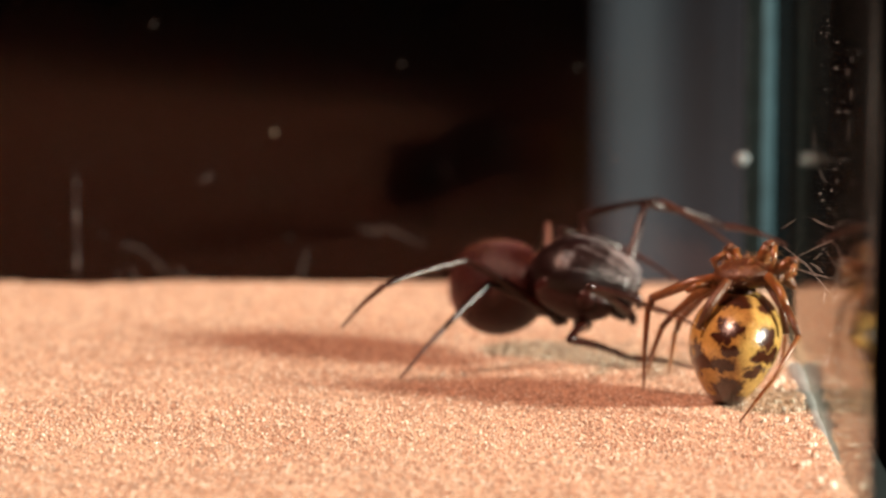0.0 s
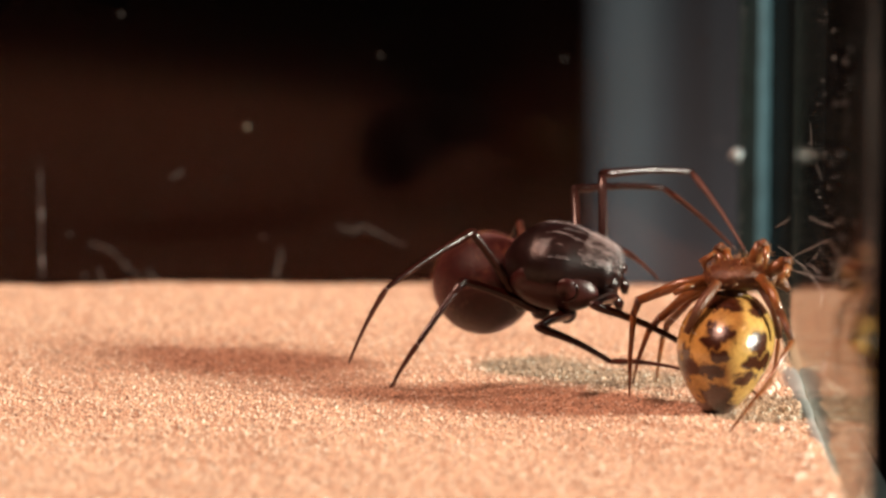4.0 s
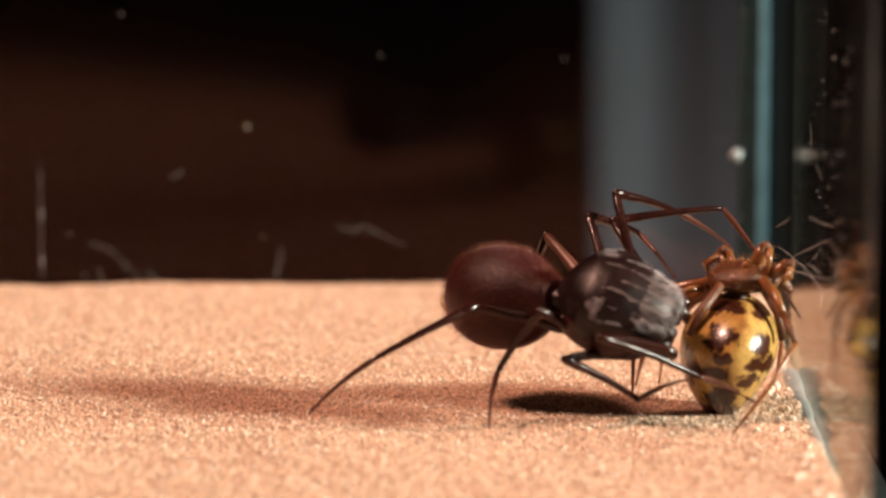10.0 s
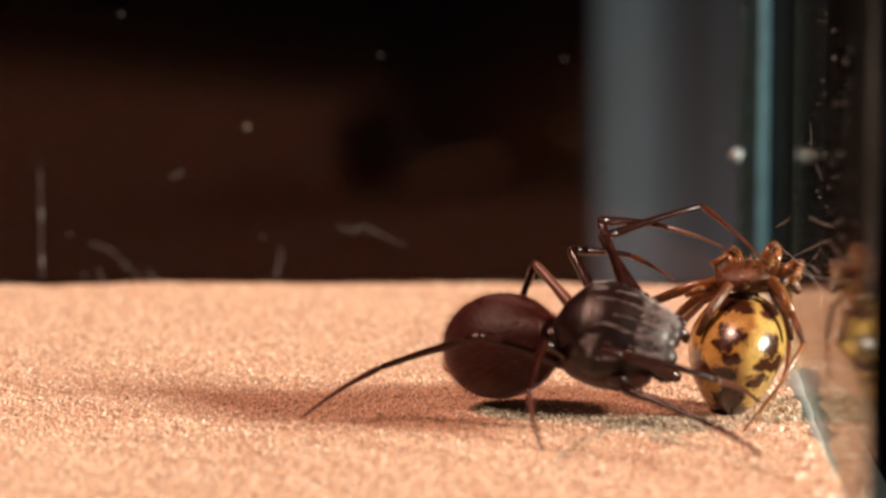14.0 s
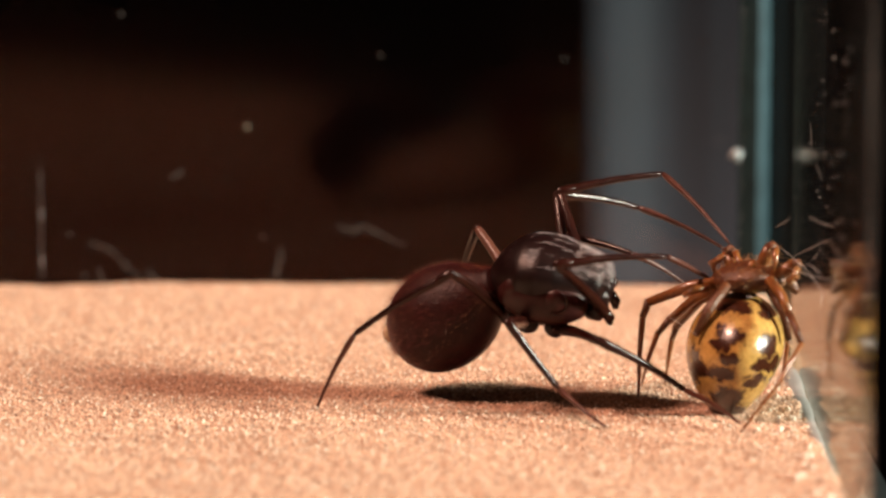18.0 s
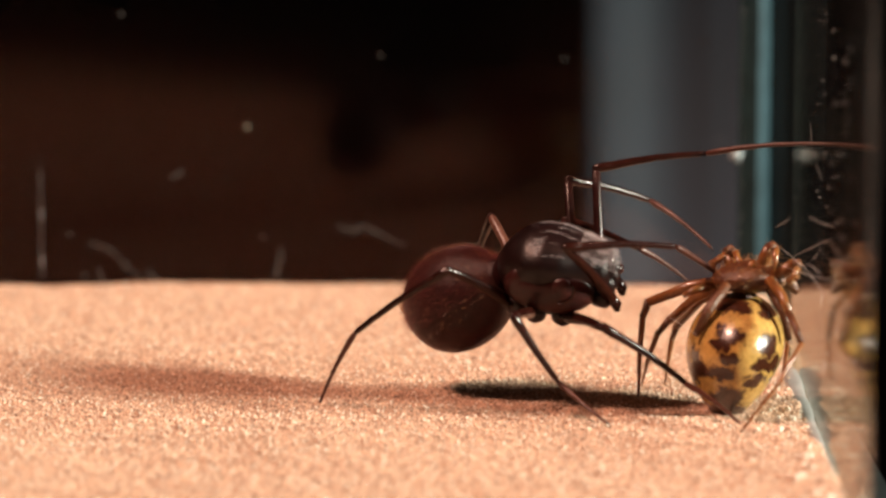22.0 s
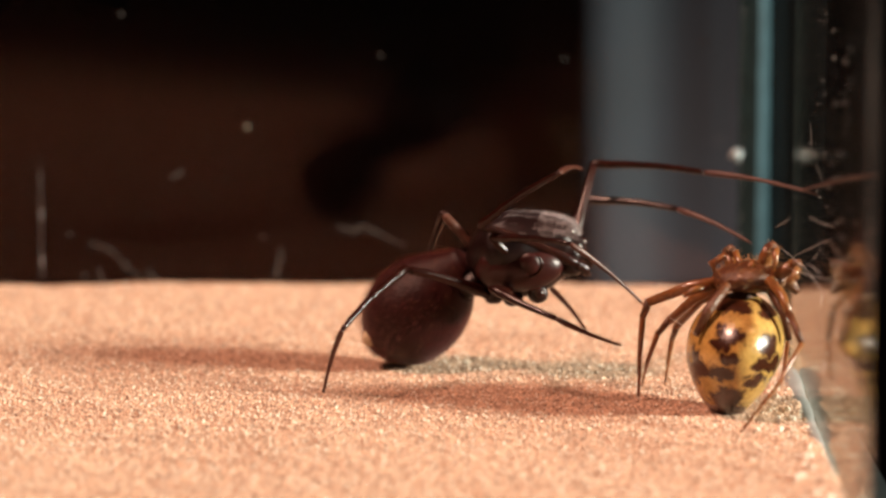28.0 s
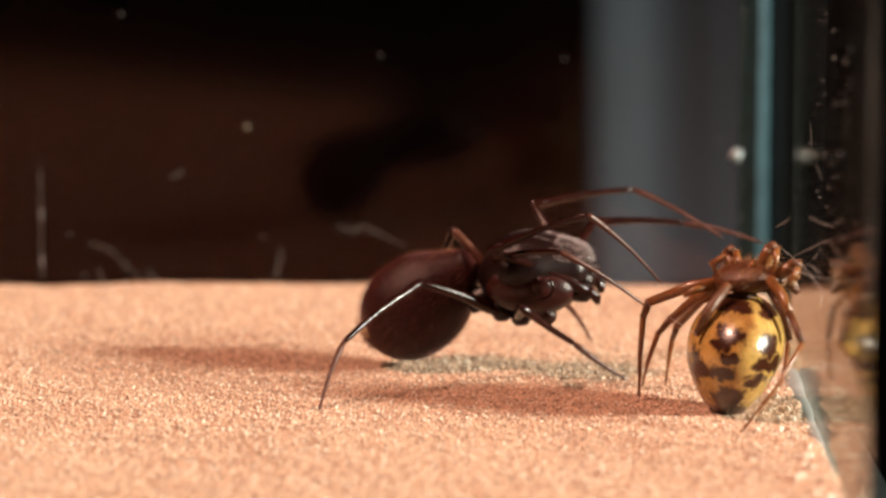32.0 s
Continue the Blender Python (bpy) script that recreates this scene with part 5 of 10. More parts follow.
    walk(limb['R2'][1], [
        (0, mm(0.289, -3.297, -0.849, 0, 20.4, 50)), (1, mm(0.093, -3.27, -0.838, -1.6, 19.1, 45.4)),
        (2, mm(-0.073, -3.222, -0.769, -0.6, 25.4, 48.4)), (3, mm(0.023, -3.243, -0.765, -2.2, 24.1, 44.7)),
        (3.5, mm(-0.195, -3.207, -0.868, -5.4, 27.2, 36.8)), (5.5, mm(0.017, -3.207, -0.623, -2.5, 27.5, 43.1)),
        (6, mm(0, -3.201, -0.612, -4.9, 26.9, 38)), (7, mm(-0.099, -3.134, -0.476, -8.1, 24.4, 30.7)),
        (7.5, mm(-0.115, -3.12, -0.448, -8.8, 24.9, 29)), (8, mm(-0.034, -3.079, -0.294, -7.8, 25.4, 31.3)),
        (9, mm(-0.399, -2.786, 0.009, -9.6, 28.9, 27.1)), (9.5, mm(-0.873, -2.543, -0.081, -15.4, 33.4, 15)),
        (10, mm(-0.916, -2.461, -0.021, -14.6, 38.7, 16.5)), (11, mm(-0.907, -2.204, 0.257, -16.5, 40.1, 13.4)),
        (11.25, mm(-0.611, -2.266, 0.439, -20.2, 22, 8.9)), (11.5, mm(-0.291, -2.299, 0.585, -24, 6.5, -0.6)),
        (11.75, mm(0.044, -2.303, 0.693, -25, -8, -10.3)), (12, mm(0.39, -2.278, 0.76, -23.3, -21, -21.1)),
        (13, mm(0.188, -2.195, 0.794, -23, -22.8, -21.9)), (14, mm(0.703, -2.193, 0.809, -22.7, -22.1, -22.8)),
        (14.5, mm(0.88, -2.141, 0.816, -23.3, -28.2, -21.6)), (15.17, mm(1.208, -2.398, 0.541, -22.4, -20.8, -23.8)),
        (15.83, mm(1.731, -2.703, -0.159, -21.9, -6.9, -27.3)), (16.5, mm(1.943, -2.761, -0.608, -21.8, 0.6, -29.1)),
        (17, mm(1.93, -2.732, -0.504, -21.5, 4.2, -21.1)), (17.33, mm(1.938, -2.742, -0.545, -20.1, 12.2, -8.6)),
        (17.67, mm(1.945, -2.752, -0.587, -16.9, 19.6, 4.6)), (18, mm(1.952, -2.761, -0.628, -11.6, 25.9, 19)),
        (19, mm(1.658, -2.878, -0.411, -11.4, 26.5, 19.5)), (19.5, mm(1.317, -2.897, -0.11, -12.8, 28.5, 16.4)),
        (20, mm(1.037, -2.834, 0.136, -14.7, 28.7, 12.4)), (21, mm(1.37, -2.805, 0.002, -12.3, 32.3, 17.3)),
        (21.5, mm(1.604, -2.895, -0.381, -12.3, 31.2, 17.3)), (22, mm(1.833, -2.84, -0.605, -13.5, 30.9, 15)),
        (23, mm(1.967, -2.79, -0.765, -15.4, 33.2, 11.2)), (23.25, mm(1.902, -2.839, -0.766, -12.6, 22.3, 16.8)),
        (23.5, mm(1.836, -2.885, -0.768, -11, 11.1, 21.6)), (23.75, mm(1.897, -2.813, -0.662, -8.8, 15.4, 32)),
        (24, mm(1.953, -2.735, -0.558, -5.8, 19.2, 42.8)), (24.25, mm(1.198, -3.103, -0.469, -3.2, 14.1, 50.6)),
        (24.5, mm(0.36, -3.208, -0.473, -1.4, 8.7, 58.1)), (25, mm(-0.091, -3.011, -0.18, -2, 12.2, 53.7)),
        (25.5, mm(-0.088, -2.809, 0.15, -1.6, 13.4, 55.7)), (25.9, mm(-0.155, -2.749, 0.2, -3.8, 13.3, 46.1)),
        (26.3, mm(-0.309, -2.593, 0.309, -8.6, 11.4, 23.4)), (26.7, mm(-0.482, -2.384, 0.418, -12.8, 7, -3.2)),
        (27.1, mm(-0.616, -2.193, 0.492, -14.5, 2.2, -25)), (27.5, mm(-0.669, -2.109, 0.517, -14.6, 0, -34.1)),
        (28, mm(-0.694, -1.617, 0.754, -14.6, -0.3, -34.4)), (28.5, mm(-0.543, -1.589, 0.846, -14.6, -0.4, -33.6)),
        (29, mm(-0.021, -1.348, 1.092, -14.6, 0.8, -33.9)), (29.5, mm(-0.304, -1.598, 0.946, -14.6, -0.7, -33.6)),
        (30, mm(-0.602, -1.541, 0.831, -14.7, -5.1, -31)), (30.5, mm(-0.538, -1.342, 0.915, -14.5, -3.3, -33.6)),
        (31, mm(-0.827, -1.406, 0.735, -14.7, -4.2, -28.6)), (31.5, mm(-0.984, -0.928, 0.689, -13.3, -10.6, -42.6)),
        (32, mm(-1.15, -0.877, 0.55, -13.4, -14.7, -42.1))])
    walk(limb['R2'][2], [
        (0, mm(2.223, -0.994, -1.966, 0, -20.9, -36.6)), (1, mm(2.22, -1.111, -1.89, -0.9, -19.4, -34)),
        (2, mm(1.849, -1.054, -2.146, -0.7, -17.2, -34.8)), (3, mm(2.106, -1.183, -2.074, 0.7, -18.6, -39.5)),
        (3.5, mm(2.09, -1.499, -2.336, 0.1, -19.4, -37.6)), (5.5, mm(2.095, -1.263, -2.103, 1.7, -17.7, -42.3)),
        (6, mm(2.256, -1.44, -2.062, 3.2, -18.7, -47.4)), (7, mm(2.414, -1.644, -1.801, 4.4, -26.6, -50.9)),
        (7.5, mm(2.429, -1.708, -1.799, 4.3, -30.4, -50.6)), (8, mm(2.441, -1.572, -1.668, 5.2, -33.4, -52.4)),
        (9, mm(2.101, -1.507, -1.542, 2.3, -48.2, -47.1)), (9.5, mm(1.714, -1.85, -1.846, -7.9, -62, -33.7)),
        (10, mm(1.484, -1.749, -2.027, -16.2, -65.9, -24.3)), (11, mm(1.479, -1.636, -1.811, -9, -70.6, -32.2)),
        (11.25, mm(2.328, -1.806, -0.762, -3.3, -65.1, -38.2)), (11.5, mm(2.896, -2.331, 0.223, 0.2, -59.4, -42.1)),
        (11.75, mm(3.17, -2.872, 1.137, 2.6, -53.7, -44.9)), (12, mm(3.184, -3.357, 1.908, 4.3, -47.9, -47)),
        (13, mm(2.933, -3.296, 2.037, 3.4, -47.8, -45.7)), (14, mm(3.443, -3.343, 2.018, 5.1, -45, -48.1)),
        (14.5, mm(3.507, -3.182, 2.333, 8.9, -53.5, -53.4)), (15.17, mm(3.953, -3.607, 1.678, 9.5, -43.6, -53.9)),
        (15.83, mm(4.561, -4.163, 0.224, 10.5, -25.1, -54.6)), (16.5, mm(4.747, -4.32, -0.644, 10.8, -15.2, -54.9)),
        (17, mm(4.914, -3.885, -0.737, 10.7, -8.9, -54.1)), (17.33, mm(5.038, -3.213, -1.221, 10.7, -8.5, -54.2)),
        (17.67, mm(4.958, -2.509, -1.661, 10.7, -8, -54.2)), (18, mm(4.679, -1.82, -2.031, 10.7, -7.6, -54.3)),
        (19, mm(4.365, -1.919, -1.84, 10.7, -8.2, -54.3)), (19.5, mm(4.022, -2.102, -1.639, 10.9, -13.4, -55.7)),
        (20, mm(3.786, -2.23, -1.403, 10.8, -14.8, -54.9)), (21, mm(3.959, -1.999, -1.713, 10.9, -12.8, -55.7)),
        (21.5, mm(4.225, -2.081, -2.042, 10.8, -5.4, -54.4)), (22, mm(4.493, -2.129, -2.251, 10.8, -2.7, -54.8)),
        (23, mm(4.6, -2.267, -2.523, 10.8, -3.2, -55.3)), (23.25, mm(4.744, -1.98, -1.982, 9.2, 2.6, -35.4)),
        (23.5, mm(4.762, -1.727, -1.388, 9.7, 8, -15.4)), (23.75, mm(4.52, -1.176, -1.515, 7.7, -1.1, -28.9)),
        (24, mm(4.177, -0.677, -1.612, 7.8, -10.1, -42.5)), (24.25, mm(3.173, -0.699, -1.249, 8.1, -9.5, -43.9)),
        (24.5, mm(2.036, -0.517, -0.959, 8.3, -8.9, -45.2)), (25, mm(1.765, -0.484, -0.858, 7.5, 0, -39.9)),
        (25.5, mm(1.671, -0.232, -0.596, 7.6, 8.5, -37.6)), (25.9, mm(2.011, -0.5, -0.536, 8.5, 13, -31.7)),
        (26.3, mm(2.578, -1.346, -0.325, 11.9, 23, -16.6)), (26.7, mm(2.697, -2.563, 0.027, 19.8, 32.6, 4.4)),
        (27.1, mm(2.288, -3.549, 0.37, 30.3, 37.6, 24.9)), (27.5, mm(1.987, -3.908, 0.516, 35.8, 38.6, 34.1)),
        (28, mm(1.952, -3.429, 0.769, 33.1, 46.5, 29.7)), (28.5, mm(2.13, -3.363, 0.866, 29.4, 45.5, 24.6)),
        (29, mm(2.64, -3.139, 1.045, 29.3, 46.7, 24.5)), (29.5, mm(2.366, -3.375, 0.982, 32.8, 40.1, 29.2)),
        (30, mm(2.136, -3.189, 1.115, 33.5, 37, 30.3)), (30.5, mm(2.13, -3.114, 1.098, 33.5, 37, 30.3)),
        (31, mm(1.983, -2.936, 0.97, 35.5, 34.2, 33.8)), (31.5, mm(1.337, -3.063, 1.276, 26.4, 32.2, 18.4)),
        (32, mm(1.15, -2.959, 1.365, 26.8, 35.2, 19.2))])
    walk(limb['R3'][0], [
        (0, mm(-0.447, -0.895, -1.289, 0, -12, -178.5)), (0.33, mm(-0.447, -0.895, -1.289, -1.2, -14.5, -172.8)),
        (0.67, mm(-0.447, -0.895, -1.289, -2.6, -16.8, -167.1)), (1, mm(-0.447, -0.895, -1.289, -4.3, -19, -161.2)),
        (2, mm(-0.448, -0.895, -1.289, -5.5, -21.9, -157.4)), (3, mm(-0.448, -0.895, -1.289, 1.5, -13.7, -175.8)),
        (3.5, mm(-0.448, -0.895, -1.289, 2.1, -11.2, -178.3)), (3.9, mm(-0.448, -0.895, -1.289, 1.4, -13.3, -174.9)),
        (4.3, mm(-0.448, -0.895, -1.289, -0.5, -18, -166.5)), (4.7, mm(-0.448, -0.895, -1.289, -3.8, -23.2, -155.8)),
        (5.1, mm(-0.448, -0.895, -1.289, -7.5, -27, -146.3)), (5.5, mm(-0.448, -0.895, -1.289, -9.4, -28.4, -142.1)),
        (6, mm(-0.447, -0.895, -1.289, -9.9, -34.4, -141.2)), (7, mm(-0.448, -0.895, -1.289, -11, -38.7, -139.4)),
        (7.12, mm(-0.448, -0.895, -1.289, -11.5, -39.1, -138.5)), (7.25, mm(-0.448, -0.895, -1.289, -12.1, -39.5, -137.6)),
        (7.38, mm(-0.448, -0.895, -1.289, -12.6, -39.9, -136.7)), (7.5, mm(-0.448, -0.895, -1.289, -13.2, -40.3, -135.8)),
        (7.62, mm(-0.448, -0.895, -1.289, -12.5, -40.2, -136.9)), (7.75, mm(-0.448, -0.895, -1.289, -11.8, -40.1, -137.9)),
        (7.88, mm(-0.448, -0.895, -1.289, -11.2, -40, -139)), (8, mm(-0.448, -0.895, -1.289, -10.5, -39.9, -140)),
        (8.25, mm(-0.448, -0.895, -1.289, -8.4, -40.4, -143.2)), (8.5, mm(-0.448, -0.895, -1.289, -6.3, -40.8, -146.5)),
        (8.75, mm(-0.448, -0.895, -1.289, -4.2, -41, -149.7)), (9, mm(-0.448, -0.895, -1.289, -2, -41.2, -153)),
        (9.5, mm(-0.448, -0.895, -1.289, -1.6, -43.6, -153.7)), (9.62, mm(-0.448, -0.895, -1.289, -0.7, -44.6, -155)),
        (9.75, mm(-0.448, -0.895, -1.289, 0.3, -45.7, -156.4)), (9.88, mm(-0.448, -0.895, -1.289, 1.3, -46.7, -157.8)),
        (10, mm(-0.448, -0.895, -1.289, 2.4, -47.7, -159.3)), (10.25, mm(-0.448, -0.895, -1.289, 4.1, -48, -161.6)),
        (10.5, mm(-0.448, -0.895, -1.289, 5.9, -48.2, -164)), (10.75, mm(-0.448, -0.895, -1.289, 7.6, -48.4, -166.3)),
        (11, mm(-0.447, -0.895, -1.289, 9.4, -48.6, -168.7)), (12, mm(-0.447, -0.895, -1.289, 9.4, -52.2, -168.7)),
        (13, mm(-0.448, -0.895, -1.289, 16, -50.1, -177.1)), (14, mm(-0.448, -0.895, -1.289, 10, -54.9, -169.3)),
        (14.5, mm(-0.447, -0.895, -1.289, 11.8, -49.5, -171.5)), (15, mm(-0.448, -0.895, -1.289, 0, -47.2, -156.1)),
        (15.5, mm(-0.448, -0.895, -1.289, -19.9, -36.4, -128.7)), (16, mm(-0.448, -0.895, -1.289, -30.7, -21, -109.2)),
        (16.5, mm(-0.448, -0.895, -1.289, -33.1, -13.3, -101.8)), (17, mm(-0.448, -0.895, -1.289, -35.3, -12.4, -89.9)),
        (17.25, mm(-0.448, -0.895, -1.289, -34.9, -14.6, -91.7)), (17.5, mm(-0.448, -0.895, -1.289, -34.4, -16.8, -93.6)),
        (17.75, mm(-0.448, -0.895, -1.289, -33.8, -19, -95.5)), (18, mm(-0.448, -0.895, -1.289, -33.1, -21.2, -97.5)),
        (19, mm(-0.448, -0.895, -1.289, -31.4, -23.5, -101.9)), (19.5, mm(-0.448, -0.895, -1.289, -28.5, -27.7, -108.7)),
        (20, mm(-0.448, -0.895, -1.289, -28, -29.9, -109.8)), (21, mm(-0.448, -0.895, -1.289, -30.5, -28.1, -104.6)),
        (21.5, mm(-0.448, -0.895, -1.289, -31.7, -22.1, -102.4)), (22, mm(-0.448, -0.895, -1.289, -33.3, -17.7, -97.8)),
        (23, mm(-0.448, -0.895, -1.289, -33.8, -14.6, -96.1)), (23.5, mm(-0.448, -0.895, -1.289, -34.6, -13.5, -92.8)),
        (23.62, mm(-0.448, -0.895, -1.289, -34.8, -11.5, -91.9)), (23.75, mm(-0.448, -0.895, -1.289, -35, -9.6, -91)),
        (23.88, mm(-0.448, -0.895, -1.289, -35.1, -7.7, -90.1)), (24, mm(-0.448, -0.895, -1.289, -35.3, -5.8, -89.2)),
        (24.17, mm(-0.448, -0.895, -1.289, -35.3, -4.5, -88.6)), (24.33, mm(-0.448, -0.895, -1.289, -35.4, -3.2, -88)),
        (24.5, mm(-0.448, -0.895, -1.289, -35.4, -2, -87.4)), (24.67, mm(-0.448, -0.895, -1.289, -35.4, -1.2, -88)),
        (24.83, mm(-0.448, -0.895, -1.289, -35.4, -0.4, -88.5)), (25, mm(-0.448, -0.895, -1.289, -35.4, 0.4, -89.1)),
        (25.5, mm(-0.448, -0.895, -1.289, -35.5, -4.5, -89.2)), (26, mm(-0.448, -0.895, -1.289, -35.4, -5.5, -90.1)),
        (26.5, mm(-0.448, -0.895, -1.289, -35.2, -7.8, -92.2)), (27, mm(-0.448, -0.895, -1.289, -34.9, -10.1, -94.3)),
        (27.5, mm(-0.447, -0.895, -1.289, -34.7, -11.1, -95.2)), (27.75, mm(-0.448, -0.895, -1.289, -34.8, -15, -94.7)),
        (28, mm(-0.448, -0.895, -1.289, -35, -19, -94.2)), (28.25, mm(-0.448, -0.895, -1.289, -33, -18.1, -100.1)),
        (28.5, mm(-0.448, -0.895, -1.289, -31.1, -17, -106)), (28.75, mm(-0.448, -0.895, -1.289, -34.2, -17.3, -93.7)),
        (29, mm(-0.448, -0.895, -1.289, -37.3, -16.7, -81.4)), (29.5, mm(-0.448, -0.895, -1.289, -41.6, -16, -59.3)),
        (29.62, mm(-0.448, -0.895, -1.289, -40.9, -16, -61.9)), (29.75, mm(-0.448, -0.895, -1.289, -40.1, -15.9, -64.5)),
        (29.88, mm(-0.448, -0.895, -1.289, -39.4, -15.7, -67.1)), (30, mm(-0.448, -0.895, -1.289, -38.7, -15.5, -69.7)),
        (30.5, mm(-0.448, -0.895, -1.289, -39.8, -16.4, -65.4)), (31, mm(-0.448, -0.895, -1.289, -38.9, -15.5, -68.6)),
        (31.5, mm(-0.447, -0.895, -1.289, -37.5, -19, -73.3)), (32, mm(-0.448, -0.895, -1.289, -35.3, -21.6, -79.5))])
    walk(limb['R3'][1], [
        (0, mm(-2.883, -0.959, -0.771, 0, 22.9, -113.4)), (0.33, mm(-2.84, -1.195, -0.666, 0.5, 21, -112.1)),
        (0.67, mm(-2.771, -1.428, -0.568, 0.9, 19.1, -110.9)), (1, mm(-2.676, -1.655, -0.478, 1.3, 17.2, -109.7)),
        (2, mm(-2.58, -1.783, -0.358, -0.7, 18.4, -116.5)), (3, mm(-2.86, -1.073, -0.698, 1, 21.4, -111.2)),
        (3.5, mm(-2.89, -0.967, -0.806, 0.2, 21.8, -113.3)), (3.9, mm(-2.862, -1.111, -0.717, -0.5, 31.1, -115.2)),
        (4.3, mm(-2.75, -1.449, -0.518, -4.3, 53, -122)), (4.7, mm(-2.535, -1.832, -0.307, -33.1, 77, -154.3)),
        (5.1, mm(-2.294, -2.126, -0.158, -131.1, 73.9, 104.8)), (5.5, mm(-2.177, -2.24, -0.105, -143.4, 65.6, 91.5)),
        (6, mm(-2.05, -2.182, 0.116, -138.6, 70.8, 96.6)), (7, mm(-1.922, -2.16, 0.269, -136.7, 78.5, 98.4)),
        (7.12, mm(-1.894, -2.175, 0.283, -129.1, 80.3, 106.1)), (7.25, mm(-1.867, -2.19, 0.296, -118.4, 81.8, 116.9)),
        (7.38, mm(-1.839, -2.205, 0.308, -103.8, 82.9, 131.6)), (7.5, mm(-1.81, -2.219, 0.321, -85.4, 83.4, 150.1)),
        (7.62, mm(-1.836, -2.195, 0.319, -101.1, 83.1, 134.4)), (7.75, mm(-1.861, -2.171, 0.316, -114.5, 82.3, 120.8)),
        (7.88, mm(-1.886, -2.146, 0.313, -125, 81.2, 110.3)), (8, mm(-1.911, -2.121, 0.31, -132.9, 79.8, 102.2)),
        (8.25, mm(-1.967, -2.03, 0.325, 32.4, 79.4, -94.1)), (8.5, mm(-2.02, -1.937, 0.337, 39.5, 59, -88.6)),
        (8.75, mm(-2.07, -1.842, 0.346, 42.3, 38.5, -87.3)), (9, mm(-2.117, -1.745, 0.352, 44.5, 18.1, -86.6)),
        (9.5, mm(-2.064, -1.695, 0.429, 42.9, 2.6, -98)), (9.62, mm(-2.053, -1.644, 0.461, 43.2, 16.9, -101.7)),
        (9.75, mm(-2.042, -1.592, 0.493, 42.3, 31.2, -106)), (9.88, mm(-2.03, -1.54, 0.523, 39.5, 45.3, -111.8)),
        (10, mm(-2.016, -1.487, 0.552, 32.5, 58.9, -121.6)), (10.25, mm(-2.03, -1.42, 0.561, 46.9, 43.4, -104.3)),
        (10.5, mm(-2.042, -1.353, 0.569, 53.4, 26.4, -94.5)), (10.75, mm(-2.053, -1.285, 0.575, 56.3, 8.9, -87.3)),
        (11, mm(-2.062, -1.217, 0.579, 57, -8.7, -80.7)), (12, mm(-1.944, -1.194, 0.679, 61.1, -26.2, -89.2)),
        (13, mm(-2.043, -0.976, 0.622, 63.1, -30.6, -93.1)), (14, mm(-1.855, -1.161, 0.748, 61.8, -28.1, -90.4)),
        (14.5, mm(-2.046, -1.134, 0.606, 58.3, -25.7, -82.9)), (15, mm(-1.993, -1.579, 0.54, 57.4, -19.9, -80)),
        (15.5, mm(-1.702, -2.459, 0.188, 56.8, -6.9, -74.3)), (16, mm(-1.213, -3.091, -0.398, 57.6, 6.2, -69)),
        (16.5, mm(-0.944, -3.267, -0.717, 58.2, 12.2, -66.4)), (17, mm(-0.441, -3.327, -0.754, 58.3, 13.1, -66.1)),
        (17.25, mm(-0.519, -3.304, -0.661, 63.1, 24.5, -53)), (17.5, mm(-0.597, -3.274, -0.568, 71.4, 34.7, -37.5)),
        (17.75, mm(-0.675, -3.239, -0.478, 84.1, 42.4, -18.2)), (18, mm(-0.752, -3.197, -0.39, 101, 46.1, 4.8)),
        (19, mm(-0.92, -3.13, -0.297, 99.6, 47.9, 3)), (19.5, mm(-1.156, -2.983, -0.132, 105, 52.7, 9.8)),
        (20, mm(-1.18, -2.926, -0.047, 110.3, 57.1, 16.1)), (21, mm(-1.001, -3.022, -0.118, 116.8, 56.8, 23.8)),
        (21.5, mm(-0.942, -3.149, -0.352, 111.4, 52.9, 17.1)), (22, mm(-0.771, -3.246, -0.534, 111.3, 52.5, 17)),
        (23, mm(-0.704, -3.291, -0.66, 111.9, 51.9, 17.7)), (23.5, mm(-0.564, -3.314, -0.709, 124.5, 48.2, 33.9)),
        (23.62, mm(-0.526, -3.334, -0.79, 107.1, 46.2, 8.8)), (23.75, mm(-0.489, -3.35, -0.872, 93.7, 39.3, -12.6)),
        (23.88, mm(-0.451, -3.363, -0.955, 85.2, 29.4, -29.5)), (24, mm(-0.414, -3.372, -1.038, 81, 17.7, -43.1)),
        (24.17, mm(-0.388, -3.377, -1.093, 89.6, 30, -26)), (24.33, mm(-0.362, -3.38, -1.148, 103.7, 39.6, -4.5)),
        (24.5, mm(-0.336, -3.381, -1.204, 123, 44.2, 21.7)), (24.67, mm(-0.359, -3.383, -1.237, 108, 42.6, -1.8)),
        (24.83, mm(-0.383, -3.384, -1.271, 95.7, 36.7, -22.6)), (25, mm(-0.407, -3.385, -1.305, 87.7, 27.7, -39.7)),
        (25.5, mm(-0.411, -3.377, -1.094, 88.4, 32.2, -38.5)), (26, mm(-0.451, -3.374, -1.049, 86.8, 26.2, -41.9)),
        (26.5, mm(-0.541, -3.36, -0.95, 85.4, 12.9, -48.5)), (27, mm(-0.63, -3.34, -0.852, 85.6, -0.6, -54.4)),
        (27.5, mm(-0.67, -3.328, -0.808, 85.9, -6.7, -57.1)), (27.75, mm(-0.647, -3.292, -0.642, 87.1, 5.7, -45.7)),
        (28, mm(-0.622, -3.244, -0.48, 90.7, 17.8, -33.8)), (28.25, mm(-0.864, -3.225, -0.516, 88.9, 10.9, -43.4)),
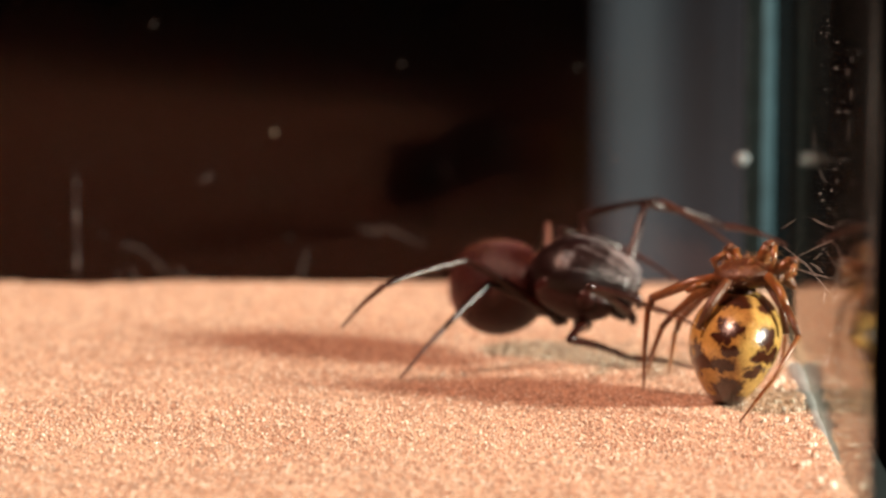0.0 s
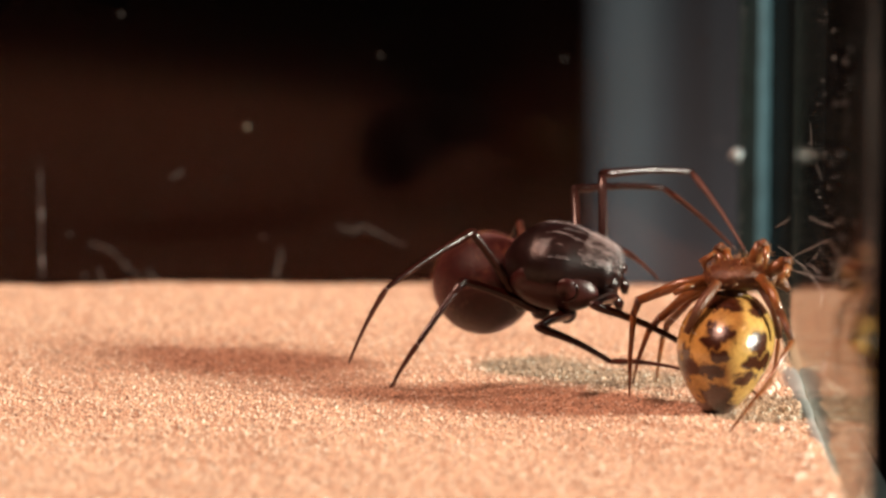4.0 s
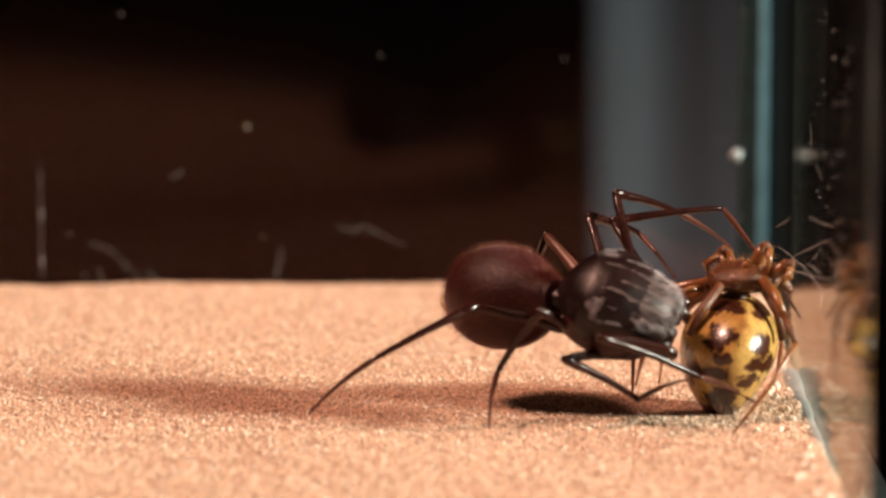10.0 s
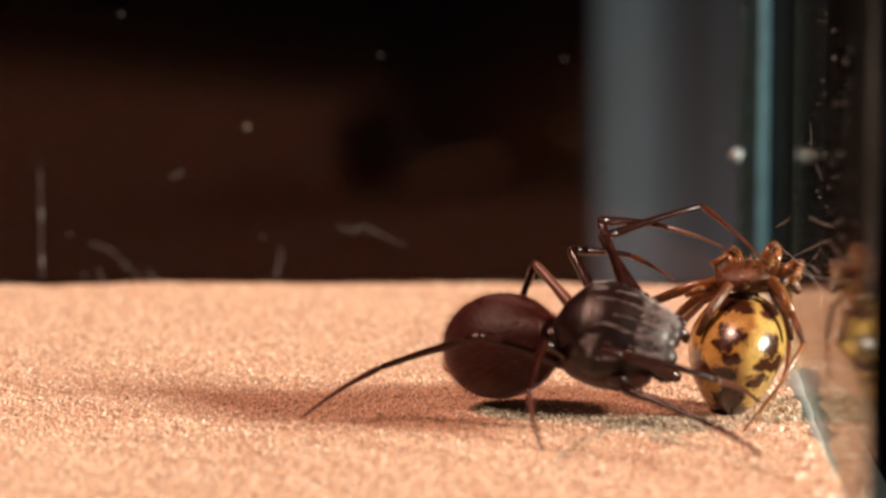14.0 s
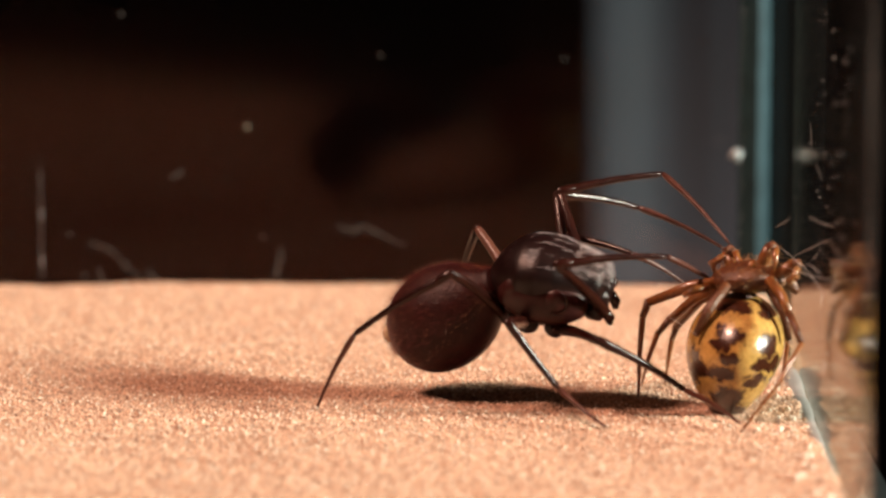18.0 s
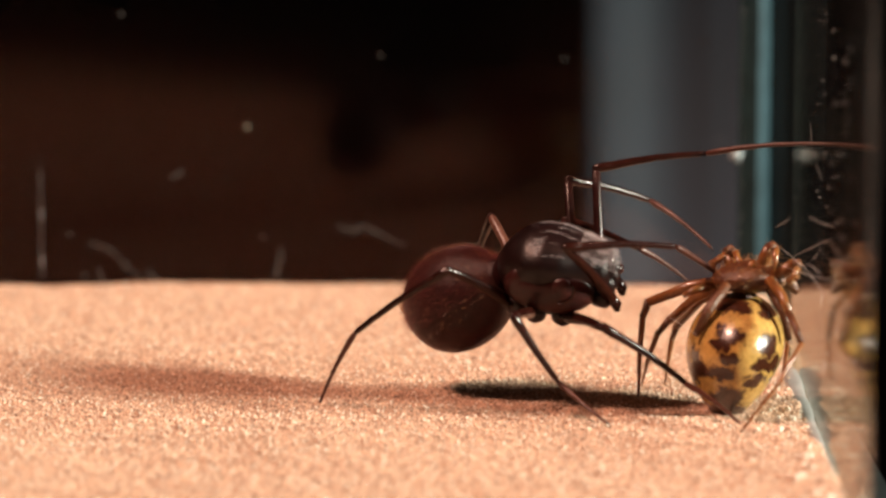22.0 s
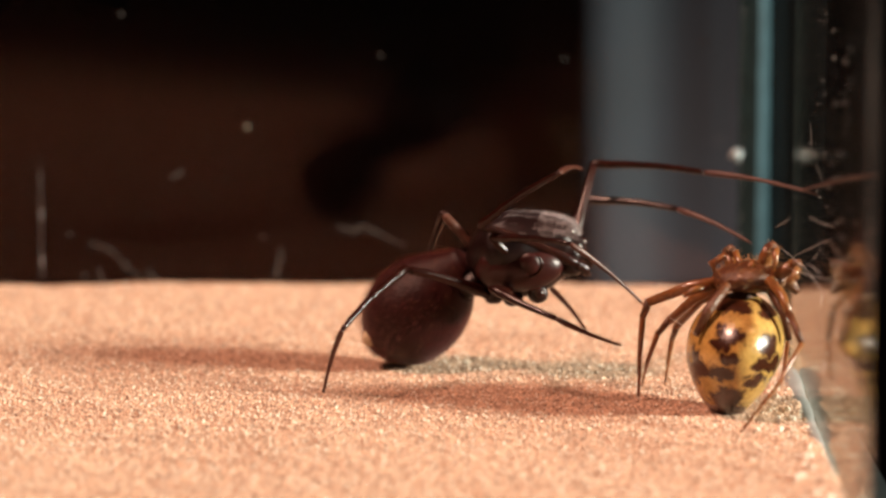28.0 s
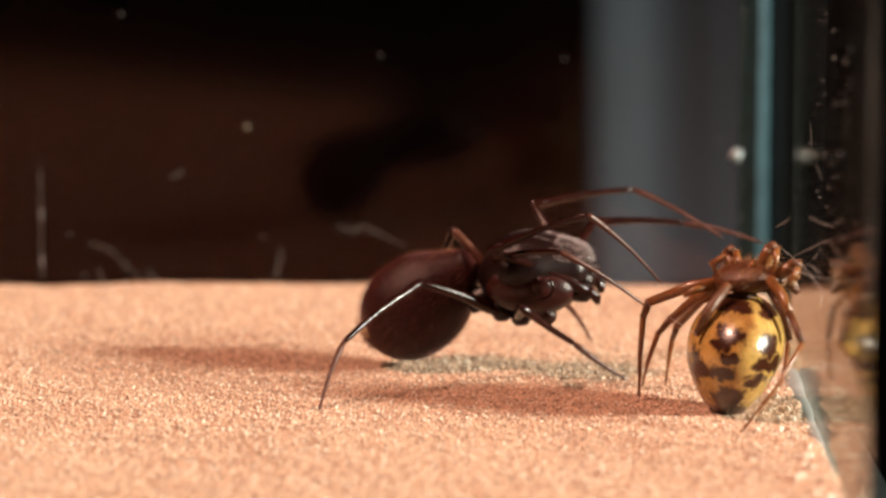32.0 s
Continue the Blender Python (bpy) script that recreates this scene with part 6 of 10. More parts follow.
        (28.5, mm(-1.102, -3.184, -0.559, 88.3, 3.6, -52.5)), (28.75, mm(-0.6, -3.268, -0.55, 88.9, 5.4, -46.8)),
        (29, mm(-0.091, -3.253, -0.572, 89.6, 7.1, -41.2)), (29.5, mm(0.776, -2.952, -0.6, 89.5, 4.7, -41.6)),
        (29.62, mm(0.681, -3.007, -0.604, 94.2, 15.4, -24.4)), (29.75, mm(0.584, -3.057, -0.608, 102.5, 24.7, -5.4)),
        (29.88, mm(0.485, -3.103, -0.615, 114.4, 31.3, 16)), (30, mm(0.385, -3.145, -0.622, 129, 33.9, 39.6)),
        (30.5, mm(0.547, -3.067, -0.584, 125.3, 37.6, 33.3)), (31, mm(0.428, -3.129, -0.623, 129.9, 35.4, 40.9)),
        (31.5, mm(0.227, -3.151, -0.479, 130.3, 35.7, 41.6)), (32, mm(-0.024, -3.171, -0.372, 133.3, 36.7, 46.5))])
    walk(limb['R3'][2], [
        (0, mm(-3.827, -3.144, -1.777, 0, 33.3, -114.5)), (0.33, mm(-3.749, -3.43, -1.592, -7.2, 44.7, -127.4)),
        (0.67, mm(-3.643, -3.709, -1.413, -21, 55.6, -146.6)), (1, mm(-3.51, -3.979, -1.24, -44.4, 64.5, -174.5)),
        (2, mm(-3.672, -3.978, -1.174, -61.9, 68, 166.4)), (3, mm(-3.728, -3.317, -1.639, -84.8, 63.7, 140.7)),
        (3.5, mm(-3.837, -3.171, -1.766, -94.6, 61.4, 129.5)), (3.9, mm(-3.803, -3.114, -2.051, -87.3, 64.8, 137.6)),
        (4.3, mm(-3.574, -2.768, -2.581, -35.7, 69.9, -169.1)), (4.7, mm(-3.06, -2.084, -2.824, 43.9, 38.8, -89.8)),
        (5.1, mm(-2.477, -1.432, -2.641, 51.7, 24.9, -75.2)), (5.5, mm(-2.206, -1.173, -2.458, 53, 23.9, -71.9)),
        (6, mm(-2.149, -1.339, -2.324, 52, 26.2, -74.2)), (7, mm(-1.997, -1.651, -2.263, 52.3, 21.5, -73.9)),
        (7.12, mm(-2.015, -1.755, -2.264, 56.8, 37.8, -67.3)), (7.25, mm(-2.034, -1.86, -2.262, 76.3, 62.8, -47)),
        (7.38, mm(-2.051, -1.966, -2.256, 162.7, 73.3, 39.2)), (7.5, mm(-2.068, -2.071, -2.246, -164.1, 61.9, 73.4)),
        (7.62, mm(-2.054, -1.972, -2.246, 162.4, 73.3, 36.1)), (7.75, mm(-2.039, -1.873, -2.244, 88.1, 61.9, -46.5)),
        (7.88, mm(-2.023, -1.775, -2.24, 75.9, 36.9, -66.5)), (8, mm(-2.007, -1.676, -2.233, 74.1, 19.2, -73.2)),
        (8.25, mm(-2.001, -2.502, -2.215, 75.8, 29.8, -70.2)), (8.5, mm(-1.987, -3.267, -1.878, 87.5, 57.7, -58.1)),
        (8.75, mm(-1.975, -3.861, -1.264, 156.6, 78.1, 11.2)), (9, mm(-1.971, -4.197, -0.449, -157.9, 72.4, 57.5)),
        (9.5, mm(-2.423, -4.251, 0.313, 105, 81, -43)), (9.62, mm(-2.553, -4.064, -0.291, 73.7, 64.3, -76.8)),
        (9.75, mm(-2.65, -3.716, -0.847, 75, 23.5, -82.5)), (9.88, mm(-2.705, -3.226, -1.315, 77, -7.4, -82)),
        (10, mm(-2.714, -2.623, -1.661, 76.6, -17.9, -80.1)), (10.25, mm(-2.494, -3.239, -1.215, 76.1, -28.2, -78.6)),
        (10.5, mm(-2.223, -3.66, -0.58, 74.5, -33.9, -75.6)), (10.75, mm(-1.931, -3.835, 0.175, 72.4, -33.7, -71.8)),
        (11, mm(-1.652, -3.738, 0.971, 70.7, -29.6, -68.5)), (12, mm(-1.911, -3.513, 1.818, 72.3, -22.3, -72.2)),
        (13, mm(-2.164, -3.196, 1.938, 72.3, -21.9, -72.2)), (14, mm(-1.87, -3.44, 1.966, 71, -21.5, -68.7)),
        (14.5, mm(-1.759, -3.444, 1.727, 71.7, -22.9, -70.5)), (15, mm(-1.574, -3.973, 1.418, 71.4, -17.7, -69.4)),
        (15.5, mm(-1.01, -4.929, 0.496, 71.4, -6.4, -67)), (16, mm(-0.29, -5.488, -0.678, 71.9, 5, -64.8)),
        (16.5, mm(0.065, -5.583, -1.261, 72.1, 10.1, -63.8)), (17, mm(0.58, -5.628, -1.338, 71.7, 11.8, -66.1)),
        (17.25, mm(0.895, -5.181, -1.734, 72.2, 5.1, -61.5)), (17.5, mm(1.089, -4.566, -2.039, 72.3, 1.7, -56.4)),
        (17.75, mm(1.138, -3.836, -2.22, 72.5, 2.3, -51.3)), (18, mm(1.032, -3.048, -2.253, 72.7, 3.2, -46.4)),
        (19, mm(0.81, -3.039, -2.214, 72.7, 2.5, -46.7)), (19.5, mm(0.388, -2.717, -2.187, 72.7, 1, -46.5)),
        (20, mm(0.167, -2.536, -2.217, 72.7, -0.7, -46.1)), (21, mm(0.292, -2.452, -2.28, 72.7, 3.5, -46.1)),
        (21.5, mm(0.547, -2.692, -2.413, 73, 8.2, -44.1)), (22, mm(0.733, -2.787, -2.584, 73.3, 9, -42.4)),
        (23, mm(0.815, -2.806, -2.694, 72.7, 9.4, -46.1)), (23.5, mm(0.865, -2.352, -2.635, 73.8, 18.7, -43.2)),
        (23.62, mm(1.241, -3.058, -2.655, 78.1, 18.7, -28.5)), (23.75, mm(1.461, -3.786, -2.511, 84.4, 23.5, -12.1)),
        (23.88, mm(1.509, -4.472, -2.222, 93.6, 31.9, 5.3)), (24, mm(1.383, -5.056, -1.822, 105.6, 41.1, 23.1)),
        (24.17, mm(1.624, -4.356, -2.386, 92.5, 30.3, -2.9)), (24.33, mm(1.623, -3.538, -2.795, 83.7, 21.4, -26.4)),
        (24.5, mm(1.385, -2.698, -3.006, 77.6, 16, -46.3)), (24.67, mm(1.541, -3.442, -2.987, 79.4, 18.2, -40.5)),
        (24.83, mm(1.531, -4.179, -2.814, 81.6, 22.4, -34.5)), (25, mm(1.353, -4.847, -2.507, 84.6, 30.2, -28.6)),
        (25.5, mm(1.302, -4.738, -2.471, 84.3, 34.7, -29.2)), (26, mm(1.273, -4.923, -2.191, 92.8, 40.6, -16.2)),
        (26.5, mm(1.128, -5.247, -1.526, 120.5, 46.8, 19.4)), (27, mm(0.874, -5.441, -0.825, 148.7, 41.1, 55.3)),
        (27.5, mm(0.725, -5.482, -0.505, 157.5, 35.4, 68.5)), (27.75, mm(1.149, -5.132, -0.897, 147.9, 34.6, 50.5)),
        (28, mm(1.421, -4.614, -1.27, 139.2, 31.3, 33.3)), (28.25, mm(0.981, -4.968, -1.002, 140.4, 31.3, 35.7)),
        (28.5, mm(0.47, -5.229, -0.722, 141.6, 31.2, 38)), (28.75, mm(1.161, -5.144, -0.793, 142.8, 29.5, 40.3)),
        (29, mm(1.839, -4.94, -0.892, 143.9, 27.8, 42.5)), (29.5, mm(2.702, -4.661, -0.812, 145.8, 21.6, 47.1)),
        (29.62, mm(2.95, -4.035, -1.291, 145, 24.1, 45.2)), (29.75, mm(2.921, -3.28, -1.688, 144.2, 26.6, 43.2)),
        (29.88, mm(2.607, -2.494, -1.957, 143.2, 29.1, 41.1)), (30, mm(2.036, -1.778, -2.064, 142.1, 31.5, 38.9)),
        (30.5, mm(2.256, -1.942, -2.161, 137.3, 36.6, 30)), (31, mm(2.02, -1.752, -2.121, 132, 34.3, 20.5)),
        (31.5, mm(1.798, -1.759, -1.986, 132.5, 36.5, 21.4)), (32, mm(1.403, -1.668, -1.916, 129.5, 37.3, 16.3))])
    walk(limb['R4'][0], [
        (0, mm(-1.181, -0.752, -1.181, 0, -23.3, -168)), (1, mm(-1.181, -0.752, -1.181, -3.1, -27.9, -160.2)),
        (2, mm(-1.181, -0.752, -1.181, 0.4, -24.1, -167.7)), (3, mm(-1.181, -0.752, -1.181, -3, -26.2, -159.4)),
        (3.25, mm(-1.181, -0.752, -1.181, -3.8, -39.8, -157.7)), (3.5, mm(-1.181, -0.752, -1.181, -5.7, -53.4, -155)),
        (5.5, mm(-1.181, -0.752, -1.181, -6.1, -50.4, -154.5)), (6, mm(-1.181, -0.752, -1.181, -9.8, -50.6, -149.7)),
        (7, mm(-1.181, -0.752, -1.181, -10.6, -42.8, -148.8)), (7.5, mm(-1.181, -0.752, -1.181, -11.3, -36.5, -147.8)),
        (8, mm(-1.181, -0.752, -1.181, -12.5, -37.4, -145.8)), (9, mm(-1.181, -0.752, -1.181, -5.1, -26.6, -158)),
        (9.25, mm(-1.181, -0.752, -1.181, -2.2, -21.8, -164.4)), (9.5, mm(-1.181, -0.752, -1.181, 0, -16.8, -170.3)),
        (10, mm(-1.181, -0.752, -1.181, -1, -11, -166.7)), (10.5, mm(-1.181, -0.752, -1.181, -0.8, -18.4, -167.9)),
        (11, mm(-1.181, -0.752, -1.181, -0.4, -25.9, -169.1)), (11.5, mm(-1.181, -0.752, -1.181, -0.6, -24.8, -168.8)),
        (12, mm(-1.181, -0.752, -1.181, -0.7, -23.7, -168.5)), (12.5, mm(-1.181, -0.752, -1.181, -0.6, -26.8, -168.8)),
        (13, mm(-1.181, -0.752, -1.181, -0.4, -29.9, -169.1)), (13.5, mm(-1.181, -0.752, -1.181, 0.8, -27.7, -171.7)),
        (14, mm(-1.181, -0.752, -1.181, 2, -25.5, -174.1)), (14.5, mm(-1.181, -0.752, -1.181, 1.2, -27, -172.3)),
        (14.9, mm(-1.181, -0.752, -1.181, -0.9, -28.7, -167.8)), (15.3, mm(-1.181, -0.752, -1.181, -6.3, -32, -156.5)),
        (15.7, mm(-1.181, -0.752, -1.181, -13.8, -34.6, -142.1)), (16.1, mm(-1.181, -0.752, -1.181, -20.7, -35.5, -129.5)),
        (16.5, mm(-1.181, -0.752, -1.181, -23.7, -35.4, -124.2)), (17, mm(-1.181, -0.752, -1.181, -23.4, -36.6, -124.8)),
        (18, mm(-1.181, -0.752, -1.181, -20.3, -35.5, -129.9)), (19, mm(-1.181, -0.752, -1.181, -18.1, -29.8, -133.7)),
        (19.5, mm(-1.181, -0.752, -1.181, -14.5, -20.6, -141.3)), (20, mm(-1.181, -0.752, -1.181, -13.5, -19.3, -144.1)),
        (21, mm(-1.181, -0.752, -1.181, -15.6, -21.9, -137.6)), (21.5, mm(-1.181, -0.752, -1.181, -14.7, -27.1, -140.3)),
        (22, mm(-1.181, -0.752, -1.181, -17.4, -30.3, -134.3)), (23, mm(-1.181, -0.752, -1.181, -16.9, -32, -135.3)),
        (23.5, mm(-1.181, -0.752, -1.181, -19.3, -33.7, -130.6)), (24, mm(-1.181, -0.752, -1.181, -23.5, -40.6, -123.5)),
        (24.5, mm(-1.181, -0.752, -1.181, -22.1, -39, -125.6)), (24.67, mm(-1.181, -0.752, -1.181, -19.6, -39.3, -129.6)),
        (24.83, mm(-1.181, -0.752, -1.181, -17, -39.5, -133.5)), (25, mm(-1.181, -0.752, -1.181, -14.5, -39.5, -137.5)),
        (25.5, mm(-1.181, -0.752, -1.181, -4.8, -38.9, -152.4)), (27.5, mm(-1.181, -0.752, -1.181, -8.1, -24.3, -147.4)),
        (27.62, mm(-1.181, -0.752, -1.181, -7.8, -24.8, -148.2)), (27.75, mm(-1.181, -0.752, -1.181, -7.5, -25.3, -149)),
        (27.88, mm(-1.181, -0.752, -1.181, -7.1, -25.7, -149.8)), (28, mm(-1.181, -0.752, -1.181, -6.8, -26.2, -150.5)),
        (28.5, mm(-1.181, -0.752, -1.181, -9.6, -27.3, -144.2)), (29, mm(-1.181, -0.752, -1.181, -10.9, -31.3, -141.4)),
        (29.5, mm(-1.181, -0.752, -1.181, -14.6, -28.6, -134.1)), (30, mm(-1.181, -0.752, -1.181, -16.7, -28.9, -129.7)),
        (30.5, mm(-1.181, -0.752, -1.181, -13.3, -28.8, -136.4)), (31, mm(-1.181, -0.752, -1.181, -16.2, -27.8, -130.3)),
        (31.5, mm(-1.181, -0.752, -1.181, -15.3, -26.2, -132.2)), (31.62, mm(-1.181, -0.752, -1.181, -13.8, -26.1, -135.5)),
        (31.75, mm(-1.181, -0.752, -1.181, -12.4, -26, -138.8)), (31.88, mm(-1.181, -0.752, -1.181, -10.9, -25.8, -142.1)),
        (32, mm(-1.181, -0.752, -1.181, -9.5, -25.5, -145.4))])
    walk(limb['R4'][1], [
        (0, mm(-3.791, -1.304, -0.032, 0, 6.4, -127.5)), (1, mm(-3.597, -1.62, 0.179, -0.1, 7, -128.1)),
        (2, mm(-3.773, -1.317, 0.004, 0.3, 2.6, -125.1)), (3, mm(-3.622, -1.668, 0.1, 0.2, 5.2, -126.7)),
        (3.25, mm(-3.246, -1.601, 0.677, 0.2, 11.9, -126.7)), (3.5, mm(-2.753, -1.485, 1.149, 0.2, 18.6, -126.7)),
        (5.5, mm(-2.852, -1.549, 1.058, 0.1, 17.6, -127.1)), (6, mm(-2.773, -1.683, 1.063, 0, 15.1, -127.6)),
        (7, mm(-3.004, -1.857, 0.792, 0.1, 16.2, -127)), (7.5, mm(-3.159, -1.996, 0.545, 1.7, 7.4, -121.4)),
        (8, mm(-3.088, -2.05, 0.584, 1.3, 10.4, -124.5)), (9, mm(-3.589, -1.725, 0.12, 1.7, -0.4, -122.5)),
        (9.25, mm(-3.779, -1.479, -0.103, 1.7, -11.3, -123.3)), (9.5, mm(-3.923, -1.22, -0.343, 1.9, -22.1, -124.2)),
        (10, mm(-3.957, -1.406, -0.629, 3.4, -1.2, -127.5)), (10.5, mm(-3.876, -1.331, -0.263, 3.6, 9.5, -137.7)),
        (11, mm(-3.748, -1.245, 0.087, 1.8, 19.9, -148.6)), (11.5, mm(-3.769, -1.263, 0.036, 0, 24, -153.9)),
        (12, mm(-3.789, -1.281, -0.015, -2.4, 27.9, -159.6)), (12.5, mm(-3.725, -1.255, 0.128, -1.6, 18.6, -158)),
        (13, mm(-3.654, -1.227, 0.268, -1.2, 9.4, -156.6)), (13.5, mm(-3.725, -1.125, 0.171, -2, 21.5, -161.5)),
        (14, mm(-3.789, -1.021, 0.07, -4.3, 33.5, -167.4)), (14.5, mm(-3.746, -1.1, 0.138, -1.4, 31.9, -162.3)),
        (14.9, mm(-3.672, -1.291, 0.213, -2.4, 33.1, -164.2)), (15.3, mm(-3.439, -1.735, 0.36, -5, 35.7, -168.9)),
        (15.7, mm(-3.067, -2.221, 0.47, -8.5, 38.6, -174.9)), (16.1, mm(-2.687, -2.577, 0.504, -11.9, 40.8, 179.6)),
        (16.5, mm(-2.513, -2.71, 0.502, -13.5, 41.6, 177.3)), (17, mm(-2.51, -2.667, 0.552, -9, 44.8, -176.1)),
        (18, mm(-2.697, -2.566, 0.506, -8.1, 42.9, -174.8)), (19, mm(-2.922, -2.574, 0.264, -9, 43.5, -176.1)),
        (19.5, mm(-3.303, -2.454, -0.161, -8.3, 44.3, -175.2)), (20, mm(-3.4, -2.361, -0.219, -6.6, 44.3, -172.7)),
        (21, mm(-3.173, -2.569, -0.099, -4.6, 41, -169.8)), (21.5, mm(-3.171, -2.403, 0.142, -5, 43.2, -170.4)),
        (22, mm(-2.933, -2.548, 0.283, -11, 43.3, -179.2)), (23, mm(-2.932, -2.485, 0.358, -13.6, 41, 176.9)),
        (23.5, mm(-2.754, -2.587, 0.43, -14.7, 40.6, 175.3)), (24, mm(-2.397, -2.59, 0.711, -16.7, 39, 172.2)),
        (24.5, mm(-2.496, -2.586, 0.649, -20.4, 36.9, 166.2)), (24.67, mm(-2.613, -2.484, 0.66, -22.7, 37.1, 162.3)),
        (24.83, mm(-2.725, -2.378, 0.665, -25, 37.1, 158.5)), (25, mm(-2.834, -2.267, 0.666, -27.3, 37.1, 154.6)),
        (25.5, mm(-3.185, -1.8, 0.642, -26, 41.9, 156.8)), (27.5, mm(-3.414, -2.177, 0.012, -26.9, 39, 155.5)),
        (27.62, mm(-3.424, -2.142, 0.035, -10.4, 40, 179.9)), (27.75, mm(-3.433, -2.106, 0.058, 4.9, 35.9, -156.7)),
        (27.88, mm(-3.442, -2.07, 0.08, 16.4, 27.9, -136.6)), (28, mm(-3.45, -2.033, 0.103, 23.7, 17.5, -119.6)),
        (28.5, mm(-3.276, -2.262, 0.149, 24.4, 19.9, -117.5)), (29, mm(-3.122, -2.3, 0.326, 25.3, 21.4, -114.7)),
        (29.5, mm(-2.957, -2.582, 0.209, 25, 22.5, -115.6)), (30, mm(-2.805, -2.709, 0.224, 23.6, 21, -119.1)),
        (30.5, mm(-3.027, -2.506, 0.217, 24.3, 22.1, -117.3)), (31, mm(-2.843, -2.712, 0.173, 23.2, 18.6, -120.3)),
        (31.5, mm(-2.933, -2.682, 0.1, 23.4, 14.5, -119.9)), (31.62, mm(-3.043, -2.579, 0.097, 23, 15.7, -121.4)),
        (31.75, mm(-3.148, -2.471, 0.091, 22.5, 16.8, -123)), (31.88, mm(-3.247, -2.358, 0.081, 22.1, 17.9, -124.6)),
        (32, mm(-3.341, -2.24, 0.068, 21.6, 19, -126.2))])
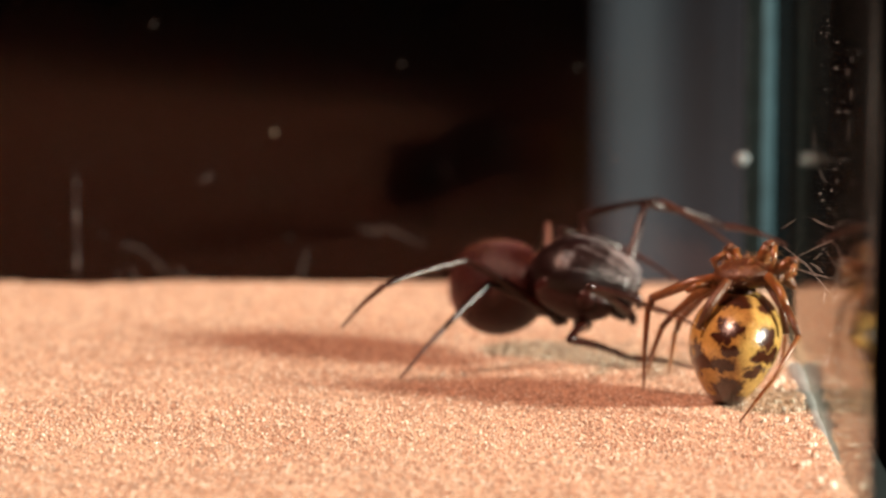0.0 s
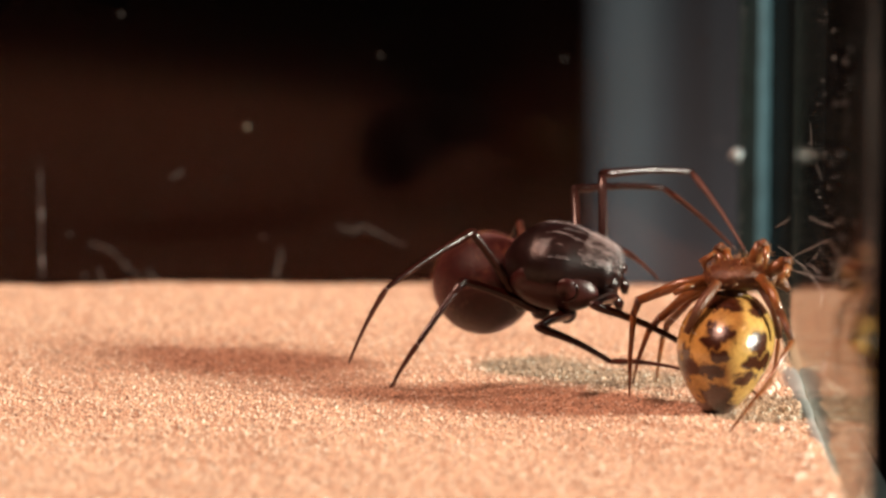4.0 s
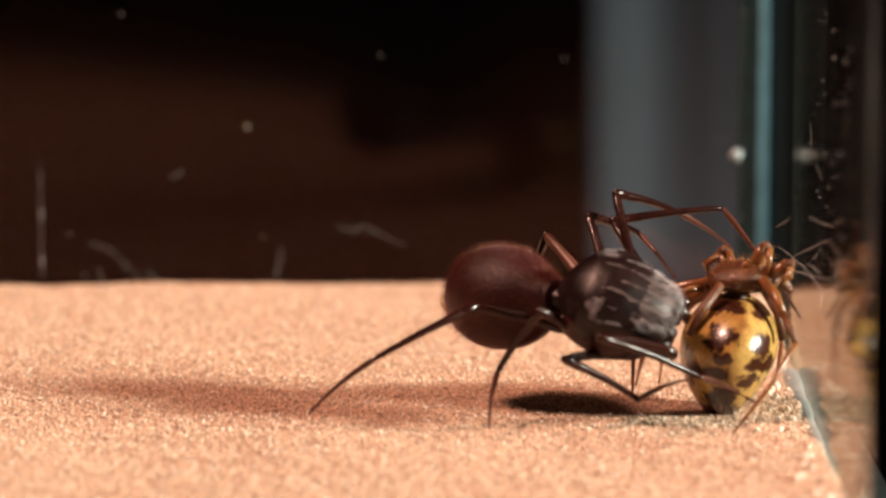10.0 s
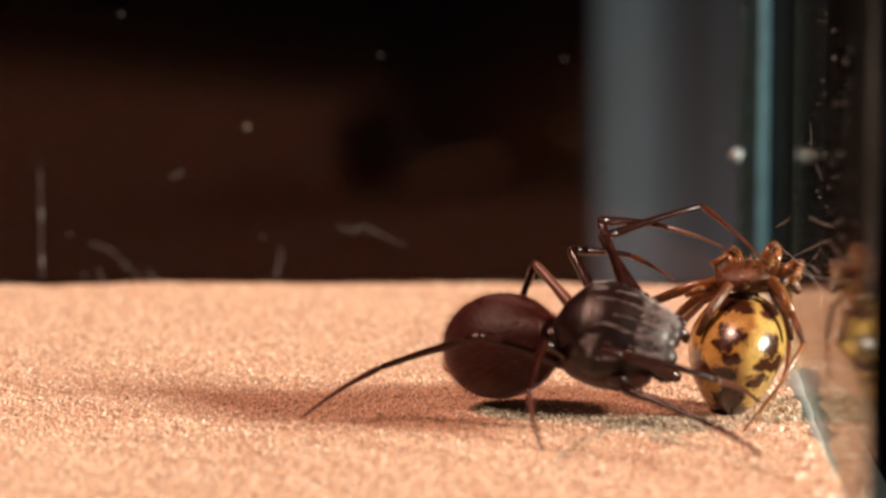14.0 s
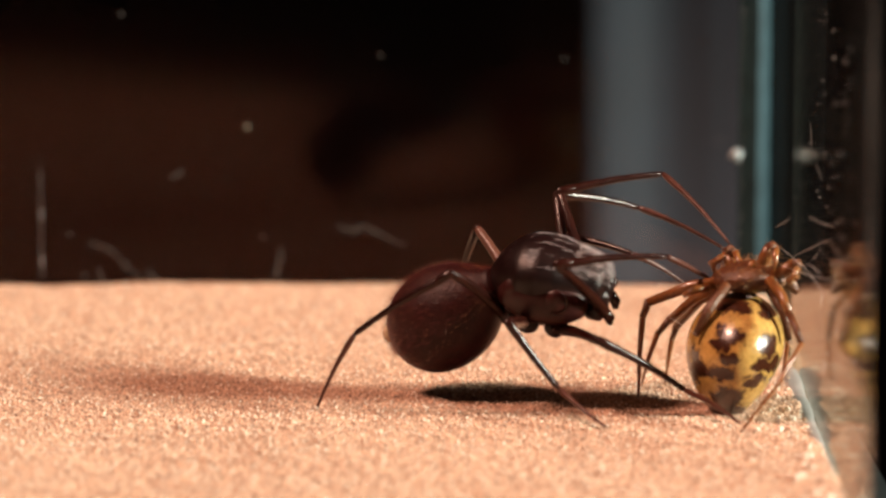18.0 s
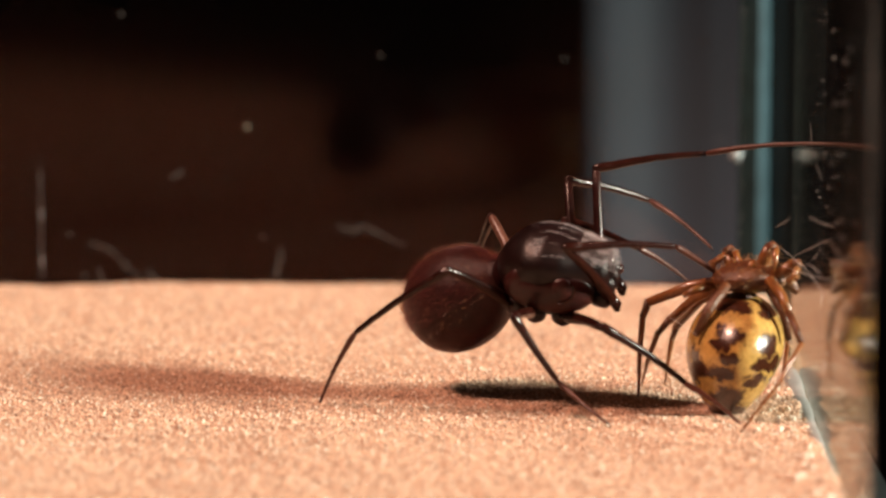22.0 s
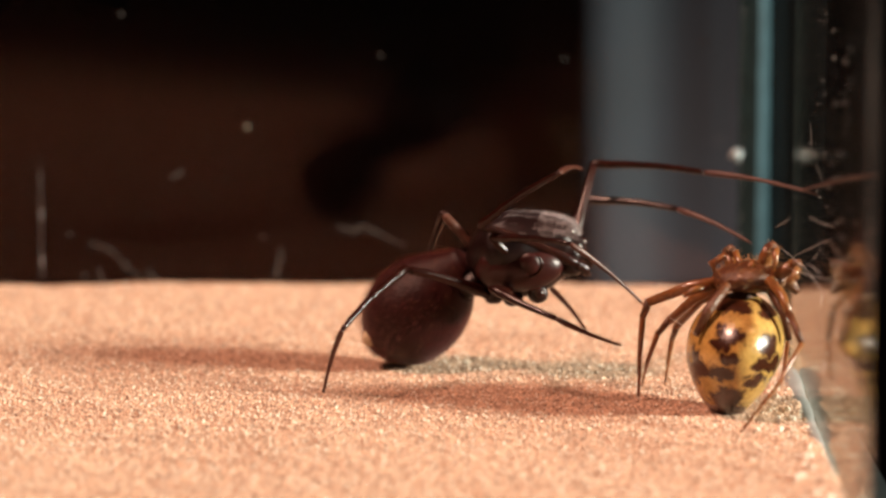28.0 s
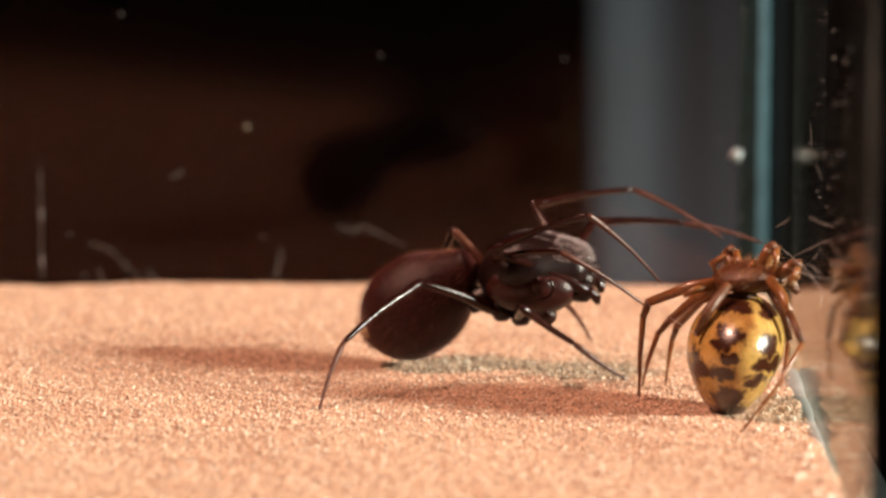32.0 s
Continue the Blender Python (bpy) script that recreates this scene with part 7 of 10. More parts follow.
    walk(limb['R4'][2], [
        (0, mm(-5.97, -4.139, -0.43, 0, 57.4, 141.8)), (1, mm(-5.8, -4.43, -0.257, -2.7, 57.3, 138.6)),
        (2, mm(-5.839, -4.257, -0.16, -0.4, 55, 141.3)), (3, mm(-5.763, -4.541, -0.224, -7.8, 53.2, 132.3)),
        (3.25, mm(-5.35, -4.424, -0.062, 7.4, 64.9, 151)), (3.5, mm(-4.79, -4.22, 0.004, 41.3, 71.6, -171.7)),
        (5.5, mm(-4.919, -4.286, -0.028, -13.3, 68.8, 131.9)), (6, mm(-4.892, -4.435, 0.123, -13.6, 69.9, 131.6)),
        (7, mm(-5.086, -4.615, -0.212, -27.5, 67.9, 116.7)), (7.5, mm(-5.017, -5.041, 0.083, -26.4, 69.6, 117.9)),
        (8, mm(-5.093, -4.966, -0.065, -27.6, 70.4, 116.6)), (9, mm(-5.524, -4.759, 0.143, -27, 79.4, 117.5)),
        (9.25, mm(-5.717, -4.428, 0.6, 49.7, 70.4, -164.5)), (9.5, mm(-5.795, -3.977, 1.013, 65.3, 51.8, -147.6)),
        (10, mm(-6.146, -4.261, -0.553, 71.4, 49.5, -139.5)), (10.5, mm(-6.501, -3.718, -0.857, 71.3, 43.4, -139.7)),
        (11, mm(-6.636, -3.006, -1.137, 72.8, 38, -137.5)), (11.5, mm(-6.722, -2.707, -1.425, 74.6, 15.6, -135.4)),
        (12, mm(-6.77, -2.39, -1.696, 75.1, -4.1, -129.7)), (12.5, mm(-6.886, -2.532, -1.022, 73.6, 10.8, -140.3)),
        (13, mm(-6.91, -2.639, -0.321, 70.5, 27.8, -148.5)), (13.5, mm(-6.899, -2.186, -1.151, 72.8, 10.9, -141.1)),
        (14, mm(-6.717, -1.676, -1.916, 72.6, -3.3, -130.5)), (14.5, mm(-6.655, -2.029, -1.765, 72.5, -1.6, -127.6)),
        (14.9, mm(-6.572, -2.113, -1.751, 72.3, 6.8, -130.8)), (15.3, mm(-6.305, -2.297, -1.74, 69.8, 27, -138.9)),
        (15.7, mm(-5.867, -2.469, -1.775, 60.8, 51.1, -152.8)), (16.1, mm(-5.412, -2.56, -1.846, 35.3, 68, 178.1)),
        (16.5, mm(-5.2, -2.582, -1.887, 12.1, 71.6, 153.5)), (17, mm(-5.057, -2.84, -1.983, 59.7, 73.4, -155.9)),
        (18, mm(-5.32, -2.807, -1.945, 41.1, 72.9, -175.2)), (19, mm(-5.525, -2.753, -2.214, 57.4, 71.5, -157.9)),
        (19.5, mm(-5.867, -2.671, -2.675, 75.1, 69.4, -139)), (20, mm(-5.953, -2.689, -2.733, 82.4, 61.8, -130.9)),
        (21, mm(-5.844, -3.049, -2.461, 67.6, 67, -146.9)), (21.5, mm(-5.756, -2.84, -2.321, 30.1, 72.3, 174.1)),
        (22, mm(-5.551, -2.584, -2.183, 17.5, 70, 160.9)), (23, mm(-5.643, -2.339, -2.003, 33.6, 72.8, 178)),
        (23.5, mm(-5.478, -2.362, -1.91, -0.3, 66.4, 143)), (24, mm(-5.168, -2.209, -1.552, 14, 72.1, 158.5)),
        (24.5, mm(-5.291, -1.899, -1.509, -8.2, 69.8, 135.3)), (24.67, mm(-5.348, -1.613, -1.508, 58.3, 71.5, -153.3)),
        (24.83, mm(-5.393, -1.325, -1.507, 94.1, 53.8, -110.7)), (25, mm(-5.426, -1.036, -1.504, 101.5, 37.7, -98.5)),
        (25.5, mm(-5.647, -0.747, -1.76, 104, 30, -93.5)), (27.5, mm(-5.957, -1.019, -2.253, 104.8, 22.4, -91.2)),
        (27.62, mm(-6.181, -2.138, -2.277, 100.8, 25.2, -100.9)), (27.75, mm(-6.109, -3.257, -2.053, 84.8, 42.1, -124.2)),
        (27.88, mm(-5.751, -4.253, -1.605, 29.2, 58.8, 175.9)), (28, mm(-5.147, -5.016, -0.977, -6.6, 57, 135.4)),
        (28.5, mm(-4.84, -5.26, -1.077, -12.7, 54.6, 128.1)), (29, mm(-4.522, -5.343, -0.987, -17.1, 56.2, 122.7)),
        (29.5, mm(-4.395, -5.578, -1.17, -16.1, 52.3, 123.9)), (30, mm(-4.44, -5.644, -1.062, -12.5, 58.1, 128.4)),
        (30.5, mm(-4.554, -5.469, -1.136, -16.6, 54.7, 123.6)), (31, mm(-4.562, -5.657, -0.975, -12.7, 58, 128.5)),
        (31.5, mm(-4.668, -5.702, -0.804, 0.3, 60.4, 143.7)), (31.62, mm(-4.85, -5.534, -0.874, 32.3, 62.6, -179.1)),
        (31.75, mm(-5.025, -5.359, -0.948, 67.2, 56, -136.8)), (31.88, mm(-5.192, -5.175, -1.023, 84.1, 43.6, -112.7)),
        (32, mm(-5.352, -4.984, -1.101, 91.3, 32.8, -99.6))])
    walk(limb['L1'][0], [
        (0, mm(1.342, 0.752, -0.716, 0, -40, 92.7)), (1, mm(1.343, 0.752, -0.716, -9.4, -41.1, 107.4)),
        (2, mm(1.343, 0.752, -0.716, -10.6, -45.9, 109.3)), (3, mm(1.343, 0.752, -0.716, -10, -43.7, 108.3)),
        (3.5, mm(1.342, 0.752, -0.716, -8.8, -44, 106.7)), (5.5, mm(1.343, 0.752, -0.716, -10.8, -44.8, 109.6)),
        (6, mm(1.343, 0.752, -0.716, -11, -47.9, 109.9)), (7, mm(1.343, 0.752, -0.716, -17.4, -39.4, 118.3)),
        (7.25, mm(1.343, 0.752, -0.716, -13.4, -37.2, 112.1)), (7.5, mm(1.343, 0.752, -0.716, -9.9, -34.7, 106.4)),
        (7.67, mm(1.343, 0.752, -0.716, -9, -35.8, 104.7)), (7.83, mm(1.343, 0.752, -0.716, -8, -36.9, 103)),
        (8, mm(1.343, 0.752, -0.716, -6.9, -37.9, 101.3)), (9, mm(1.343, 0.752, -0.716, -19.6, -28, 122.5)),
        (9.25, mm(1.343, 0.752, -0.716, -21.8, -13.8, 126.2)), (9.5, mm(1.343, 0.752, -0.716, -23, 0.3, 129.5)),
        (10, mm(1.343, 0.752, -0.716, -23.3, 10.3, 131.4)), (11, mm(1.343, 0.752, -0.716, -22.3, 8.7, 136.3)),
        (12, mm(1.343, 0.752, -0.716, -22.1, 8.3, 137.9)), (12.5, mm(1.343, 0.752, -0.716, -21.8, 7.7, 140.2)),
        (13, mm(1.343, 0.752, -0.716, -21.4, 7.1, 142.4)), (14, mm(1.342, 0.752, -0.716, -22.4, 3.5, 131)),
        (14.5, mm(1.343, 0.752, -0.716, -22.4, -4.3, 134.9)), (15.17, mm(1.343, 0.752, -0.716, -22.2, -15.1, 130.5)),
        (15.83, mm(1.343, 0.752, -0.716, -20.1, -34.9, 120.8)), (16.5, mm(1.343, 0.752, -0.716, -16, -45.2, 113.5)),
        (16.75, mm(1.343, 0.752, -0.716, -23, -36.7, 123.3)), (17, mm(1.343, 0.752, -0.716, -27.6, -27.7, 131.2)),
        (18, mm(1.343, 0.752, -0.716, -25.8, -37.7, 126.9)), (19, mm(1.343, 0.752, -0.716, -27.3, -38.5, 129.2)),
        (19.5, mm(1.343, 0.752, -0.716, -34, -29.3, 140.7)), (20, mm(1.343, 0.752, -0.716, -27, -36.9, 127.7)),
        (21, mm(1.343, 0.752, -0.716, -24.7, -38.8, 123.9)), (21.25, mm(1.342, 0.752, -0.716, -23.5, -44, 121.9)),
        (21.5, mm(1.342, 0.752, -0.716, -21.8, -49.2, 119.5)), (22, mm(1.343, 0.752, -0.716, -14.1, -51.4, 109.4)),
        (22.5, mm(1.343, 0.752, -0.716, -7, -50.4, 100.4)), (23, mm(1.342, 0.752, -0.716, -0.4, -48.7, 91.9)),
        (23.5, mm(1.343, 0.752, -0.716, -11.7, -51.1, 107)), (23.75, mm(1.343, 0.752, -0.716, -21.5, -49.5, 119.7)),
        (24, mm(1.343, 0.752, -0.716, -30, -46.6, 131.2)), (24.5, mm(1.343, 0.752, -0.716, -13.7, -50.9, 109.9)),
        (24.75, mm(1.343, 0.752, -0.716, -19.9, -46.6, 117.9)), (25, mm(1.342, 0.752, -0.716, -24.7, -41.8, 124.7)),
        (25.25, mm(1.342, 0.752, -0.716, -20.8, -50.1, 118.7)), (25.5, mm(1.343, 0.752, -0.716, -14.5, -58, 110.4)),
        (26.17, mm(1.342, 0.752, -0.716, -3.3, -55.9, 97.3)), (26.83, mm(1.342, 0.752, -0.716, 13.2, -49, 77.5)),
        (27.5, mm(1.342, 0.752, -0.716, 19.4, -44.2, 69.2)), (27.75, mm(1.342, 0.752, -0.716, 18.7, -44.6, 70.2)),
        (28, mm(1.343, 0.752, -0.716, 17.9, -44.9, 71.3)), (28.5, mm(1.343, 0.752, -0.716, 14.7, -38.7, 76)),
        (28.67, mm(1.343, 0.752, -0.716, 1.2, -39, 96.9)), (28.83, mm(1.343, 0.752, -0.716, -11.4, -35.7, 117)),
        (29, mm(1.343, 0.752, -0.716, -21.3, -29.4, 134.9)), (29.25, mm(1.343, 0.752, -0.716, -17.8, -31.2, 128)),
        (29.5, mm(1.343, 0.752, -0.716, -14, -32.6, 120.9)), (29.75, mm(1.343, 0.752, -0.716, -15.1, -34.7, 122.9)),
        (30, mm(1.343, 0.752, -0.716, -16.4, -36.7, 125.1)), (30.5, mm(1.343, 0.752, -0.716, -17.8, -32.9, 127.5)),
        (30.75, mm(1.343, 0.752, -0.716, -12.1, -37.1, 117.2)), (31, mm(1.343, 0.752, -0.716, -5.2, -40.2, 106)),
        (31.5, mm(1.343, 0.752, -0.716, -5.8, -41.2, 107)), (32, mm(1.343, 0.752, -0.716, -17, -32.2, 124.1))])
    walk(limb['L1'][1], [
        (0, mm(1.207, 3.602, 1.676, 0, 14.1, 37)), (1, mm(0.504, 3.431, 1.729, 1.5, 6.7, 43.1)), (2, mm(0.486, 3.199, 1.956, 2.2, 6.1, 49.3)),
        (3, mm(0.497, 3.305, 1.858, 2.1, 4.7, 48.4)), (3.5, mm(0.574, 3.318, 1.87, 1.6, 5.1, 41.7)), (5.5, mm(0.457, 3.242, 1.906, 1.3, 0.4, 39.3)),
        (6, mm(0.495, 3.098, 2.048, 1.3, 1.4, 36.9)), (7, mm(-0.021, 3.286, 1.646, 1.4, -4.1, 37.9)), (7.25, mm(0.225, 3.498, 1.536, 1.5, 0.7, 35.9)),
        (7.5, mm(0.48, 3.687, 1.406, 1.5, 5.4, 33.9)), (7.67, mm(0.576, 3.672, 1.463, 1.2, 7.1, 30.5)),
        (7.83, mm(0.672, 3.654, 1.518, 0.7, 8.8, 27.1)), (8, mm(0.769, 3.633, 1.572, 0.2, 10.5, 23.7)), (9, mm(-0.423, 3.526, 1.031, 0.3, 2.2, 24)),
        (9.25, mm(-0.792, 3.669, 0.175, 0.3, 1.4, 26)), (9.5, mm(-1.025, 3.626, -0.738, 0.4, 0.7, 28)),
        (10, mm(-1.078, 3.501, -1.384, 0.5, 4.4, 32.6)), (11, mm(-1.317, 3.296, -1.282, 0.7, 10.9, 35.9)),
        (12, mm(-1.393, 3.22, -1.255, 0.8, 13.4, 36.4)), (12.5, mm(-1.492, 3.114, -1.217, 2.6, 12.1, 44.3)),
        (13, mm(-1.586, 3.004, -1.179, 4.2, 10.5, 52.2)), (14, mm(-1.096, 3.556, -0.946, 1.8, 12.5, 39.2)),
        (14.5, mm(-1.278, 3.382, -0.439, 0.8, 6.9, 34.8)), (15.17, mm(-0.993, 3.484, 0.255, 0.8, 4.4, 34.3)),
        (15.83, mm(-0.22, 3.375, 1.415, 0.7, -0.3, 33.5)), (16.5, mm(0.296, 3.159, 1.924, 0.7, -2.8, 33)),
        (16.75, mm(-0.297, 3.245, 1.511, 0.5, -7.6, 37.8)), (17, mm(-0.827, 3.235, 1.013, -0.2, -12.4, 42.8)),
        (18, mm(-0.425, 3.109, 1.561, 1.8, -8.7, 33.4)), (19, mm(-0.502, 3.01, 1.6, 1.8, -8.7, 33.7)),
        (19.5, mm(-1.171, 2.81, 1.103, 1.4, -16.5, 36.1)), (20, mm(-0.478, 3.109, 1.518, 3, -4.9, 30.8)),
        (21, mm(-0.275, 3.159, 1.619, 3.1, -5, 29.4)), (21.25, mm(-0.071, 3.025, 1.872, 3.4, -4.1, 26.5)),
        (21.5, mm(0.146, 2.871, 2.102, 3.6, -3.3, 23.6)), (22, mm(0.572, 2.943, 2.194, 3.5, -8.8, 24.5)),
        (22.5, mm(0.915, 3.087, 2.152, 3.7, 3.9, 23.8)), (23, mm(1.263, 3.207, 2.082, 3.8, 16.6, 23)), (23.5, mm(0.659, 2.988, 2.181, 6.3, 5.1, 31.7)),
        (23.75, mm(0.145, 2.854, 2.114, 6.7, 5.1, 36.4)), (24, mm(-0.345, 2.678, 1.987, 7.1, 5.1, 41)), (24.5, mm(0.543, 2.961, 2.172, 6.6, 14.9, 35)),
        (24.75, mm(0.145, 3.014, 1.988, 7.8, 4.6, 39.4)), (25, mm(-0.236, 3.035, 1.765, 8.3, -5.7, 43.7)),
        (25.25, mm(0.194, 2.846, 2.14, 8.1, 0.4, 46.4)), (25.5, mm(0.654, 2.603, 2.44, 8.1, 6.5, 49.1)),
        (26.17, mm(1.078, 2.822, 2.367, 6.1, 7.5, 33.5)), (26.83, mm(1.872, 3.135, 2.095, 1.7, 7.8, 4.6)),
        (27.5, mm(2.29, 3.247, 1.88, -0.4, 7.2, -11)), (27.75, mm(2.239, 3.248, 1.897, 0.5, 8.5, -3.8)), (28, mm(2.189, 3.248, 1.914, 1.6, 9.7, 3.5)),
        (28.5, mm(2.047, 3.572, 1.61, 1.9, 7.4, 5.3)), (28.67, mm(0.994, 3.623, 1.628, 1, -9.7, -1.8)),
        (28.83, mm(-0.032, 3.444, 1.457, 2.4, -26.6, -9.7)), (29, mm(-0.947, 3.049, 1.113, 7.5, -43, -20.3)),
        (29.25, mm(-0.618, 3.261, 1.213, 7.7, -31.8, -20.5)), (29.5, mm(-0.266, 3.444, 1.291, 7.9, -20.7, -20.6)),
        (29.75, mm(-0.322, 3.321, 1.403, 7.8, -24.3, -20.2)), (30, mm(-0.374, 3.192, 1.511, 7.6, -28, -19.8)),
        (30.5, mm(-0.559, 3.232, 1.307, 10.6, -24, -26.2)), (30.75, mm(-0.017, 3.394, 1.528, 4.2, -14.6, -10.9)),
        (31, mm(0.561, 3.485, 1.689, 0.6, -4.3, 3.2)), (31.5, mm(0.524, 3.431, 1.736, -0.8, 2.4, 21.2)),
        (32, mm(-0.426, 3.36, 1.267, -0.4, -2.9, 29.7))])
    walk(limb['L1'][2], [
        (0, mm(3.972, 5.687, 0.806, 0, -18.1, -55)), (1, mm(3.091, 5.856, 1.31, 0.6, -5.9, -57)), (2, mm(2.803, 5.89, 1.577, 0.4, 6.6, -54.7)),
        (3, mm(2.858, 5.967, 1.564, 0.6, 7.4, -53.1)), (3.5, mm(3.23, 5.683, 1.554, 0.2, 10.3, -56.4)),
        (5.5, mm(3.218, 5.506, 1.879, 1.3, 23.8, -50.4)), (6, mm(3.348, 5.244, 1.96, 0.6, 26.3, -52)), (7, mm(2.789, 5.474, 1.902, 1.8, 19.6, -49.3)),
        (7.25, mm(3.116, 5.593, 1.494, 0.4, 1.9, -53.7)), (7.5, mm(3.429, 5.672, 1.067, 0.3, -15.8, -58)),
        (7.67, mm(3.627, 5.472, 1.019, -1.6, -2, -51.5)), (7.83, mm(3.812, 5.263, 0.971, -1.8, 11.9, -45.1)),
        (8, mm(3.985, 5.043, 0.923, -0.4, 25.6, -38)), (9, mm(2.836, 4.979, 0.895, 4.2, 27.4, -27.4)), (9.25, mm(2.415, 5.236, 0.086, 2.1, 18.7, -32)),
        (9.5, mm(2.128, 5.303, -0.779, 0.8, 9.8, -36.1)), (10, mm(1.921, 5.42, -1.66, 0.5, 5.3, -37.8)),
        (11, mm(1.522, 5.353, -1.959, 0.7, 1.1, -36.3)), (12, mm(1.402, 5.282, -2.083, 0.6, -8, -38.2)),
        (12.5, mm(1.006, 5.554, -1.963, 0.8, -21.3, -39.1)), (13, mm(0.568, 5.777, -1.828, 1.2, -34.6, -40.2)),
        (14, mm(1.604, 5.761, -1.72, 6.1, -30.1, -48.7)), (14.5, mm(1.633, 5.404, -0.87, 4.5, -25.4, -45.6)),
        (15.17, mm(1.947, 5.491, -0.021, 5.3, -17.2, -47.4)), (15.83, mm(2.759, 5.344, 1.432, 6.4, -2.1, -50.4)),
        (16.5, mm(3.287, 5.103, 2.098, 6.5, 6, -52)), (16.75, mm(2.498, 5.416, 1.985, 7, 2.4, -47.1)), (17, mm(1.732, 5.603, 1.781, 7.2, -1.3, -42.3)),
        (18, mm(2.522, 5.052, 2.101, 7.4, 8.3, -52.2)), (19, mm(2.434, 4.968, 2.141, 7.9, 10.8, -49.1)),
        (19.5, mm(1.596, 4.825, 2.12, 8.7, -6.8, -46.5)), (20, mm(2.578, 4.93, 1.822, 7.5, -6.8, -36.9)),
        (21, mm(2.825, 4.904, 1.927, 7.5, -4.2, -37.1)), (21.25, mm(3.116, 4.614, 2.13, 6.4, -5.8, -24.8)),
        (21.5, mm(3.412, 4.298, 2.308, 5, -7.2, -12.4)), (22, mm(3.784, 4.403, 2.743, 5.7, -18.7, -16.9)),
        (22.5, mm(4.176, 4.522, 1.912, 9.7, -3.4, -28.8)), (23, mm(4.412, 4.547, 1.064, 10.4, 12.1, -40.3)),
        (23.5, mm(3.683, 4.859, 1.865, 8, 15.6, -51.2)), (23.75, mm(3.009, 4.963, 1.796, 11.4, 16.1, -37.6)),
        (24, mm(2.341, 5.01, 1.671, 14.8, 15.7, -24.1)), (24.5, mm(3.369, 4.941, 1.254, 10.6, 14.9, -38.5)),
        (24.75, mm(2.894, 5.275, 1.702, 11.7, 8.1, -34.3)), (25, mm(2.331, 5.491, 2.123, 12.3, 1.3, -30.2)),
        (25.25, mm(2.657, 5.432, 2.117, 11.5, 1.8, -45.2)), (25.5, mm(2.979, 5.283, 2.037, 10.7, 2.1, -60.2)),
        (26.17, mm(4.03, 4.777, 1.904, 11, 5.6, -45.6)), (26.83, mm(5.398, 3.416, 1.61, 12.5, 11, -18)),
        (27.5, mm(5.767, 2.57, 1.434, 15, 12.9, -2.8)), (27.75, mm(5.763, 3.015, 1.367, 12, 11.3, -15.3)),
        (28, mm(5.702, 3.464, 1.309, 9.3, 9.2, -27.6)), (28.5, mm(5.573, 3.899, 1.147, 6.8, 5.6, -41.9)),
        (28.67, mm(4.512, 3.513, 2.228, 7.4, 1.3, -35.2)), (28.83, mm(3.114, 2.908, 3.059, 7.5, -3.1, -28.6)),
        (29, mm(1.501, 2.142, 3.549, 7.1, -7.4, -21.9)), (29.25, mm(2.223, 2.199, 3.097, 7.7, 2.6, -25.7)),
        (29.5, mm(2.861, 2.267, 2.552, 7.6, 12.5, -29.6)), (29.75, mm(2.732, 2.197, 2.875, 8.9, 0.9, -24.4)),
        (30, mm(2.593, 2.126, 3.188, 9.1, -10.6, -19.3)), (30.5, mm(2.368, 1.791, 2.758, 10.1, 5.7, -23.2)),
        (30.75, mm(3.377, 2.743, 2.429, 9.2, 0.4, -31.9)), (31, mm(4.116, 3.682, 1.959, 9.1, -4.9, -40.6)),
        (31.5, mm(3.851, 4.718, 1.586, 9.8, 6.4, -47.3)), (32, mm(2.673, 5.125, 1.45, 10.5, 12.3, -40.6))])
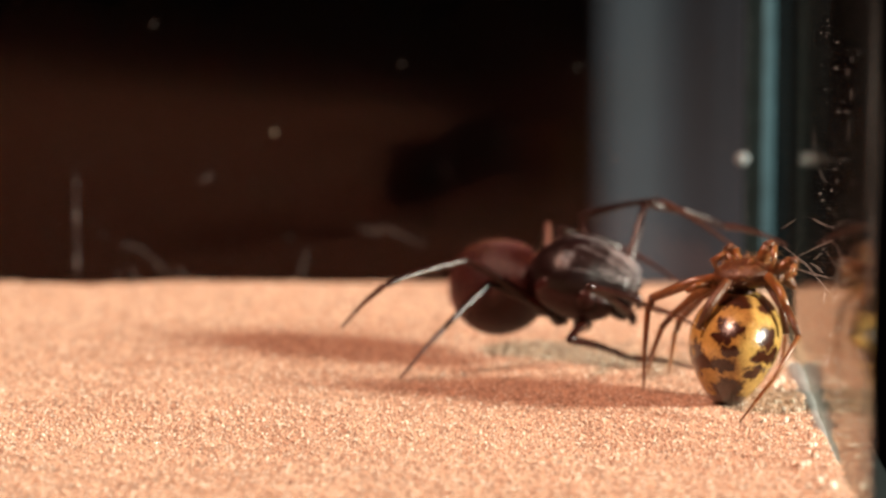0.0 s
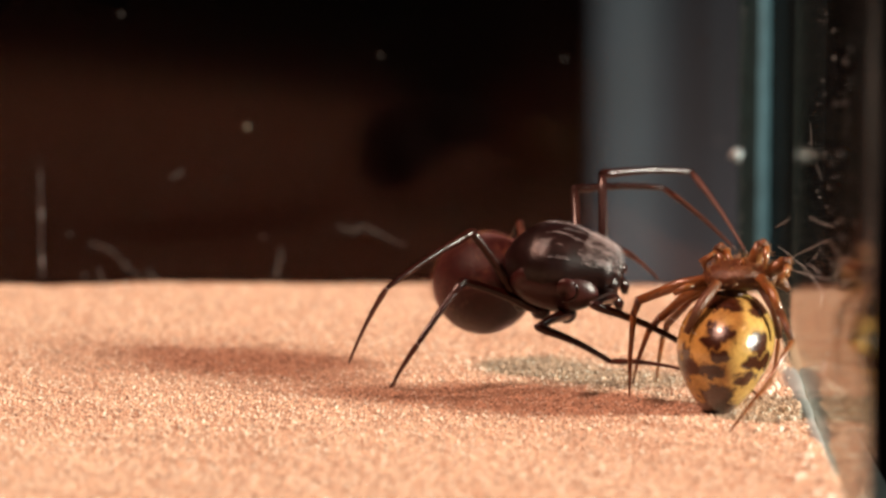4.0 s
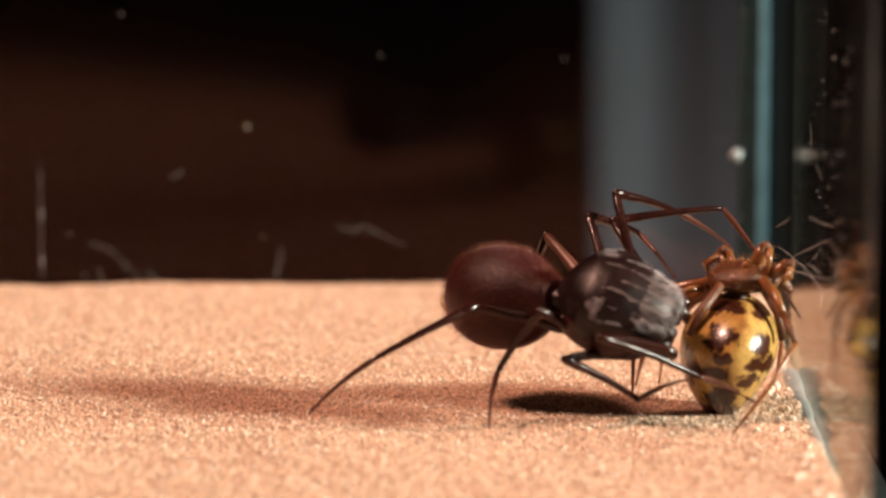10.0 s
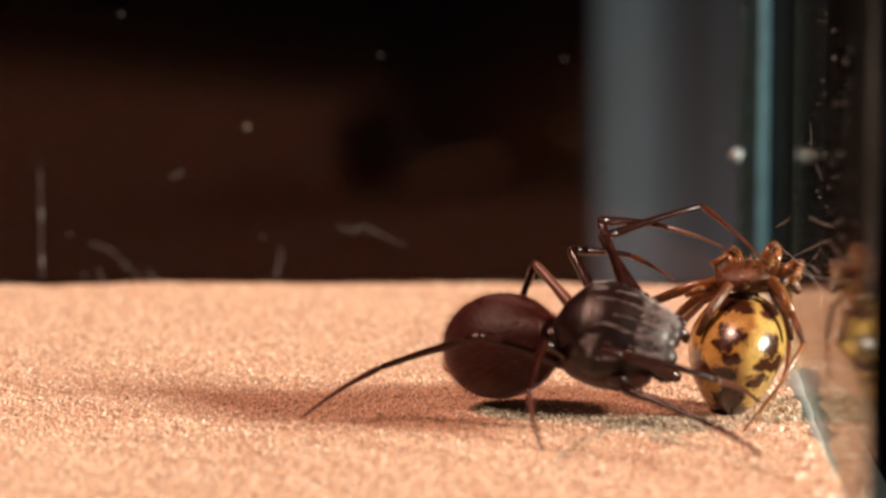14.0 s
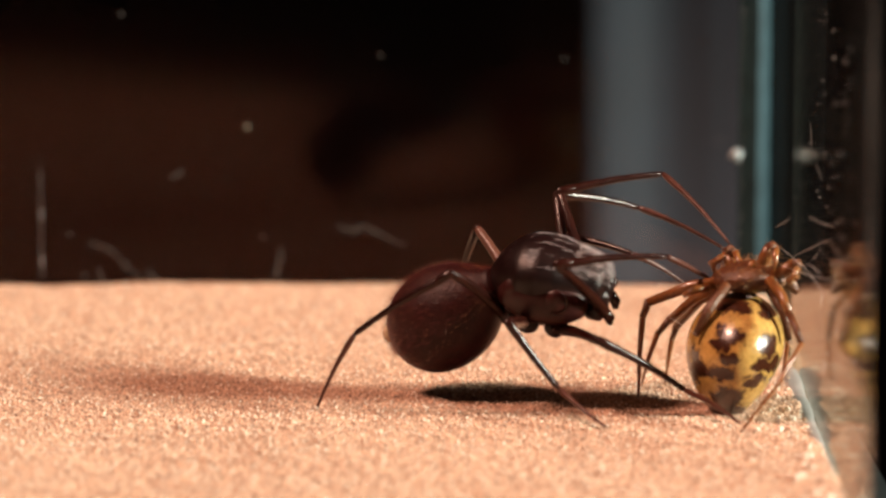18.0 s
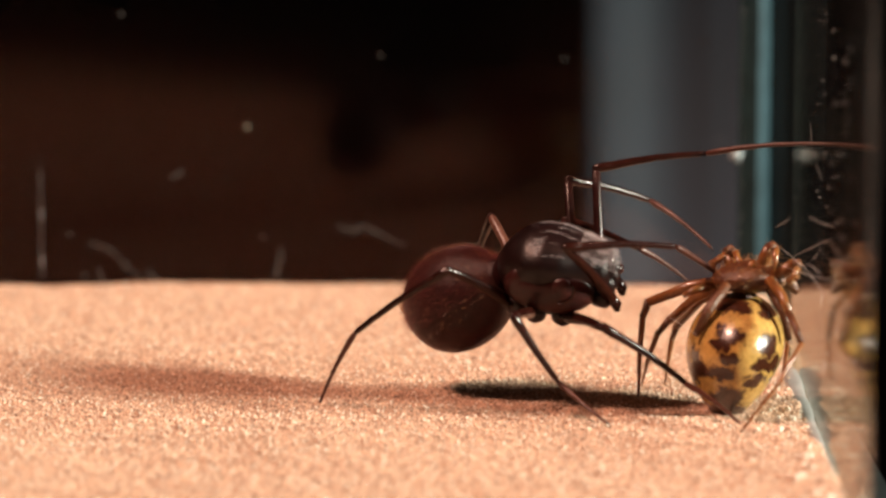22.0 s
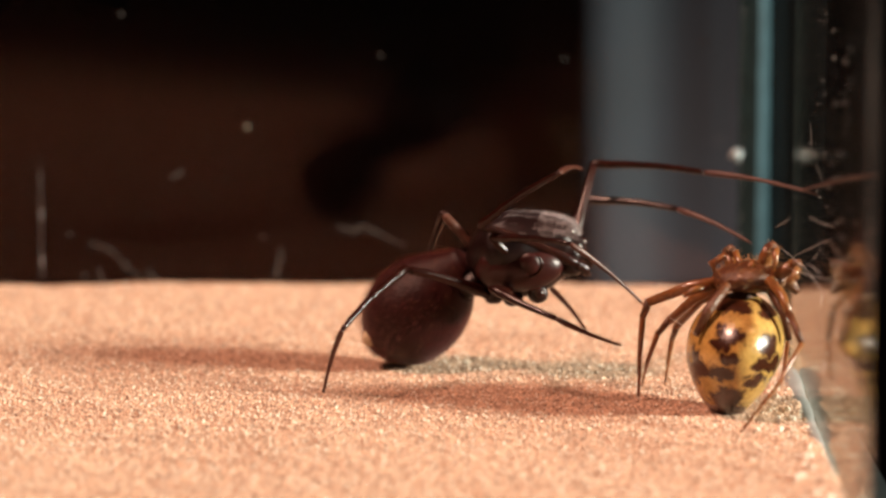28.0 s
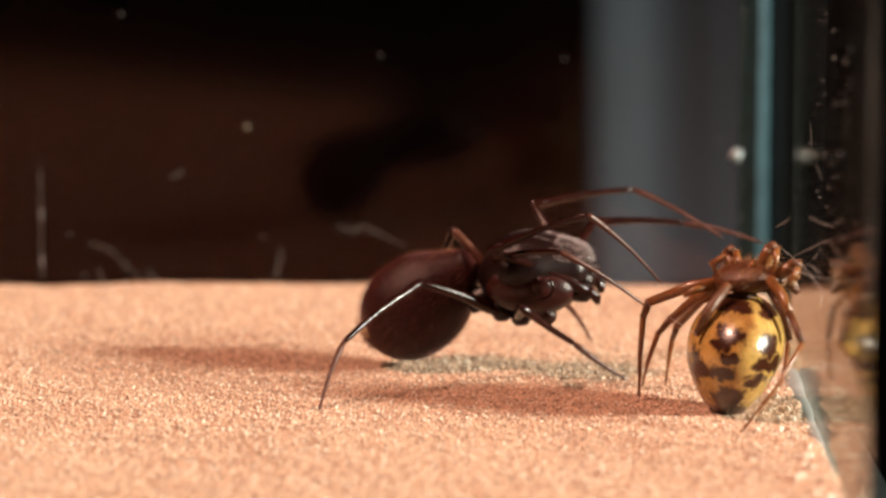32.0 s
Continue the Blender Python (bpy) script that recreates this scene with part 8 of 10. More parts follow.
    walk(limb['L2'][0], [
        (0, mm(0.501, 0.895, -0.859, 0, -22.4, 114.3)), (1, mm(0.501, 0.895, -0.859, 0.8, -26.7, 112.1)),
        (2, mm(0.501, 0.895, -0.859, 2.4, -28.8, 108.6)), (2.33, mm(0.501, 0.895, -0.859, 2.5, -31.3, 108.4)),
        (2.67, mm(0.501, 0.895, -0.859, 2.6, -33.9, 108.1)), (3, mm(0.501, 0.895, -0.859, 2.8, -36.4, 107.9)),
        (3.5, mm(0.501, 0.895, -0.859, 3.4, -33.3, 106.8)), (4.5, mm(0.501, 0.895, -0.859, 4.3, -35.2, 105.2)),
        (5.5, mm(0.501, 0.895, -0.859, 5.3, -37.2, 103.4)), (6, mm(0.501, 0.895, -0.859, 6.2, -44.1, 102)),
        (7, mm(0.501, 0.895, -0.859, 2.6, -47.7, 107.2)), (7.5, mm(0.501, 0.895, -0.859, 5.5, -48.7, 103.3)),
        (8, mm(0.501, 0.895, -0.859, 1.6, -52.8, 108.5)), (9, mm(0.501, 0.895, -0.859, -7.7, -38.8, 119.9)),
        (9.25, mm(0.501, 0.895, -0.859, -7.6, -26.8, 119.5)), (9.5, mm(0.501, 0.895, -0.859, -7.6, -14.8, 119.1)),
        (10, mm(0.501, 0.895, -0.859, -8.1, -7.7, 120.7)), (11, mm(0.501, 0.895, -0.859, -8.2, -4.8, 121.3)),
        (12, mm(0.501, 0.895, -0.859, -8.4, -1.2, 124.3)), (13, mm(0.501, 0.895, -0.859, -8.6, -8.1, 129.4)),
        (14, mm(0.501, 0.895, -0.859, -7.1, -6.3, 119.8)), (14.5, mm(0.501, 0.895, -0.859, -7.4, -7.8, 122.5)),
        (15.5, mm(0.501, 0.895, -0.859, -6.9, -22.6, 117.7)), (16.5, mm(0.501, 0.895, -0.859, -4.8, -37.1, 111.8)),
        (16.75, mm(0.501, 0.895, -0.859, -2.7, -35.1, 108.3)), (17, mm(0.501, 0.895, -0.859, -0.7, -33, 105)),
        (18, mm(0.501, 0.895, -0.859, -5.3, -41.2, 113.2)), (19, mm(0.501, 0.895, -0.859, -8.3, -38, 117.7)),
        (19.5, mm(0.501, 0.895, -0.859, -12, -30.1, 123.7)), (20, mm(0.501, 0.895, -0.859, -13.9, -28, 127.6)),
        (21, mm(0.501, 0.895, -0.859, -12.2, -32.8, 124)), (21.5, mm(0.501, 0.895, -0.859, -8.2, -39.2, 116.6)),
        (22, mm(0.501, 0.895, -0.859, -3.3, -45.9, 108.9)), (23, mm(0.501, 0.895, -0.859, -0.8, -44.2, 105.4)),
        (23.5, mm(0.501, 0.895, -0.859, 1.4, -53.8, 102.3)), (24, mm(0.501, 0.895, -0.859, 14.6, -51.7, 85.8)),
        (24.5, mm(0.501, 0.895, -0.859, 20.2, -53.4, 78.6)), (24.67, mm(0.501, 0.895, -0.859, 20.1, -51.6, 78.8)),
        (24.83, mm(0.501, 0.895, -0.859, 20, -49.7, 78.9)), (25, mm(0.501, 0.895, -0.859, 19.9, -47.8, 79.1)),
        (25.17, mm(0.501, 0.895, -0.859, 21.2, -46.2, 77.3)), (25.33, mm(0.501, 0.895, -0.859, 22.5, -44.5, 75.5)),
        (25.5, mm(0.501, 0.895, -0.859, 23.6, -42.8, 73.9)), (26.5, mm(0.501, 0.895, -0.859, 29.6, -36, 64.9)),
        (27.5, mm(0.501, 0.895, -0.859, 33.9, -28.7, 57.4)), (28, mm(0.501, 0.895, -0.859, 30.1, -26.6, 65)),
        (28.5, mm(0.501, 0.895, -0.859, 31.1, -23.4, 62.8)), (29, mm(0.501, 0.895, -0.859, 34.9, -21.1, 51.8)),
        (29.5, mm(0.501, 0.895, -0.859, 33.2, -21.6, 56.3)), (30, mm(0.501, 0.895, -0.859, 32.4, -21.2, 58.7)),
        (30.5, mm(0.501, 0.895, -0.859, 31.3, -20.4, 61.4)), (31, mm(0.501, 0.895, -0.859, 31.5, -22.6, 61.1)),
        (31.5, mm(0.501, 0.895, -0.859, 30.7, -26.4, 63.2)), (32, mm(0.501, 0.895, -0.859, 26.7, -25.4, 71.7))])
    walk(limb['L2'][1], [
        (0, mm(-0.803, 3.788, 0.446, 0, -33.9, -18.8)), (1, mm(-0.654, 3.734, 0.684, -4.5, -27, -10.8)),
        (2, mm(-0.457, 3.744, 0.795, -4.9, -22.9, -9.8)), (2.33, mm(-0.422, 3.676, 0.926, -10.4, -16.8, 4.6)),
        (2.67, mm(-0.385, 3.603, 1.053, -14, -9.7, 18)), (3, mm(-0.347, 3.524, 1.176, -15.8, -2.2, 30.9)),
        (3.5, mm(-0.328, 3.641, 1.023, -15.7, -1.2, 28.9)), (4.5, mm(-0.231, 3.601, 1.12, -15.8, 2.5, 32.6)),
        (5.5, mm(-0.134, 3.555, 1.213, -15.6, 6.1, 36.3)), (6, mm(-0.013, 3.305, 1.528, -16.1, 8.9, 31.9)),
        (7, mm(-0.181, 3.102, 1.678, -14.8, 8.1, 39.5)), (7.5, mm(-0.02, 3.1, 1.717, -14.6, 14.6, 41.1)),
        (8, mm(-0.157, 2.861, 1.875, -15.1, 13.9, 39.1)), (9, mm(-0.832, 3.212, 1.292, -16.8, 15.9, 32)),
        (9.25, mm(-1.006, 3.561, 0.688, -15.5, 24.4, 36.7)), (9.5, mm(-1.114, 3.793, 0.017, -13.3, 32.8, 42.1)),
        (10, mm(-1.236, 3.818, -0.399, -16.5, 40.3, 36.6)), (11, mm(-1.274, 3.817, -0.573, -14.2, 41.8, 40.1)),
        (12, mm(-1.433, 3.728, -0.788, -14.8, 43.8, 39.1)), (13, mm(-1.655, 3.52, -0.378, -11.2, 43.4, 44.3)),
        (14, mm(-1.195, 3.854, -0.481, -14.9, 43.1, 38.9)), (14.5, mm(-1.323, 3.764, -0.394, -13.9, 41.8, 40.4)),
        (15.5, mm(-0.972, 3.701, 0.457, -15.4, 25.2, 39)), (16.5, mm(-0.514, 3.435, 1.212, -16.5, 8.6, 37.9)),
        (16.75, mm(-0.379, 3.56, 1.115, -15.9, 10, 41.5)), (17, mm(-0.241, 3.674, 1.011, -15.3, 11.4, 45.2)),
        (18, mm(-0.518, 3.269, 1.399, -16.5, 11.2, 38.3)), (19, mm(-0.756, 3.288, 1.254, -16.4, 8.9, 39)),
        (19.5, mm(-1.145, 3.367, 0.859, -15.9, 8.7, 42)), (20, mm(-1.349, 3.294, 0.752, -15.9, 10.5, 41.9)),
        (21, mm(-1.112, 3.287, 0.998, -16.4, 11.2, 39.5)), (21.5, mm(-0.688, 3.274, 1.309, -16.8, 11.8, 37.4)),
        (22, mm(-0.272, 3.156, 1.603, -17.2, 16.1, 35.5)), (23, mm(-0.153, 3.268, 1.532, -17.7, 16.2, 33.8)),
        (23.5, mm(0.07, 2.874, 1.91, -17, 18.1, 36)), (24, mm(0.657, 3.017, 1.833, -16.9, 17.6, 36.3)),
        (24.5, mm(0.903, 2.898, 1.897, -20.1, 20.4, 25.2)), (24.67, mm(0.915, 2.987, 1.829, -25.4, 16.9, 7.2)),
        (24.83, mm(0.927, 3.072, 1.758, -29.2, 12, -10)), (25, mm(0.938, 3.156, 1.684, -31.4, 6.1, -26.5)),
        (25.17, mm(1.025, 3.212, 1.617, -31.6, 5.9, -29)), (25.33, mm(1.112, 3.264, 1.546, -31.8, 5.7, -31.5)),
        (25.5, mm(1.198, 3.314, 1.472, -32.1, 5.4, -34)), (26.5, mm(1.678, 3.407, 1.16, -31.1, 6.5, -26.7)),
        (27.5, mm(2.125, 3.429, 0.79, -30, 7.5, -19.3)), (28, mm(1.799, 3.674, 0.679, -30, 6.1, -18.8)),
        (28.5, mm(1.938, 3.697, 0.504, -28.3, 6.4, -7.7)), (29, mm(2.48, 3.412, 0.376, -26.3, 5.1, 5.6)),
        (29.5, mm(2.27, 3.549, 0.405, -25.6, 3.6, 12.2)), (30, mm(2.165, 3.628, 0.38, -23.7, 3.5, 28.7)),
        (30.5, mm(2.039, 3.72, 0.335, -23.7, 0.7, 13.6)), (31, mm(2.033, 3.668, 0.459, -22.7, 3.5, 28.8)),
        (31.5, mm(1.885, 3.639, 0.667, -22.6, 5.1, 30.4)), (32, mm(1.473, 3.839, 0.611, -23, 5.2, 25))])
    walk(limb['L2'][2], [
        (0, mm(1.691, 2.94, 2.214, 0, 17.1, -2.5)), (1, mm(2.122, 3.203, 2.125, 6.3, 25.5, 18.9)), (2, mm(2.423, 3.246, 2.028, 6.4, 30.3, 19.2)),
        (2.33, mm(2.606, 3.918, 1.841, -1.9, 27, 3)), (2.67, mm(2.588, 4.568, 1.59, -8.6, 22.1, -12)), (3, mm(2.374, 5.149, 1.299, -13.6, 15.8, -26)),
        (3.5, mm(2.449, 5.175, 1.089, -13.5, 19.7, -25.4)), (4.5, mm(2.438, 5.309, 0.984, -8.8, 26.4, -12.3)),
        (5.5, mm(2.408, 5.424, 0.877, -2.1, 31.8, 2.3)), (6, mm(2.649, 4.96, 1.037, 4.1, 38, 14.2)), (7, mm(2.243, 5.099, 1.23, -3.1, 30.6, 2.4)),
        (7.5, mm(2.294, 5.117, 0.915, 7.8, 39, 23.8)), (8, mm(2.232, 4.803, 1.11, 12.3, 40.2, 30.9)), (9, mm(1.756, 4.828, 0.421, 17.5, 42.9, 39.1)),
        (9.25, mm(1.31, 5.287, -0.625, 12.7, 45.7, 32.1)), (9.5, mm(0.865, 5.58, -1.702, 7.2, 47.9, 24.5)),
        (10, mm(0.706, 5.259, -2.451, 8.9, 48.9, 26.8)), (11, mm(0.536, 5.34, -2.688, 9.1, 51.8, 27.1)),
        (12, mm(0.342, 5.173, -2.985, 9.3, 51.6, 27.2)), (13, mm(-0.005, 5.131, -2.557, 7.3, 49, 24.7)),
        (14, mm(0.606, 5.307, -2.651, 10.9, 49.5, 29.6)), (14.5, mm(0.478, 5.297, -2.508, 7.9, 47.3, 25.5)),
        (15.5, mm(1.261, 5.506, -0.894, 5.3, 33.8, 21.8)), (16.5, mm(1.963, 5.361, 0.739, 3.9, 20.2, 19.1)),
        (16.75, mm(1.961, 5.63, 0.564, -1.2, 14.4, 4.7)), (17, mm(1.951, 5.88, 0.384, -4.5, 7.9, -9)), (18, mm(1.924, 5.198, 0.78, -5.9, 7.5, -19.4)),
        (19, mm(1.679, 5.261, 0.764, -7, 7.1, -28.7)), (19.5, mm(1.186, 5.465, 0.382, -7.5, 1.7, -32.2)),
        (20, mm(0.973, 5.378, 0.176, -7.5, -0.1, -34.1)), (21, mm(1.29, 5.266, 0.383, -7.5, 1.2, -37.1)),
        (21.5, mm(1.781, 5.158, 0.66, -7.4, 10, -31.8)), (22, mm(2.21, 4.926, 0.724, -9.2, 8.6, -43)), (23, mm(2.378, 4.962, 0.644, -6.6, 19.9, -27)),
        (23.5, mm(2.509, 4.648, 0.927, -7.2, 18.3, -28.8)), (24, mm(3.092, 4.809, 0.873, -4.5, 19.2, -20.3)),
        (24.5, mm(3.595, 4.164, 0.794, -4.7, 21.8, -20.9)), (24.67, mm(3.926, 3.367, 0.905, -2.2, 25, -14.4)),
        (24.83, mm(3.983, 2.534, 1.097, 0.6, 27.9, -7.6)), (25, mm(3.76, 1.747, 1.347, 4, 30.5, -0.5)),
        (25.17, mm(3.785, 1.681, 1.291, -8.1, 26.8, -24.2)), (25.33, mm(3.803, 1.615, 1.232, -17.2, 19.6, -45.8)),
        (25.5, mm(3.816, 1.549, 1.171, -22.7, 10, -65.3)), (26.5, mm(4.495, 1.993, 0.799, -19.4, 14.4, -50.6)),
        (27.5, mm(5.093, 2.388, 0.376, -15, 17.9, -35.3)), (28, mm(4.784, 2.656, 0.344, -15.6, 17.3, -37.3)),
        (28.5, mm(5.062, 3.274, 0.149, -14.8, 13.5, -34.7)), (29, mm(5.624, 3.722, 0.093, -14.8, 9.8, -34.5)),
        (29.5, mm(5.365, 4.219, 0.207, -14.9, 7.6, -34.8)), (30, mm(4.944, 5.147, 0.187, -13.6, 4, -26)),
        (30.5, mm(5.122, 4.466, 0.295, -14.1, 1.3, -35.5)), (31, mm(4.808, 5.193, 0.266, -13.7, 4.1, -25.7)),
        (31.5, mm(4.611, 5.237, 0.385, -14.2, -0.3, -41.5)), (32, mm(4.337, 5.173, 0.322, -14.1, 3.7, -31.4))])
    walk(limb['L3'][0], [
        (0, mm(-0.448, 0.895, -0.895, 0, -22.9, 115.7)), (1, mm(-0.448, 0.895, -0.895, 1.9, -23.3, 110.8)),
        (2, mm(-0.448, 0.895, -0.895, 5.9, -19.2, 100.5)), (3, mm(-0.448, 0.895, -0.895, 7.4, -18.3, 95.9)),
        (3.5, mm(-0.448, 0.895, -0.895, 7.6, -18, 95.2)), (5.5, mm(-0.447, 0.895, -0.895, 10.3, -16.1, 86.2)),
        (6, mm(-0.447, 0.895, -0.895, 10.4, -16.8, 85.8)), (7, mm(-0.448, 0.895, -0.895, 8.5, -21.5, 92.4)),
        (7.5, mm(-0.448, 0.895, -0.895, 7.7, -20.9, 94.5)), (7.75, mm(-0.448, 0.895, -0.895, 7.3, -29, 95.8)),
        (8, mm(-0.448, 0.895, -0.895, 6.6, -37.1, 97.3)), (9, mm(-0.448, 0.895, -0.895, -2.6, -25.3, 112.4)),
        (9.25, mm(-0.447, 0.895, -0.895, -5.5, -16, 119.1)), (9.5, mm(-0.447, 0.895, -0.895, -7.2, -6.5, 125.2)),
        (10, mm(-0.448, 0.895, -0.895, -6.9, -1.3, 122.1)), (11, mm(-0.448, 0.895, -0.895, -7, 2, 127.9)),
        (12, mm(-0.448, 0.895, -0.895, -6.7, 4.9, 134.5)), (13, mm(-0.448, 0.895, -0.895, -6.8, -2.7, 133.9)),
        (14, mm(-0.447, 0.895, -0.895, -6.4, 1.8, 125.3)), (14.5, mm(-0.448, 0.895, -0.895, -6.2, -1.7, 131.2)),
        (15, mm(-0.448, 0.895, -0.895, -5.9, -5.3, 123.4)), (15.5, mm(-0.448, 0.895, -0.895, -4.1, -12.6, 105.8)),
        (16, mm(-0.448, 0.895, -0.895, 0.1, -18.7, 87.3)), (16.5, mm(-0.448, 0.895, -0.895, 2.9, -20.8, 78.5)),
        (17, mm(-0.448, 0.895, -0.895, 2.9, -20.9, 78.7)), (18, mm(-0.447, 0.895, -0.895, 2.5, -23.7, 79.8)),
        (19, mm(-0.448, 0.895, -0.895, -1.4, -20, 89.5)), (19.25, mm(-0.448, 0.895, -0.895, -4.1, -21.6, 97.3)),
        (19.5, mm(-0.447, 0.895, -0.895, -7, -22.8, 105.3)), (20, mm(-0.448, 0.895, -0.895, -9.9, -21.4, 112.8)),
        (21, mm(-0.448, 0.895, -0.895, -8, -23.5, 107.9)), (21.5, mm(-0.448, 0.895, -0.895, -3.1, -25.5, 95.8)),
        (22, mm(-0.448, 0.895, -0.895, 2.2, -28.2, 83.7)), (23, mm(-0.447, 0.895, -0.895, 2.5, -20.4, 83)),
        (23.5, mm(-0.447, 0.895, -0.895, 5.3, -27.7, 74.9)), (23.75, mm(-0.448, 0.895, -0.895, 9.2, -32.9, 66.5)),
        (24, mm(-0.448, 0.895, -0.895, 14.3, -37.4, 57.1)), (24.17, mm(-0.448, 0.895, -0.895, 22.2, -38.9, 43.7)),
        (24.33, mm(-0.448, 0.895, -0.895, 30.4, -38.9, 30.1)), (24.5, mm(-0.448, 0.895, -0.895, 38.3, -37.2, 16.7)),
        (25, mm(-0.448, 0.895, -0.895, 36.1, -37.9, 20.2)), (25.5, mm(-0.448, 0.895, -0.895, 41.8, -20.5, 11.4)),
        (25.9, mm(-0.448, 0.895, -0.895, 39.1, -18.6, 18.7)), (26.3, mm(-0.448, 0.895, -0.895, 33.3, -12.9, 35.4)),
        (26.7, mm(-0.447, 0.895, -0.895, 28.6, -4.9, 54.3)), (27.1, mm(-0.447, 0.895, -0.895, 27, 2.2, 69.8)),
        (27.5, mm(-0.447, 0.895, -0.895, 27.2, 5.2, 76.3)), (28, mm(-0.447, 0.895, -0.895, 27.7, -9.5, 91.8)),
        (28.17, mm(-0.447, 0.895, -0.895, 28.5, -3.9, 86.5)), (28.33, mm(-0.447, 0.895, -0.895, 28.7, 1.7, 81.3)),
        (28.5, mm(-0.447, 0.895, -0.895, 28.5, 7.3, 76.1)), (28.75, mm(-0.447, 0.895, -0.895, 29.1, -2.9, 79.5)),
        (29, mm(-0.447, 0.895, -0.895, 29.1, -13.2, 83)), (29.25, mm(-0.448, 0.895, -0.895, 31.1, -3.5, 71.9)),
        (29.5, mm(-0.448, 0.895, -0.895, 31.2, 6.2, 61)), (29.75, mm(-0.448, 0.895, -0.895, 31.8, -4, 72.7)),
        (30, mm(-0.448, 0.895, -0.895, 30.2, -14.1, 84.7)), (30.5, mm(-0.448, 0.895, -0.895, 32.7, -1.7, 69.8)),
        (31, mm(-0.448, 0.895, -0.895, 31, -14, 85.5)), (31.5, mm(-0.448, 0.895, -0.895, 33, 0.4, 76.3)),
        (32, mm(-0.447, 0.895, -0.895, 31.8, -12.1, 91.7))])
